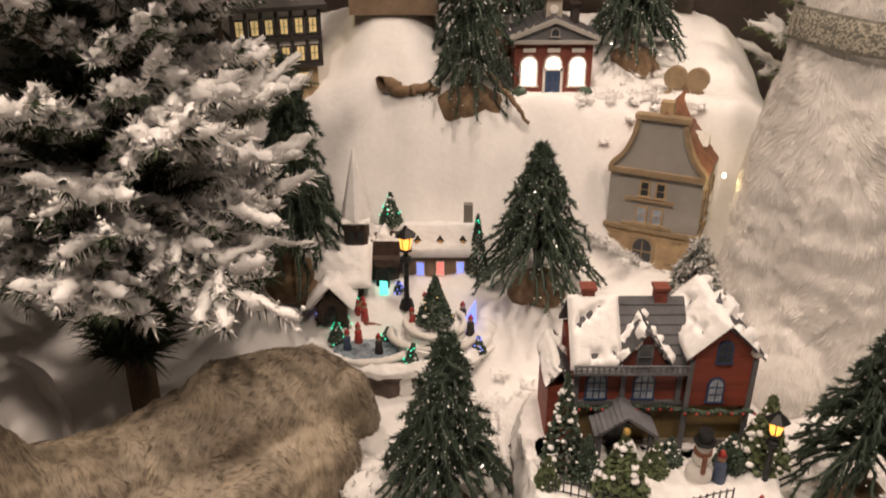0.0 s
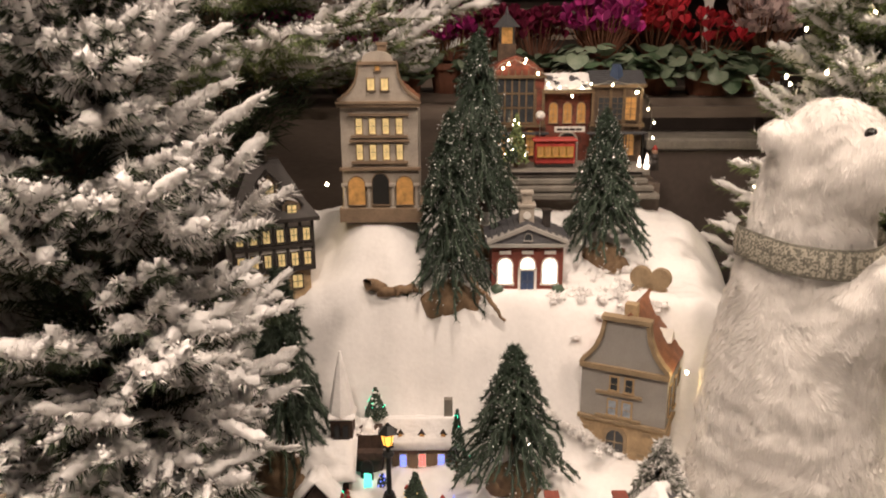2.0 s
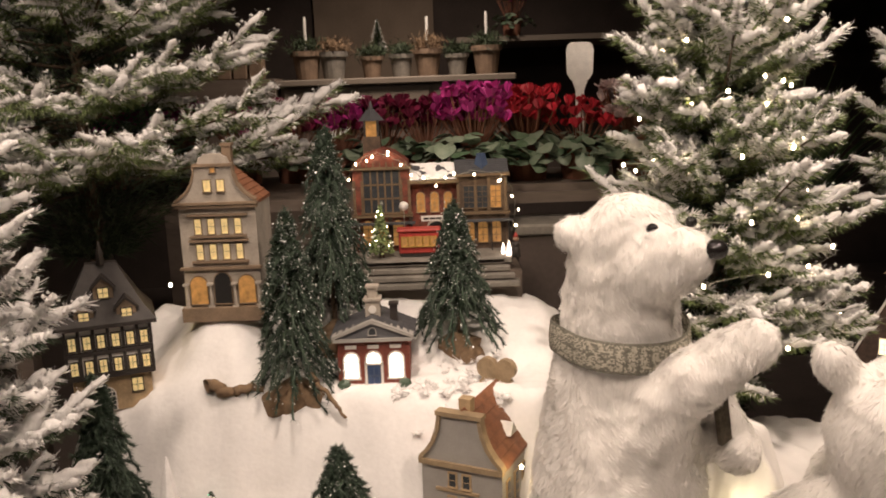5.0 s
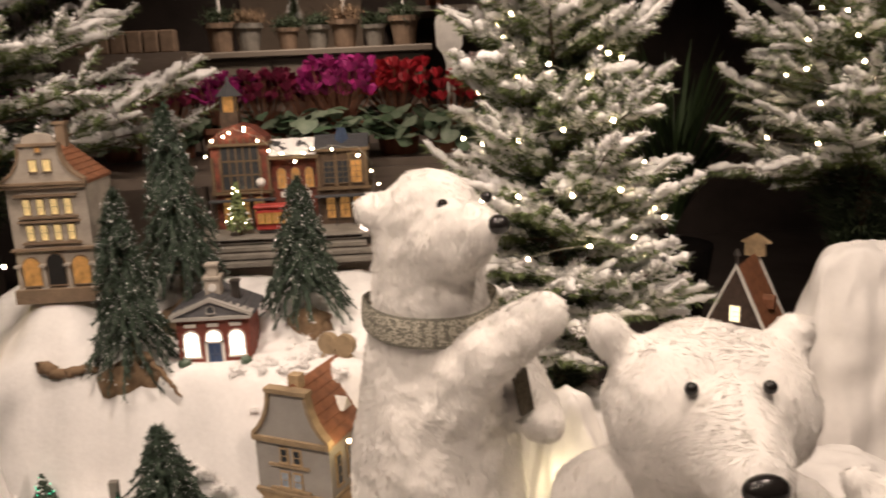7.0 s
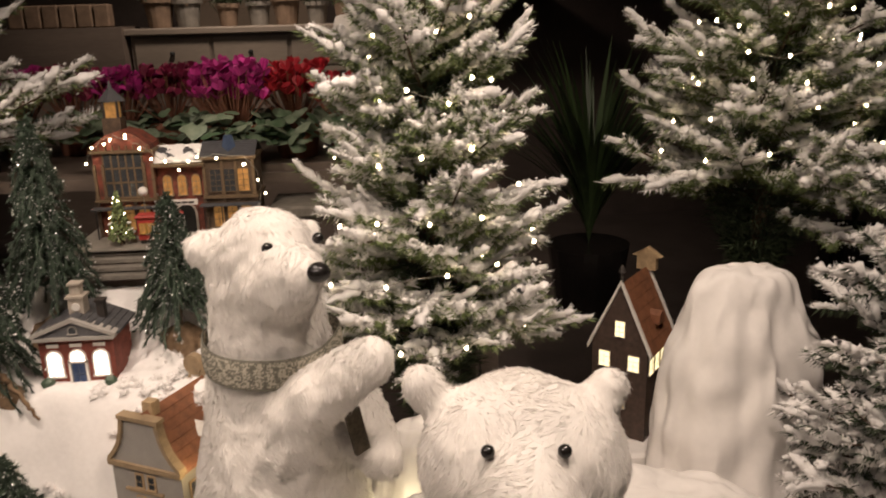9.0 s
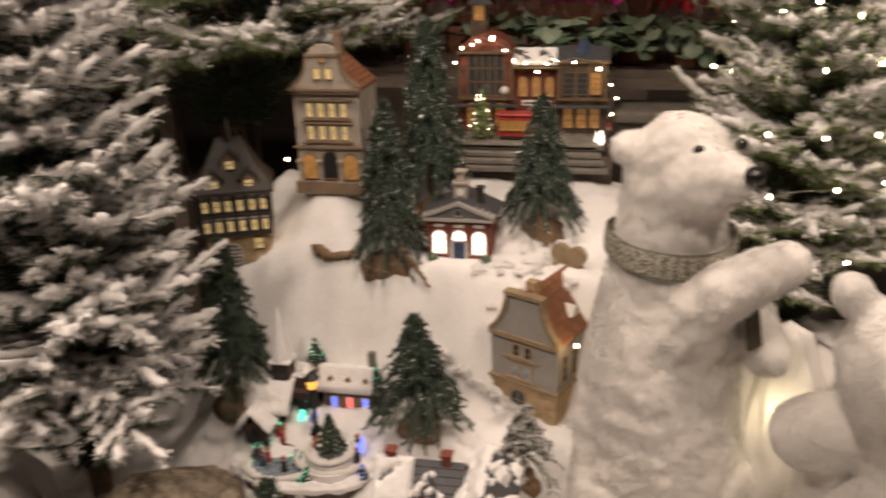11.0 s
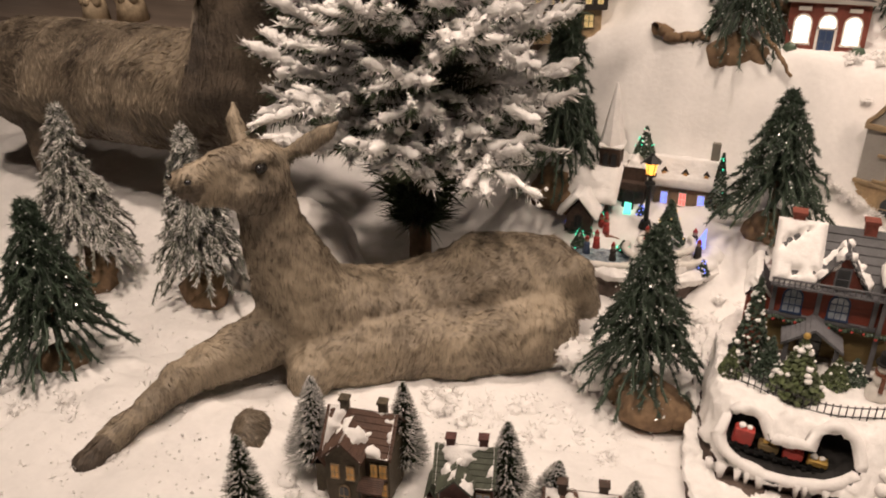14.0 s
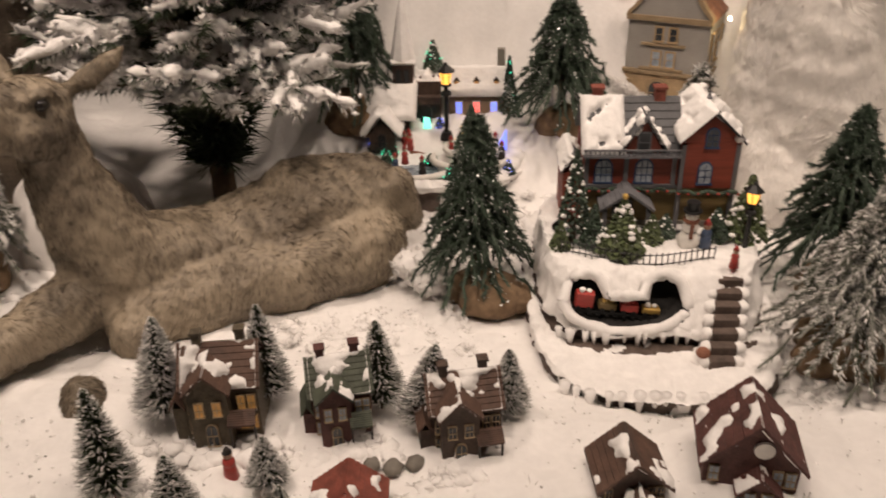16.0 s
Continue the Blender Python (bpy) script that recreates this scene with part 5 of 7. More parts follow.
    block("left_annex", h, REDWALL, [(-0.165, -0.125, 0.01, 0.13, -0.01, 0.105)])
    block("foundation", h, STONE, [(-0.127, 0.167, -0.004, 0.15, -0.012, 0.010)])
    bm = bmesh.new()
    poly(bm, [(0.052, 0.170), (0.168, 0.170), (0.155, 0.190), (0.110, 0.222), (0.065, 0.190)], -0.011, 0.10)
    part("wing_gable", bm, REDWALL, h)
    bm = bmesh.new()
    poly(bm, [(-0.055, 0.150), (0.025, 0.150), (-0.012, 0.208), (-0.018, 0.208)], -0.006, 0.08)
    part("dormer_gable", bm, REDBRICK, h)
    for nm, bx in (("post", [(x - 0.004, x + 0.004, -0.005, 0.003, 0.083, 0.15) for x in (-0.121, -0.045, 0.047)]), ("wing_post", [(x - 0.004, x + 0.004, -0.016, -0.010, 0.0, 0.17) for x in (0.059, 0.161)])):
        for b in bx:
            block(nm, h, GREYTRIM, [b])
    block("balcony", h, GREYTRIM, [(-0.130, 0.056, -0.022, 0.0, 0.146, 0.150), (-0.130, 0.056, -0.022, -0.019, 0.160, 0.163)] + [(-0.128 + 0.009 * i, -0.1255 + 0.009 * i, -0.0215, -0.0195, 0.150, 0.160) for i in range(21)])
    block("band", h, GREYTRIM, [(-0.128, 0.168, -0.006, 0.0, 0.080, 0.087)])
    bm = bmesh.new()
    rng = np.random.default_rng(8)
    lumps(bm, [(-0.12 + 0.285 * i / 45, (-0.010 if i < 28 else -0.022) , 0.078 + 0.003 * math.sin(i * 0.9), 0.005) for i in range(46)], rng, 0.8)
    part("garland", bm, NEEDLE_DK, h, "green and red garland")
    bm = bmesh.new()
    lumps(bm, [(-0.115 + 0.285 * i / 15, (-0.014 if i < 9 else -0.026), 0.077, 0.0028) for i in range(16)], rng, 0.9)
    part("berries", bm, REDPAINT, h)
    for x in (-0.088, -0.010):
        window(h, x, 0.0, 0.092, 0.030, 0.044, GLASS_BL, BLUEFRAME, 3, 3, True, edge=0.003)
    window(h, 0.104, -0.012, 0.094, 0.022, 0.040, GLASS_BL, BLUEFRAME, 2, 3, True, edge=0.003)
    window(h, 0.110, -0.011, 0.166, 0.020, 0.034, GLASS_DK, BLUEFRAME, 2, 3, True, edge=0.003)
    window(h, -0.016, -0.006, 0.156, 0.020, 0.034, GLASS_DK, GREYTRIM, 1, 2, edge=0.003)
    gable_roof("roof", h, SLATE, -0.132, 0.06, -0.006, 0.156, 0.148, 0.082, 0.006, "x")
    gable_roof("wing_roof", h, SLATE, 0.046, 0.174, -0.02, 0.156, 0.170, 0.058, 0.006)
    gable_roof("dormer_roof", h, SLATE, -0.062, 0.032, -0.014, 0.09, 0.150, 0.066, 0.006)
    gable_roof("annex_roof", h, SLATE, -0.170, -0.120, 0.004, 0.136, 0.104, 0.03, 0.006)
    for i, (x, y) in enumerate([(-0.10, 0.075), (0.02, 0.075)]):
        block("chimney", h, REDBRICK, [(x - 0.010, x + 0.010, y - 0.01, y + 0.01, 0.20, 0.250), (x - 0.013, x + 0.013, y - 0.013, y + 0.013, 0.250, 0.255)])
    for x, y, z in ((-0.016, -0.012, 0.214), (-0.146, 0.01, 0.134), (0.11, 0.05, 0.232)):
        bm = bmesh.new()
        cyl(bm, x, y, z, z + 0.022, 0.005, 0.001, 8)
        ball(bm, x, y, z + 0.006, 0.006, 8)
        part("finial", bm, GREYTRIM, h)
    # porch
    p = empty("porch", pose(-0.045, 0, 0))
    p.parent = h
    gable_roof("porch_roof", p, GREYTRIM, -0.052, 0.052, -0.062, 0.0, 0.054, 0.036, 0.005)
    for x in (-0.042, 0.042):
        block("porch_post", p, GREYTRIM, [(x - 0.004, x + 0.004, -0.058, -0.050, -0.005, 0.058)])
    window(p, 0, 0.0, 0.0, 0.036, 0.062, GLASS_DK, TIMBER, 2, 3, True, name="door")
    # snow on the roofs
    snow_sheet(h, (-0.134, -0.012, 0.150), (0.085, 0, 0), (0, 0.088, 0.088), 0.014, 0.72, 3)
    snow_sheet(h, (0.046, 0.15, 0.176), (0, -0.175, 0), (0.065, 0, 0.062), 0.016, 0.85, 4)
    snow_sheet(h, (0.175, 0.15, 0.176), (0, -0.175, 0), (-0.066, 0, 0.062), 0.014, 0.50, 5)
    snow_sheet(h, (0.034, 0.09, 0.156), (0, -0.105, 0), (-0.048, 0, 0.064), 0.010, 0.55, 6)
    snow_sheet(h, (-0.064, 0.09, 0.156), (0, -0.105, 0), (0.048, 0, 0.064), 0.010, 0.50, 7)
    snow_sheet(h, (-0.172, 0.136, 0.110), (0, -0.135, 0), (0.026, 0, 0.032), 0.010, 0.75, 8)
    snow_sheet(h, (-0.118, 0.0, 0.110), (0, 0.135, 0), (-0.026, 0, 0.032), 0.008, 0.45, 9)
    # garden
    fn = empty("fence", pose(0, 0, 0.132))
    fn.parent = r
    k = 26
    def fy(t):
        return -0.152 + 0.028 * math.cos(t * 1.7 * math.pi) * (1 - 0.5 * t)
    for i in range(k):
        t = i / (k - 1)
        block("picket", fn, IRON, [(-0.165 + 0.27 * t - 0.0009, -0.165 + 0.27 * t + 0.0009, fy(t) + 0.02 - 0.001, fy(t) + 0.02 + 0.001, -0.006, 0.026)])
    for z in (0.004, 0.022):
        cv = np.array([[(-0.165 + 0.27 * t, fy(t) + 0.02, z) for t in np.linspace(0, 1, 40)]])
        v, f = rods(cv, np.full((1, 40), 0.0011), 5)
        arrays("rail", v, f, IRON, fn)
    bauble_tree("garden_tree", (-0.058, -0.105, 0.126), 0.115, 0.042, 61, r, "decorated green tree with a gold star", None, GARDEN, 0.7)
    bm = bmesh.new()
    ball(bm, -0.058, -0.105, 0.246, 0.006, 8)
    part("star", bm, GOLD, r)
    bauble_tree("garden_shrub", (0.182, -0.03, 0.116), 0.14, 0.042, 62, r, "snowy green shrub beside the lamp", None, GARDEN, 0.8)
    bauble_tree("snowy_bush", (-0.140, -0.055, 0.126), 0.19, 0.034, 63, r, "bare dark bush dusted with snow", None, NEEDLE_DK, 1.0)
    for i, (x, y, hh, rr) in enumerate([(-0.105, -0.075, 0.09, 0.026), (0.005, -0.055, 0.06, 0.024), (0.125, -0.045, 0.07, 0.026), (-0.165, -0.085, 0.06, 0.020), (0.035, -0.03, 0.05, 0.022)]):
        bauble_tree("garden_shrub", (x, y, 0.126), hh, rr, 170 + i, r, "low snowy green shrub by the fence", None, GARDEN if i % 2 else NEEDLE_DK, 0.3)
    bm = bmesh.new()
    ball(bm, 0.07, -0.05, 0.138, 0.021, 14)
    ball(bm, 0.07, -0.052, 0.168, 0.015, 14)
    ball(bm, 0.07, -0.054, 0.190, 0.012, 14)
    sm = part("snowman", bm, WHITEPAINT, r, "white snowman with black hat and orange scarf", smooth=True)
    bm = bmesh.new()
    cyl(bm, 0.07, -0.054, 0.199, 0.202, 0.017, 0.017, 14)
    cyl(bm, 0.07, -0.054, 0.202, 0.218, 0.011, 0.012, 14)
    part("hat", bm, IRON, sm)
    bm = bmesh.new()
    cyl(bm, 0.07, -0.053, 0.178, 0.184, 0.014, 0.014, 14)
    box(bm, 0.066, 0.072, -0.071, -0.066, 0.150, 0.180)
    part("scarf", bm, TERRACOTTA, sm)
    sm.matrix_basis = pose(0, -0.02, 0.004)
    small_figure("child_figurine", (0.100, -0.075, 0.13), 0.058, BLUEPAINT, "tiny painted child in blue beside the snowman", r)
    street_lamp((0.172, -0.075, 0.112), 0.150, "black street lamp with glowing amber glass", r)
    bm = bmesh.new()
    lumps(bm, [(rng.uniform(-0.15, 0.15), rng.uniform(-0.10, 0.05), 0.128, rng.uniform(0.008, 0.016)) for _ in range(60)], rng, 0.5)
    part("loose_snow", bm, SNOWCLUMP, r, smooth=True)


red_house()


# ---- the musical village with a pond and bandstand ----
def music_village():
    r = tagged(empty("musical_village", pose(-0.078, 1.075, 0.095)), "snowy musical village with pond, church and coloured lights", "model village", "illuminated model houses")
    terrace("snow_base", r, 0.205, 0.165, [(0.014, -0.05, 1), (0.010, 0.0, 1), (0.0, 0.008, 0), (-0.004, 0.022, 0), (0.010, 0.034, 0), (0.022, 0.034, 0), (0.032, 0.020, 0), (0.16, 0.022, 0)], 9, 2.4)
    bm = bmesh.new()
    lumps(bm, [(-0.035, 0.075, 0.0, 0.10), (0.09, 0.13, 0.0, 0.09), (-0.11, 0.08, 0.0, 0.10)], np.random.default_rng(4), 0.55)
    part("snow_bank", bm, SNOWCLUMP, r, smooth=True)
    bm = bmesh.new()
    bmesh.ops.create_cone(bm, cap_ends=True, segments=32, radius1=0.075, radius2=0.075, depth=0.006, matrix=Matrix.Translation((-0.055, -0.085, 0.026)) @ Matrix.Diagonal((1, 0.62, 1, 1)))
    part("pond", bm, ICE, r, "blue-grey frozen pond")
    # church
    c = empty("church", pose(-0.135, 0.050, 0.062) @ Matrix.Diagonal((1.22, 1.22, 1.22, 1)))
    c.parent = r
    block("nave", c, MINI_BROWN, [(-0.05, 0.05, -0.03, 0.05, -0.02, 0.052)])
    gable_roof("nave_roof", c, SNOWCLUMP, -0.062, 0.060, -0.042, 0.058, 0.048, 0.055, 0.012, "x", "thick white snow on the roof")
    block("tower", c, MINI_BROWN, [(0.018, 0.058, 0.0, 0.04, 0.05, 0.155)])
    block("tower_snow", c, SNOWCLUMP, [(0.013, 0.063, -0.005, 0.045, 0.104, 0.112), (0.013, 0.063, -0.005, 0.045, 0.148, 0.157)], bevel=0.004)
    bm = bmesh.new()
    cyl(bm, 0.038, 0.02, 0.155, 0.275, 0.026, 0.002, 8)
    part("steeple", bm, SNOWCLUMP, c, "snow-covered pointed steeple")
    bm = bmesh.new()
    poly(bm, [(-0.025, 0.0), (0.025, 0.0), (0.025, 0.03), (0.0, 0.062), (-0.025, 0.03)], -0.075, -0.03)
    part("porch", bm, MINI_BROWN, c)
    gable_roof("porch_roof", c, SNOWCLUMP, -0.034, 0.034, -0.084, -0.03, 0.028, 0.042, 0.010)
    for z in (0.116, 0.070):
        for x in (0.030, 0.046):
            window(c, x, 0.0, z, 0.008, 0.022, GLASS_DK, TIMBER, 1, 1, True)
    for x in (-0.038, 0.038):
        window(c, x, -0.03, 0.008, 0.008, 0.018, GREENLED, TIMBER, 2, 2, True)
    window(c, 0.0, -0.075, 0.006, 0.012, 0.026, GLASS_DK, TIMBER, 2, 2, True)
    for x in (-0.03, 0.0, 0.03):
        bm = bmesh.new()
        lumps(bm, [(x, -0.034, 0.066, 0.009)], np.random.default_rng(5), 1.0)
        part("dormer", bm, TIMBER, c)
    # hall with balcony and fountain
    g = empty("gatehouse", pose(-0.035, 0.07, 0.108) @ Matrix.Diagonal((0.92, 1.1, 1.1, 1)))
    g.parent = r
    block("wall", g, MINI_BROWN, [(-0.036, 0.036, 0.0, 0.05, -0.06, 0.080), (-0.040, 0.040, -0.020, 0.0, 0.034, 0.050)])
    # black pane stands for the shade under the gatehouse arch
    window(g, 0.0, -0.020, -0.012, 0.026, 0.044, HOLLOW_SHADE, TIMBER, 1, 1, True, name="arch")
    snow_sheet(g, (-0.04, -0.002, 0.082), (0.08, 0, 0), (0, 0.055, 0.01), 0.012, 0.45, 12)
    bm = bmesh.new()
    poly(bm, [(-0.010, -0.02), (0.010, -0.02), (0.008, 0.03), (-0.008, 0.03)], -0.028, -0.024)
    fl = part("lit_fountain", bm, mat("fountain_glow", (0.10, 0.95, 0.70), 0.3, 0, 40, 0, 80, emit=0.8), g, "green glowing water")
    fl.matrix_basis = pose(0, -0.012, -0.02, -50, 0, 8)
    # long house
    k = empty("inn", pose(0.088, 0.080, 0.055) @ Matrix.Diagonal((1.20, 0.78, 1.45, 1)))
    k.parent = r
    block("wall", k, PLASTER_DK, [(-0.056, 0.056, 0.0, 0.055, -0.03, 0.075)])
    block("porch_snow", k, SNOWCLUMP, [(-0.062, 0.062, -0.018, 0.004, 0.022, 0.034)], bevel=0.004)
    for z in (-0.006, 0.040):
        for i, x in enumerate((-0.036, 0.0, 0.036)):
            window(k, x, 0.0, z, 0.0105, 0.019, [BLUELED, BLUELED, BLUELED, REDLED][(i + 2 * (z > 0)) % 4], WHITEPAINT, 2, 2)
    gable_roof("roof", k, SNOWCLUMP, -0.066, 0.066, -0.012, 0.066, 0.070, 0.038, 0.010, "x", "thick white snow on the roof")
    for x in (-0.04, 0.0, 0.04):
        bm = bmesh.new()
        poly(bm, [(x - 0.009, 0.082), (x + 0.009, 0.082), (x + 0.009, 0.094), (x, 0.104), (x - 0.009, 0.094)], -0.006, 0.02)
        d = part("dormer", bm, TIMBER, k)
        bm = bmesh.new()
        bmesh.ops.create_cone(bm, cap_ends=True, segments=10, radius1=0.005, radius2=0.005, depth=0.003, matrix=pose(x, -0.007, 0.092, 90))
        part("pane", bm, LIT_LO, d)
    block("balcony", k, TIMBER, [(-0.060, 0.060, -0.016, 0.0, 0.016, 0.021)])
    for i in range(7):
        x = -0.056 + 0.0187 * i
        block("balcony_post", k, TIMBER, [(x - 0.0015, x + 0.0015, -0.016, -0.013, -0.03, 0.022)])
    block("chimney", k, STONE, [(0.042, 0.058, 0.03, 0.05, 0.10, 0.145)])
    # bandstand ring with a tree
    bm = bmesh.new()
    for rr, z0, z1, y in ((0.080, 0.020, 0.052, 0.0), (0.064, 0.045, 0.068, 0.0)):
        a = bmesh.ops.create_cone(bm, cap_ends=True, segments=36, radius1=rr, radius2=rr * 0.97, depth=z1 - z0, matrix=Matrix.Translation((0.078, -0.065, (z0 + z1) / 2)))
    part("bandstand", bm, SNOWCLUMP, r)
    cv = np.array([[(0.078 + 0.060 * math.cos(t), -0.065 + 0.060 * math.sin(t), 0.078) for t in np.linspace(-3.7, 0.7, 30)]])
    v, f = rods(cv, np.full((1, 30), 0.007), 8, np.random.default_rng(2), 0.15)
    arrays("ring_wall", v, f, WHITEPAINT, r, smooth=True)
    bauble_tree("village_tree", (0.078, -0.060, 0.066), 0.115, 0.038, 64, r, "small decorated green tree on the bandstand", LIT, NEEDLE_DK, 0.2)
    bauble_tree("village_tree", (0.168, 0.075, 0.07), 0.19, 0.030, 65, r, "tall dark green tree beside the inn", GREENLED, NEEDLE_DK, 0.0)
    bauble_tree("village_tree", (-0.020, 0.14, 0.20), 0.08, 0.026, 66, r, "small green tree with coloured lights", GREENLED, NEEDLE_DK, 0.4)
    bauble_tree("village_tree", (0.035, -0.125, 0.02), 0.045, 0.020, 67, r, "small round green bush with lights", GREENLED, NEEDLE_DK, 0.2)
    bauble_tree("village_tree", (-0.125, -0.06, 0.025), 0.05, 0.018, 68, r, "small green bush with lights", GREENLED, NEEDLE_DK, 0.2)
    for i, (x, y, z, hh, rr) in enumerate([(-0.165, -0.02, 0.03, 0.045, 0.02), (-0.11, -0.03, 0.035, 0.04, 0.017), (0.0, 0.035, 0.08, 0.04, 0.016), (0.14, 0.035, 0.05, 0.045, 0.018), (0.06, 0.04, 0.055, 0.035, 0.014), (-0.02, -0.055, 0.03, 0.03, 0.014), (0.165, -0.09, 0.02, 0.04, 0.018)]):
        bauble_tree("village_bush", (x, y, z), hh, rr, 160 + i, r, "small dark green bush with tiny lights", GREENLED if i % 2 else BLUELED, NEEDLE_DK, 0.4)
    street_lamp((0.018, 0.0, 0.075), 0.19, "black street lamp with glowing amber glass", r)
    for i, (x, y, coat) in enumerate([(-0.10, -0.09, BLUEPAINT), (-0.035, -0.105, TIMBER), (-0.075, -0.105, REDPAINT), (0.030, -0.045, REDPAINT), (0.135, -0.02, TIMBER), (-0.085, -0.01, REDPAINT), (-0.075, 0.002, GOLD), (-0.07, -0.02, REDPAINT), (0.150, -0.075, TIMBER), (0.055, 0.02, BLUEPAINT), (0.115, 0.03, REDPAINT), (-0.15, -0.035, TIMBER)]):
        small_figure("skater_figurine", (x, y, 0.03 if i < 2 else 0.055), 0.046, coat, "tiny painted winter figurine", r)
    bm = bmesh.new()
    cv = np.array([[(-0.06 + 0.045 * math.cos(t), -0.035 + 0.012 * math.sin(t), 0.03 + 0.018 * math.sin(t)) for t in np.linspace(0, math.pi, 14)]])
    v, f = rods(cv, np.full((1, 14), 0.006), 8)
    arrays("bridge", v, f, TERRACOTTA, r, "little arched bridge", smooth=True)
    for q, (cx, cy, rr, a0, a1, zz) in enumerate([(-0.035, -0.06, 0.075, 0.2, 2.4, 0.045), (0.075, -0.065, 0.088, -3.4, -0.2, 0.052), (-0.06, -0.085, 0.092, 3.3, 5.9, 0.036)]):
        cv = np.array([[(cx + rr * math.cos(t), cy + rr * 0.72 * math.sin(t), zz) for t in np.linspace(a0, a1, 26)]])
        v, f = rods(cv, np.full((1, 26), 0.0075), 8, np.random.default_rng(q), 0.25)
        arrays("garden_wall", v, f, WHITEPAINT if q else TERRACOTTA, r, smooth=True)
    bm.free()
    bm = bmesh.new()
    lumps(bm, [(0.165, -0.06, 0.035, 0.03), (0.18, -0.03, 0.04, 0.03)], np.random.default_rng(7), 0.8)
    part("snow_heap", bm, SNOWCLUMP, r, smooth=True)
    bm = bmesh.new()
    poly(bm, [(-0.012, 0), (0.012, 0), (0.0, 0.05)], -0.003, 0.003)
    x = part("blue_lantern", bm, BLUELED, r, "blue glowing lantern")
    x.matrix_basis = pose(0.150, -0.05, 0.07, 0, 12, 0)


music_village()


# ---- the station on its stage ----
def station():
    t = tagged(empty("display_stage", pose(0.43, 1.90, 0.0)), "dark slatted wooden stage carrying the model station", "stage")
    block("stage_body", t, DARKWOOD, [(-0.32, 0.24, -0.13, 0.16, 0.2, 0.735)])
    for i in range(4):
        block("slat", t, STONE, [(-0.30 + 0.01 * i, 0.23 - 0.012 * i, -0.175 + 0.02 * i, -0.13 + 0.02 * i, 0.70 + 0.018 * i, 0.714 + 0.018 * i)], bevel=0.002)
    block("stage_top", t, STONE, [(-0.30, 0.215, -0.115, 0.16, 0.755, 0.772)], bevel=0.003)
    r = building("model_station", (0.43, 1.93, 0.772), 0, "red and brown brick station with lantern tower, lit windows")
    block("left_hall", r, STATIONBRICK, [(-0.245, -0.075, 0.0, 0.12, 0.0, 0.250)])
    block("middle_wing", r, STATIONBRICK, [(-0.075, 0.065, 0.02, 0.12, 0.0, 0.205)])
    block("right_wing", r, STATIONSTONE, [(0.065, 0.215, 0.0, 0.12, 0.0, 0.220)])
    bm = bmesh.new()
    poly(bm, mirror([(0.085, 0.248), (0.080, 0.27), (0.060, 0.285), (0.04, 0.30), (0.0, 0.312)]), -0.004, 0.10)
    gb = part("hall_gable", bm, STATIONBRICK, r)
    gb.matrix_basis = pose(-0.16, 0, 0)
    window(r, -0.16, 0.0, 0.12, 0.105, 0.125, GLASS_DK, STATIONTRIM, 5, 3, edge=0.005)
    for x in (-0.205, -0.16, -0.115):
        window(r, x, 0.0, 0.02, 0.030, 0.075, LIT_LO, STATIONTRIM, 2, 3, True)
    for x in (-0.045, -0.003, 0.038):
        window(r, x, 0.02, 0.115, 0.022, 0.058, LIT_LO, TRIM, 2, 3, True)
    # black pane stands for the shade inside the station arch
    window(r, 0.0, 0.02, 0.0, 0.052, 0.085, HOLLOW_SHADE, PLASTER, 1, 1, True, edge=0.006, name="arch")
    for x in (0.10, 0.14, 0.18):
        window(r, x, 0.0, 0.125, 0.030, 0.065, GLASS_DK if x < 0.17 else LIT_LO, STATIONTRIM, 2, 4)
        window(r, x, 0.0, 0.02, 0.028, 0.065, LIT_LO, STATIONTRIM, 2, 3, True)
    for a, b, z in ((-0.25, -0.07, 0.248), (-0.075, 0.07, 0.203), (0.06, 0.222, 0.105), (0.06, 0.222, 0.220), (-0.25, -0.07, 0.105)):
        block("cornice", r, STATIONTRIM, [(a, b, -0.012, 0.12, z, z + 0.008)])
    for x in (-0.245, -0.182, -0.138, -0.075, 0.065, 0.120, 0.160, 0.212):
        block("pilaster", r, STATIONSTONE, [(x - 0.004, x + 0.004, -0.006, 0.0, 0.0, 0.100), (x - 0.006, x + 0.006, -0.008, 0.0, 0.096, 0.104)])
    for x in (-0.242, -0.218, -0.102, -0.078, 0.068, 0.120, 0.160, 0.210):
        block("pilaster", r, STATIONTRIM, [(x - 0.004, x + 0.004, -0.006, 0.0, 0.114, 0.216), (x - 0.006, x + 0.006, -0.008, 0.0, 0.114, 0.121)])
    for i in range(9):
        x = -0.240 + 0.0195 * i
        block("railing_post", r, STATIONTRIM, [(x - 0.002, x + 0.002, -0.012, -0.008, 0.256, 0.270)])
    for a, b in ((-0.258, -0.062), (0.052, 0.228)):
        block("awning", r, SLATE, [(a, b, -0.034, -0.006, 0.086, 0.091)])
        for i in range(4):
            x = a + 0.012 + (b - a - 0.024) * i / 3
            block("awning_post", r, IRON, [(x - 0.0015, x + 0.0015, -0.032, -0.029, 0.0, 0.086)])
    gable_roof("middle_roof", r, SLATE, -0.08, 0.07, 0.01, 0.12, 0.208, 0.04, 0.005, "x")
    gable_roof("right_roof", r, SLATE, 0.06, 0.22, -0.008, 0.12, 0.226, 0.035, 0.005, "x")
    snow_sheet(r, (-0.08, 0.005, 0.214), (0.15, 0, 0), (0, 0.06, 0.044), 0.008, 0.6, 21)
    bm = bmesh.new()
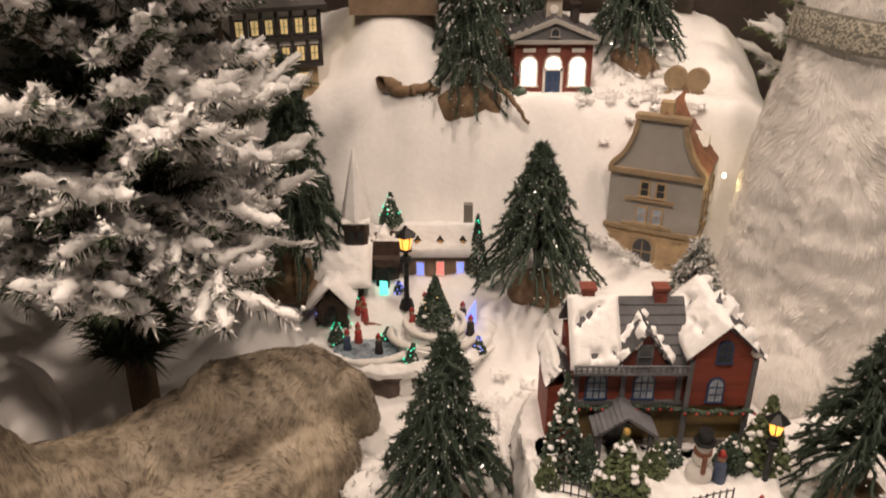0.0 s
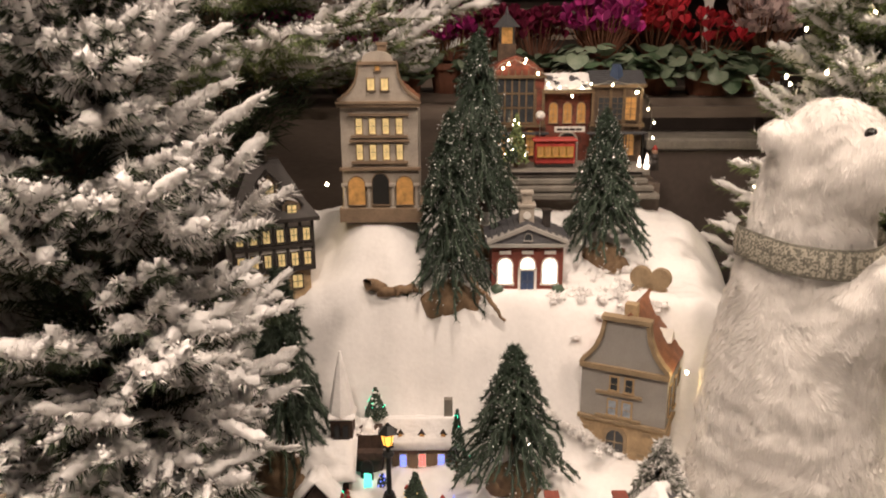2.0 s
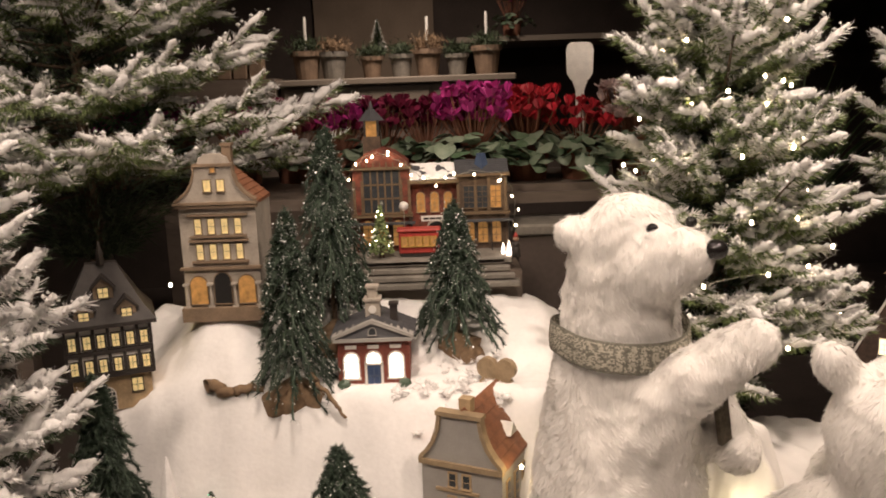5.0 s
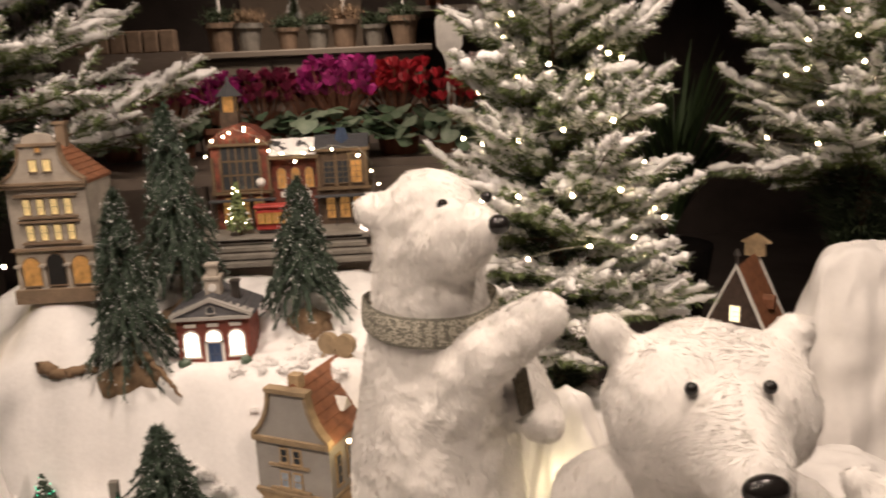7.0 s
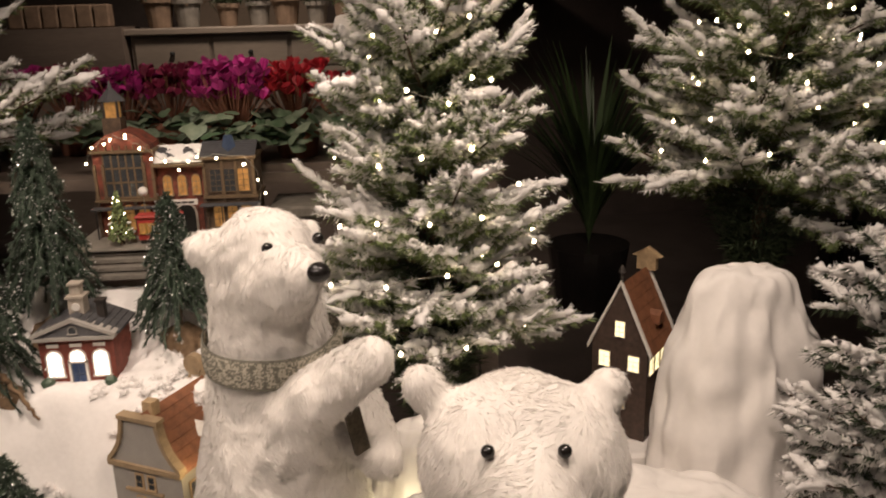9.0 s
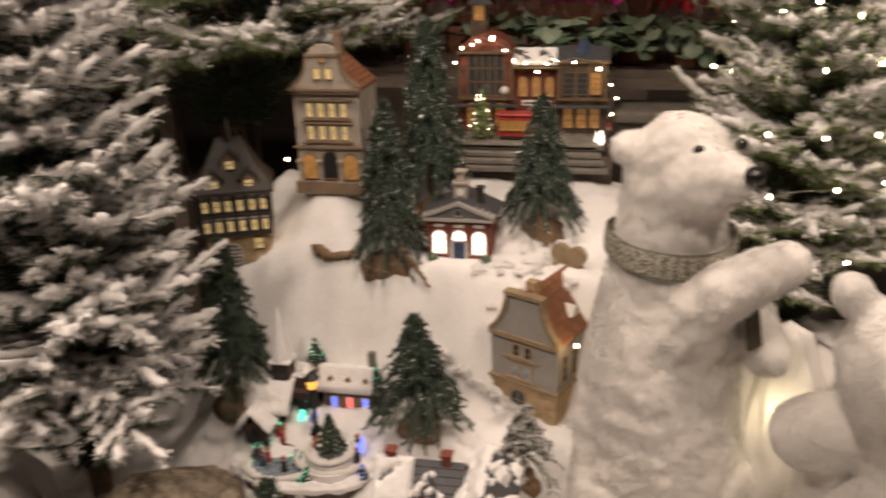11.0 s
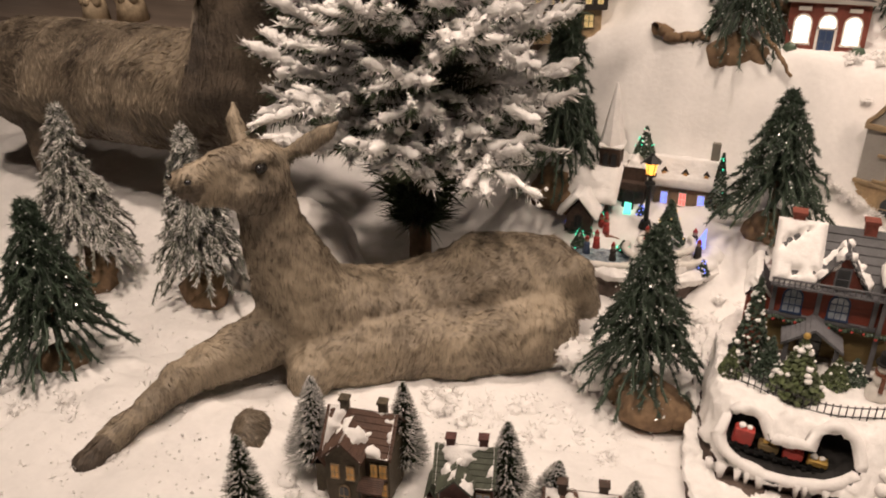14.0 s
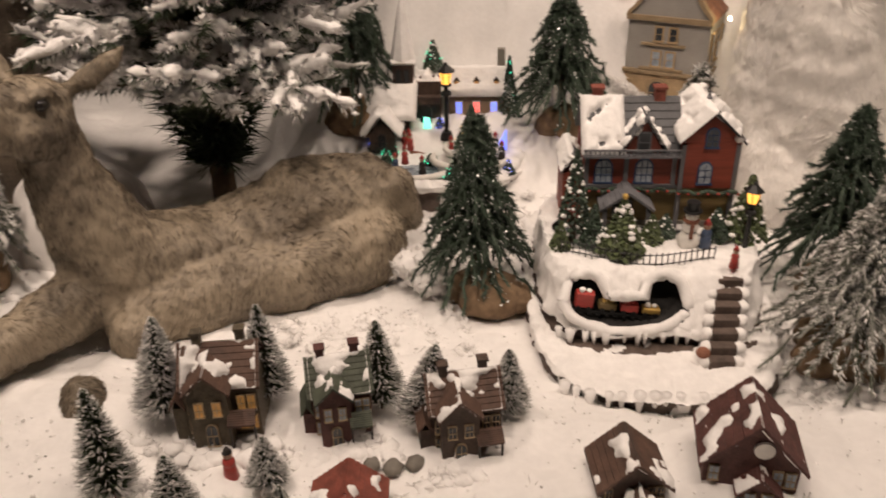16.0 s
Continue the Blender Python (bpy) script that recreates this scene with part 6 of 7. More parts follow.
    cyl(bm, 0.14, 0.03, 0.23, 0.285, 0.026, 0.012, 4)
    part("blue_turret", bm, BLUEPAINT, r)
    w = empty("lantern_tower", pose(-0.185, 0.05, 0.325))
    w.parent = r
    block("tower_base", w, STATIONSTONE, [(-0.026, 0.026, -0.026, 0.026, -0.05, 0.02)])
    block("lantern", w, LIT_LO, [(-0.018, 0.018, -0.018, 0.018, 0.02, 0.066)], "amber lit lantern room")
    block("lantern_post", w, TIMBER, [(sx * 0.019 - 0.003, sx * 0.019 + 0.003, sy * 0.019 - 0.003, sy * 0.019 + 0.003, 0.02, 0.068) for sx in (-1, 1) for sy in (-1, 1)])
    bm = bmesh.new()
    cyl(bm, 0, 0, 0.066, 0.10, 0.040, 0.010, 4)
    cyl(bm, 0, 0, 0.10, 0.125, 0.008, 0.002, 6)
    part("tower_roof", bm, SLATE, w)
    block("sign_board", r, WHITEPAINT, [(-0.045, 0.045, -0.022, -0.016, 0.092, 0.108)])
    block("lettering", r, TIMBER, [(-0.038 + 0.019 * i, -0.022 + 0.019 * i, -0.0235, -0.022, 0.097, 0.103) for i in range(4)])
    # tram
    m = tagged(empty("model_tram", pose(0.378, 1.845, 0.776)), "small red-roofed tram with lit cream windows", "model tram")
    block("body", m, REDPAINT, [(-0.058, 0.058, -0.022, 0.022, 0.008, 0.068)], bevel=0.003)
    for i in range(5):
        window(m, -0.042 + 0.021 * i, -0.022, 0.030, 0.015, 0.026, LIT_LO, GOLD, 1, 1)
    block("roof", m, REDPAINT, [(-0.064, 0.064, -0.027, 0.027, 0.070, 0.080)], bevel=0.004)
    block("underframe", m, TIMBER, [(-0.054, 0.054, -0.018, 0.018, 0.0, 0.008)])
    # lit tree, white ornaments
    bauble_tree("model_tree", (0.268, 1.84, 0.772), 0.155, 0.036, 69, None, "small green tree with warm lights and red baubles", BULB, NEEDLE_LT, 0.4)
    for i, (x, y, z, s) in enumerate([(0.636, 1.80, 0.772, 0.6), (0.622, 1.83, 0.772, 0.45)]):
        bm = bmesh.new()
        ball(bm, 0, 0, 0.014 * s, 0.015 * s, 12)
        ball(bm, 0, 0, 0.036 * s, 0.011 * s, 12)
        cyl(bm, 0, 0, 0.044 * s, 0.075 * s, 0.009 * s, 0.001, 10)
        o = part("lit_ornament", bm, LIT_WH, None, smooth=True)
        o.matrix_basis = pose(x, y, z)
        tagged(o, "white glowing ornament on the stage edge", "ornament")
    bm = bmesh.new()
    ball(bm, 0, 0, 0, 0.014, 14)
    o = part("white_ball", bm, WHITEPAINT, None, smooth=True)
    o.matrix_basis = pose(0.337, 1.862, 0.918)
    tagged(o, "round white ball on a thin stake", "ornament")
    bm = bmesh.new()
    cyl(bm, 0, 0, -0.146, -0.012, 0.0015, 0.0015, 6)
    part("stake", bm, WIRE, o)
    small_figure("standing_figurine", (0.655, 1.79, 0.772), 0.07, TIMBER, "tiny dark painted figurine")
    # garland of warm bulbs along the roofs
    s = tagged(empty("fairy_lights", pose(0.43, 1.92, 0.772)), "warm white fairy lights draped over the station roofs", "fairy lights")
    pts = [(-0.26, -0.01, 0.215), (-0.235, -0.015, 0.262), (-0.20, -0.02, 0.292), (-0.165, -0.022, 0.302), (-0.12, -0.02, 0.285), (-0.085, -0.018, 0.262), (-0.04, -0.012, 0.225), (0.0, -0.015, 0.216), (0.05, -0.016, 0.224), (0.11, -0.02, 0.238), (0.19, -0.02, 0.232), (0.225, -0.02, 0.19), (0.235, -0.03, 0.13), (0.22, -0.06, 0.06)]
    string_lights(s, pts, 18, 70, spread=0.010)


def string_lights(parent, pts, bulbs, seed, r=0.0030, spread=0.003):
    p = np.array(pts, float)
    t = np.linspace(0, len(p) - 1, len(p) * 6)
    c = np.stack([np.interp(t, np.arange(len(p)), p[:, i]) for i in range(3)], 1)
    rng = np.random.default_rng(seed)
    c += rng.normal(0, 0.0015, c.shape)
    v, f = rods(c[None], np.full((1, len(c)), 0.0009), 4)
    arrays("cord", v, f, WIRE, parent)
    bm = bmesh.new()
    ball(bm, 0, 0, 0, r, 8, 1.3)
    first = part("bulb", bm, BULB, parent, smooth=True)
    for i in range(bulbs):
        q = c[int((i + 0.5) * len(c) / bulbs)] + rng.normal(0, spread, 3)
        if i == 0:
            first.matrix_basis = pose(*q)
        else:
            share(first, pose(*q), parent)


station()


def tree_lights(place, z0, z1, r0, r1, turns, bulbs, seed):
    rng = np.random.default_rng(seed)
    s = tagged(empty("fairy_lights", pose(*place)), "warm white fairy lights wound round a flocked fir", "fairy lights")
    n = bulbs
    pts = []
    for i in range(n):
        u = i / (n - 1)
        a = u * turns * 6.283 + seed
        r = (r0 + (r1 - r0) * u) * rng.uniform(0.80, 1.08)
        pts.append((r * math.cos(a), r * math.sin(a), z0 + (z1 - z0) * u + rng.normal(0, 0.02)))
    string_lights(s, pts, n, seed, 0.0042)


tree_lights((1.13, 1.50, 0.10), 0.50, 1.6, 0.33, 0.06, 8, 90, 71)
tree_lights((2.19, 1.93, 0.10), 0.88, 1.6, 0.36, 0.08, 8, 90, 72)


# ---- the brown gabled house with bright windows ----
def far_house():
    r = building("brown_gabled_house", (1.685, 1.70, 0.225), -38, "brown brick gabled house with bright windows, white trim")
    w, d = 0.085, 0.20
    block("body", r, MINI_BROWN, [(-w, w, 0.0, d, -0.1, 0.21)])
    bm = bmesh.new()
    poly(bm, [(-w, 0.21), (w, 0.21), (0.0, 0.40)], 0.0, 0.012)
    poly(bm, [(-w, 0.21), (w, 0.21), (0.0, 0.40)], d - 0.012, d)
    part("gable", bm, MINI_BROWN, r)
    gable_roof("roof", r, TILE, -w - 0.012, w + 0.012, 0.004, d - 0.004, 0.195, 0.205, 0.006)
    bm = bmesh.new()
    for y in (-0.008, d):
        for s in (-1, 1):
            pts = [(s * (w + 0.012), 0.192), (s * (w + 0.014), 0.206), (0, 0.418), (0, 0.402)]
            poly(bm, pts if s < 0 else pts[::-1], y, y + 0.010)
    part("barge_board", bm, WHITEPAINT, r)
    for x in (-0.045, 0.045):
        window(r, x, 0.0, 0.145, 0.030, 0.044, LIT_FAR, WHITEPAINT, 2, 3)
    window(r, 0.0, 0.0, 0.245, 0.026, 0.044, LIT_FAR, WHITEPAINT, 2, 3)
    window(r, 0.0, 0.0, 0.02, 0.04, 0.08, LIT, WHITEPAINT, 2, 3)
    for i in range(4):
        window(r, w, 0.03 + 0.046 * i, 0.135, 0.026, 0.050, LIT_FAR, WHITEPAINT, 2, 3, rot=90)
    bm = bmesh.new()
    poly(bm, [(-0.018, 0.0), (0.018, 0.0), (0.018, 0.028), (0.0, 0.04), (-0.018, 0.028)], -0.03, 0.03)
    o = part("dormer", bm, TILE, r)
    o.matrix_basis = pose(0.055, 0.11, 0.265, 0, 0, 90)
    bm = bmesh.new()
    poly(bm, mirror([(0.030, 0.395), (0.030, 0.435), (0.045, 0.437), (0.0, 0.465)]), d - 0.01, d + 0.012)
    part("gable_top", bm, SANDWALL, r)
    bm = bmesh.new()
    cyl(bm, 0, 0.0, 0.40, 0.44, 0.006, 0.006, 8)
    cyl(bm, 0, 0.0, 0.44, 0.46, 0.012, 0.004, 8)
    part("chimney_pot", bm, TIMBER, r)


far_house()


# ---- the miniature village in front ----
def mini_house(place, w, d, h, rot, wall, roof, label, seed, lit=GLASS_DK, tower=0.0, clock=False, porch=True):
    rng = np.random.default_rng(seed)
    r = tagged(empty("miniature_house", pose(*place, 0, 0, rot)), label, "miniature house", "miniature houses")
    hw = w / 2
    e = h * 0.55
    block("body", r, wall, [(-hw, hw, 0, d, -0.02, e)], bevel=0.001)
    if porch:
        gable_roof("roof", r, roof, -hw - 0.005, hw + 0.005, -0.004, d + 0.004, e - 0.002, h * 0.36, 0.004, "x")
    else:
        bm = bmesh.new()
        poly(bm, [(-hw, e - 0.002), (hw, e - 0.002), (0.0, e + h * 0.50)], 0.0, d)
        part("gable_wall", bm, wall, r)
        gable_roof("roof", r, roof, -hw - 0.008, hw + 0.008, -0.012, d + 0.004, e - 0.010, h * 0.54, 0.005)
        for k, sx in enumerate((-1, 1)):
            snow_sheet(r, (sx * (hw + 0.008), -0.012, e - 0.004), (0, d + 0.014, 0), (-sx * (hw + 0.008), 0, h * 0.54), 0.008, 0.36 - 0.1 * k, seed + 11 + k, n=18)
    # front gable bay
    bw = w * (0.26 if porch else 0.20)
    bx = -hw * 0.25 if porch else hw * 0.15
    top = h * (0.62 if porch else 0.30)
    bm = bmesh.new()
    poly(bm, [(bx - bw, -0.02), (bx + bw, -0.02), (bx + bw, top), (bx, top + bw * 1.15), (bx - bw, top)], -0.022, d * 0.6)
    part("gable_bay", bm, wall, r)
    gable_roof("bay_roof", r, roof, bx - bw - 0.006, bx + bw + 0.006, -0.030, d * 0.62, top - 0.004, bw * 1.25, 0.004)
    for i in (-1, 1):
        window(r, bx + i * bw * 0.45, -0.022, (h * 0.36 if porch else h * 0.16), w * 0.10, h * 0.15, lit, TRIM, 2, 2, edge=0.0015)
    window(r, bx, -0.022, 0.0, w * 0.14, h * 0.24, GLASS_DK, TRIM, 2, 2, True, edge=0.0015, name="door")
    for x in (-hw * 0.78, hw * 0.55, hw * 0.82):
        window(r, x, 0.0, h * 0.30, w * 0.09, h * 0.16, lit, TRIM, 2, 2, edge=0.0015)
        window(r, x, 0.0, h * 0.06, w * 0.09, h * 0.15, lit, TRIM, 2, 2, edge=0.0015)
    if clock:
        bm = bmesh.new()
        bmesh.ops.create_cone(bm, cap_ends=True, segments=18, radius1=0.013, radius2=0.013, depth=0.004, matrix=pose(0.01, -0.003, h * 0.72, 90))
        part("clock_face", bm, WHITEPAINT, r, "round pale clock face")
    if porch:
        gable_roof("porch_roof", r, roof, hw * 0.2, hw * 0.95, -0.034, 0.0, h * 0.25, h * 0.10, 0.003, "x")
        for x in (hw * 0.25, hw * 0.9):
            block("porch_post", r, TIMBER, [(x - 0.0015, x + 0.0015, -0.030, -0.027, -0.01, h * 0.26)])
        block("annex", r, wall, [(-hw - w * 0.16, -hw, 0.0, d * 0.6, -0.02, h * 0.34)])
        gable_roof("annex_roof", r, roof, -hw - w * 0.20, -hw + 0.002, -0.006, d * 0.64, h * 0.33, h * 0.14, 0.003)
    for k, (x, y) in enumerate([(-hw * 0.55, d * 0.5), (hw * 0.6, d * 0.55)] if porch else []):
        block("chimney", r, wall, [(x - 0.006, x + 0.006, y - 0.006, y + 0.006, h * 0.7, h * 1.02), (x - 0.008, x + 0.008, y - 0.008, y + 0.008, h * 1.02, h * 1.05)])
    half = h * 0.36
    if porch:
        snow_sheet(r, (-hw, -0.006, e + 0.003), (w, 0, 0), (0, d / 2 + 0.004, half), 0.008, 0.42, seed, n=20)
    snow_sheet(r, (bx + bw + 0.006, d * 0.6, top + 0.002), (0, -d * 0.6 - 0.03, 0), (-bw - 0.006, 0, bw * 1.25), 0.006, 0.40, seed + 3, n=16)
    snow_sheet(r, (bx - bw - 0.006, d * 0.6, top + 0.002), (0, -d * 0.6 - 0.03, 0), (bw + 0.006, 0, bw * 1.25), 0.006, 0.45, seed + 5, n=16)
    bm = bmesh.new()
    lumps(bm, [(rng.uniform(-hw * 1.5, hw * 1.5), rng.uniform(-0.06, -0.02), -0.004, rng.uniform(0.005, 0.017)) for _ in range(34)], rng, 0.6)
    part("drift", bm, SNOWCLUMP, r, smooth=True)
    return r


mini_house((-0.335, 0.115, 0.088), 0.105, 0.085, 0.145, 8, MINI_OLIVE, MINI_ROOF, "olive brown miniature house with a rust snowy roof", 81, LIT_LO)
mini_house((-0.165, 0.130, 0.080), 0.085, 0.075, 0.125, 14, MINI_MAROON, MINI_GREEN, "maroon miniature house with a green-grey snowy roof", 82, GLASS_BL)
mini_house((0.015, 0.105, 0.078), 0.100, 0.075, 0.120, 12, MINI_BROWN, MINI_ROOF, "dark brown miniature cottage with a rust gable", 83)
mini_house((0.388, 0.035, 0.055), 0.120, 0.09, 0.135, -8, MINI_MAROON, MINI_MAROON, "dark red miniature clock house dusted with snow", 84, GLASS_BL, clock=True, porch=False)
mini_house((0.235, 0.015, 0.060), 0.085, 0.07, 0.085, 6, MINI_BROWN, MINI_ROOF, "small brown miniature cottage with snow on the roof", 85, porch=False)
mini_house((-0.130, -0.055, 0.070), 0.085, 0.06, 0.075, 4, REDBRICK, REDBRICK, "small red-roofed miniature cottage with snow", 86, porch=False)
for x, y, h, rad, sn, k, lean in ((-0.250, 0.020, 0.090, 0.030, 0.5, 98, 0), (0.075, 0.185, 0.120, 0.036, 0.6, 99, 0), (-0.295, 0.206, 0.180, 0.044, 0.45, 91, 0), (-0.119, 0.195, 0.160, 0.044, 0.35, 92, 0), (-0.055, 0.150, 0.150, 0.046, 0.65, 93, 10), (-0.442, 0.155, 0.185, 0.048, 0.8, 94, 4), (-0.455, -0.005, 0.185, 0.046, 0.30, 95, 0), (-0.352, -0.045, 0.115, 0.036, 0.35, 96, 0), (-0.215, -0.045, 0.07, 0.018, 0.3, 97, 0)):
    brush_tree((x, y, gz(x, y) - 0.005), h, rad, k, "green bottle-brush tree with white snowy tips", sn, lean)
tagged(small_figure("red_coated_figurine", (-0.306, 0.035, gz(-0.306, 0.035)), 0.055, REDPAINT, "tiny painted figurine in a dark red coat", None, TIMBER), category="figurine")
tagged(small_figure("santa_figurine", (-0.415, -0.05, gz(-0.415, -0.05)), 0.045, REDPAINT, "tiny painted figurine in red and white", None, WHITEPAINT), category="figurine")
bm = bmesh.new()
lumps(bm, [(0, 0, 0, 0.014), (0.03, 0.01, -0.002, 0.014), (-0.03, 0.004, 0, 0.012)], np.random.default_rng(3), 0.8)
tagged(part("stone_wall", bm, STONE, None, smooth=True), "low grey stone wall dusted with snow", "stone wall").matrix_basis = pose(-0.085, 0.055, 0.085)


# ---- loose cotton snow ----
def fluff(places, seed, label, fibres=2600):
    """Tufts of cotton-wool snow with loose fibres."""
    rng = np.random.default_rng(seed)
    bm = bmesh.new()
    lumps(bm, [(x, y, z - 0.5 * r, r) for x, y, z, r in places], rng, 0.55)
    bmesh.ops.triangulate(bm, faces=bm.faces)
    bm.verts.ensure_lookup_table()
    v = np.array([w.co[:] for w in bm.verts])
    f = np.array([[w.index for w in g.verts] for g in bm.faces])
    bm.free()
    i = rng.integers(0, len(v), fibres)
    c = np.array([p[:3] for p in places])
    near = c[np.argmin(np.linalg.norm(v[i][:, None] - c[None], axis=2), axis=1)]
    d = unit(v[i] - near + rng.normal(0, 0.02, (fibres, 3)))
    v, f = merged([(v, f), blades(v[i], d, rng.uniform(0.006, 0.018, fibres), 0.003, rng)])
    return tagged(arrays("snow_tuft", v, f, SNOWCLUMP, None, smooth=True), label, "snow", kind="stuff")


rg = np.random.default_rng(17)
fluff([(-0.105, 0.66, 0.09, 0.055), (-0.075, 0.61, 0.075, 0.045), (-0.11, 0.63, 0.10, 0.04)], 101, "white fluffy ball of cotton snow beside the doe", 3000)
fluff([(x, y, gz(x, y) + 0.005, rg.uniform(0.006, 0.016)) for x, y in [(rg.uniform(0.32, 0.62), rg.uniform(1.30, 1.55)) for _ in range(70)]], 102, "loose white snow crumbs on the slope", 7000)
fluff([(x, 1.32 - 0.25 * x + rg.normal(0, 0.02), gz(x, 1.32 - 0.25 * x) + 0.002, rg.uniform(0.005, 0.015)) for x in np.linspace(0.22, 0.62, 60).tolist()], 103, "ragged white snow edge along the slope", 7000)
fluff([(x, y, gz(x, y) + 0.004, rg.uniform(0.010, 0.022)) for x, y in [(rg.uniform(-0.36, 0.02), rg.uniform(0.38, 0.52)) for _ in range(40)]], 104, "loose white snow crumbs in front of the doe", 5000)
fluff([(x, y, gz(x, y) + 0.004, rg.uniform(0.012, 0.028)) for x, y in [(rg.uniform(-1.25, -0.75), rg.uniform(-0.05, 0.30)) for _ in range(40)]], 105, "loose white snow crumbs round the small trees", 5000)
fluff([(x, y, gz(x, y) + 0.004, rg.uniform(0.012, 0.030)) for x, y in [(rg.uniform(0.10, 0.22), rg.uniform(0.85, 0.98)) for _ in range(16)]], 106, "white snow tuft beside the mansion", 4000)
fluff([(x, y, gz(x, y) + 0.004, rg.uniform(0.008, 0.018)) for x, y in [(rg.uniform(-0.50, 0.10), rg.uniform(-0.10, 0.16)) for _ in range(70)]], 107, "loose white snow crumbs among miniature houses", 5000)
fluff([(x, y, gz(x, y) + 0.004, rg.uniform(0.012, 0.026)) for x, y in [(rg.uniform(0.55, 0.72), rg.uniform(0.25, 0.75)) for _ in range(30)]], 108, "loose white snow crumbs beside the mansion", 5000)


def grains(x0, x1, y0, y1, n, seed, label):
    """Fine crumbs of artificial snow strewn over the ground."""
    rng = np.random.default_rng(seed)
    x, y = rng.uniform(x0, x1, n), rng.uniform(y0, y1, n)
    c = np.stack([x, y, hill(x, y) + 0.002], 1)
    r = rng.uniform(0.0010, 0.0030, (n, 1, 1)) * np.where(rng.uniform(size=(n, 1, 1)) < 0.08, 1.7, 1.0)
    o = np.array([[1, 0, 0], [-1, 0, 0], [0, 1, 0], [0, -1, 0], [0, 0, 0.8], [0, 0, -0.8]], float)
    v = c[:, None] + (o[None] * rng.uniform(0.6, 1.3, (n, 6, 1)) + rng.normal(0, 0.15, (n, 6, 3))) * r
    t = np.array([[0, 2, 4], [2, 1, 4], [1, 3, 4], [3, 0, 4], [2, 0, 5], [1, 2, 5], [3, 1, 5], [0, 3, 5]])
    f = (np.arange(n)[:, None, None] * 6 + t[None]).reshape(-1, 3)
    return tagged(arrays("snow_grain", v.reshape(-1, 3), f, SNOWCLUMP, None, smooth=True), label, "snow", kind="stuff")


grains(-1.4, 0.85, -0.15, 0.75, 5000, 201, "fine white snow crumbs strewn over the ground")


# ---- white cloth drapes under the lit firs ----
def drape(name, place, rx, ry, h, seed, label, folds=9, material=CLOTH):
    na, nr = 140, 40
    a = np.linspace(0, 2 * np.pi, na, endpoint=False)
    t = np.linspace(0.03, 1, nr)
    A, T = np.meshgrid(a, t)
    prof = 0.50 * T ** 0.35 + 0.50 * T ** 1.2
    fold = 1 + 0.060 * np.sin(A * folds * 0.6 + 3 * np.sin(A * 2 + seed)) * T + 0.02 * np.sin(A * folds * 1.7 + seed) * T
    x, y = rx * prof * fold * np.cos(A), ry * prof * fold * np.sin(A)
    z = h * (1 - T ** 2.6)
    p = np.stack([x, y, z], -1).reshape(-1, 3)
    p += np.array([noise.noise_vector((q[0] * 9 + seed, q[1] * 9, q[2] * 7))[:] for q in p.tolist()]) * 0.022
    p += np.array([noise.noise_vector((q[0] * 26 + seed, q[1] * 26, q[2] * 9))[:] for q in p.tolist()]) * 0.012
    p = np.concatenate([p, [[0, 0, h * 1.01]]])
    i, j = np.meshgrid(np.arange(nr - 1), np.arange(na), indexing="ij")
    q0, q1 = i * na + j, i * na + (j + 1) % na
    f = np.concatenate([np.stack([q0, q1, q1 + na], -1).reshape(-1, 3), np.stack([q0, q1 + na, q0 + na], -1).reshape(-1, 3)])
    f = np.concatenate([f, np.stack([np.full(na, len(p) - 1), (np.arange(na) + 1) % na, np.arange(na)], 1)])
    ob = arrays(name, p, f, material, None, smooth=True)
    ob.matrix_basis = pose(*place)
    return tagged(ob, label, "cloth")


drape("snow_cloth", (1.94, 1.48, 0.04), 0.27, 0.16, 0.70, 3, "draped white gauze cloth heaped like a snowdrift")
drape("snow_cloth", (1.25, 1.40, 0.03), 0.42, 0.26, 0.36, 5, "white cloth draped over the foot of a fir", 13)
drape("snow_cloth", (1.62, 1.12, 0.03), 0.40, 0.30, 0.30, 8, "low heap of white cloth behind the bears", 11)
drape("snow_cloth", (0.72, 1.50, 0.06), 0.10, 0.26, 0.42, 11, "white cloth hanging down the side of the slope", 8)
drape("snow_cloth", (1.07, 1.18, 0.03), 0.14, 0.11, 0.48, 19, "white cloth heaped between the bears", 9)
drape("snow_cloth", (-0.86, 0.80, 0.02), 0.19, 0.16, 0.19, 14, "grey-white cloth rolled round the foot of the fir", 7)
bm = bmesh.new()
box(bm, 1.35, 2.0, 1.58, 1.95, 0.03, 0.150, 0.01)
tagged(part("house_plinth", bm, CLOTH, None), "white covered block under the brown house", "plinth")


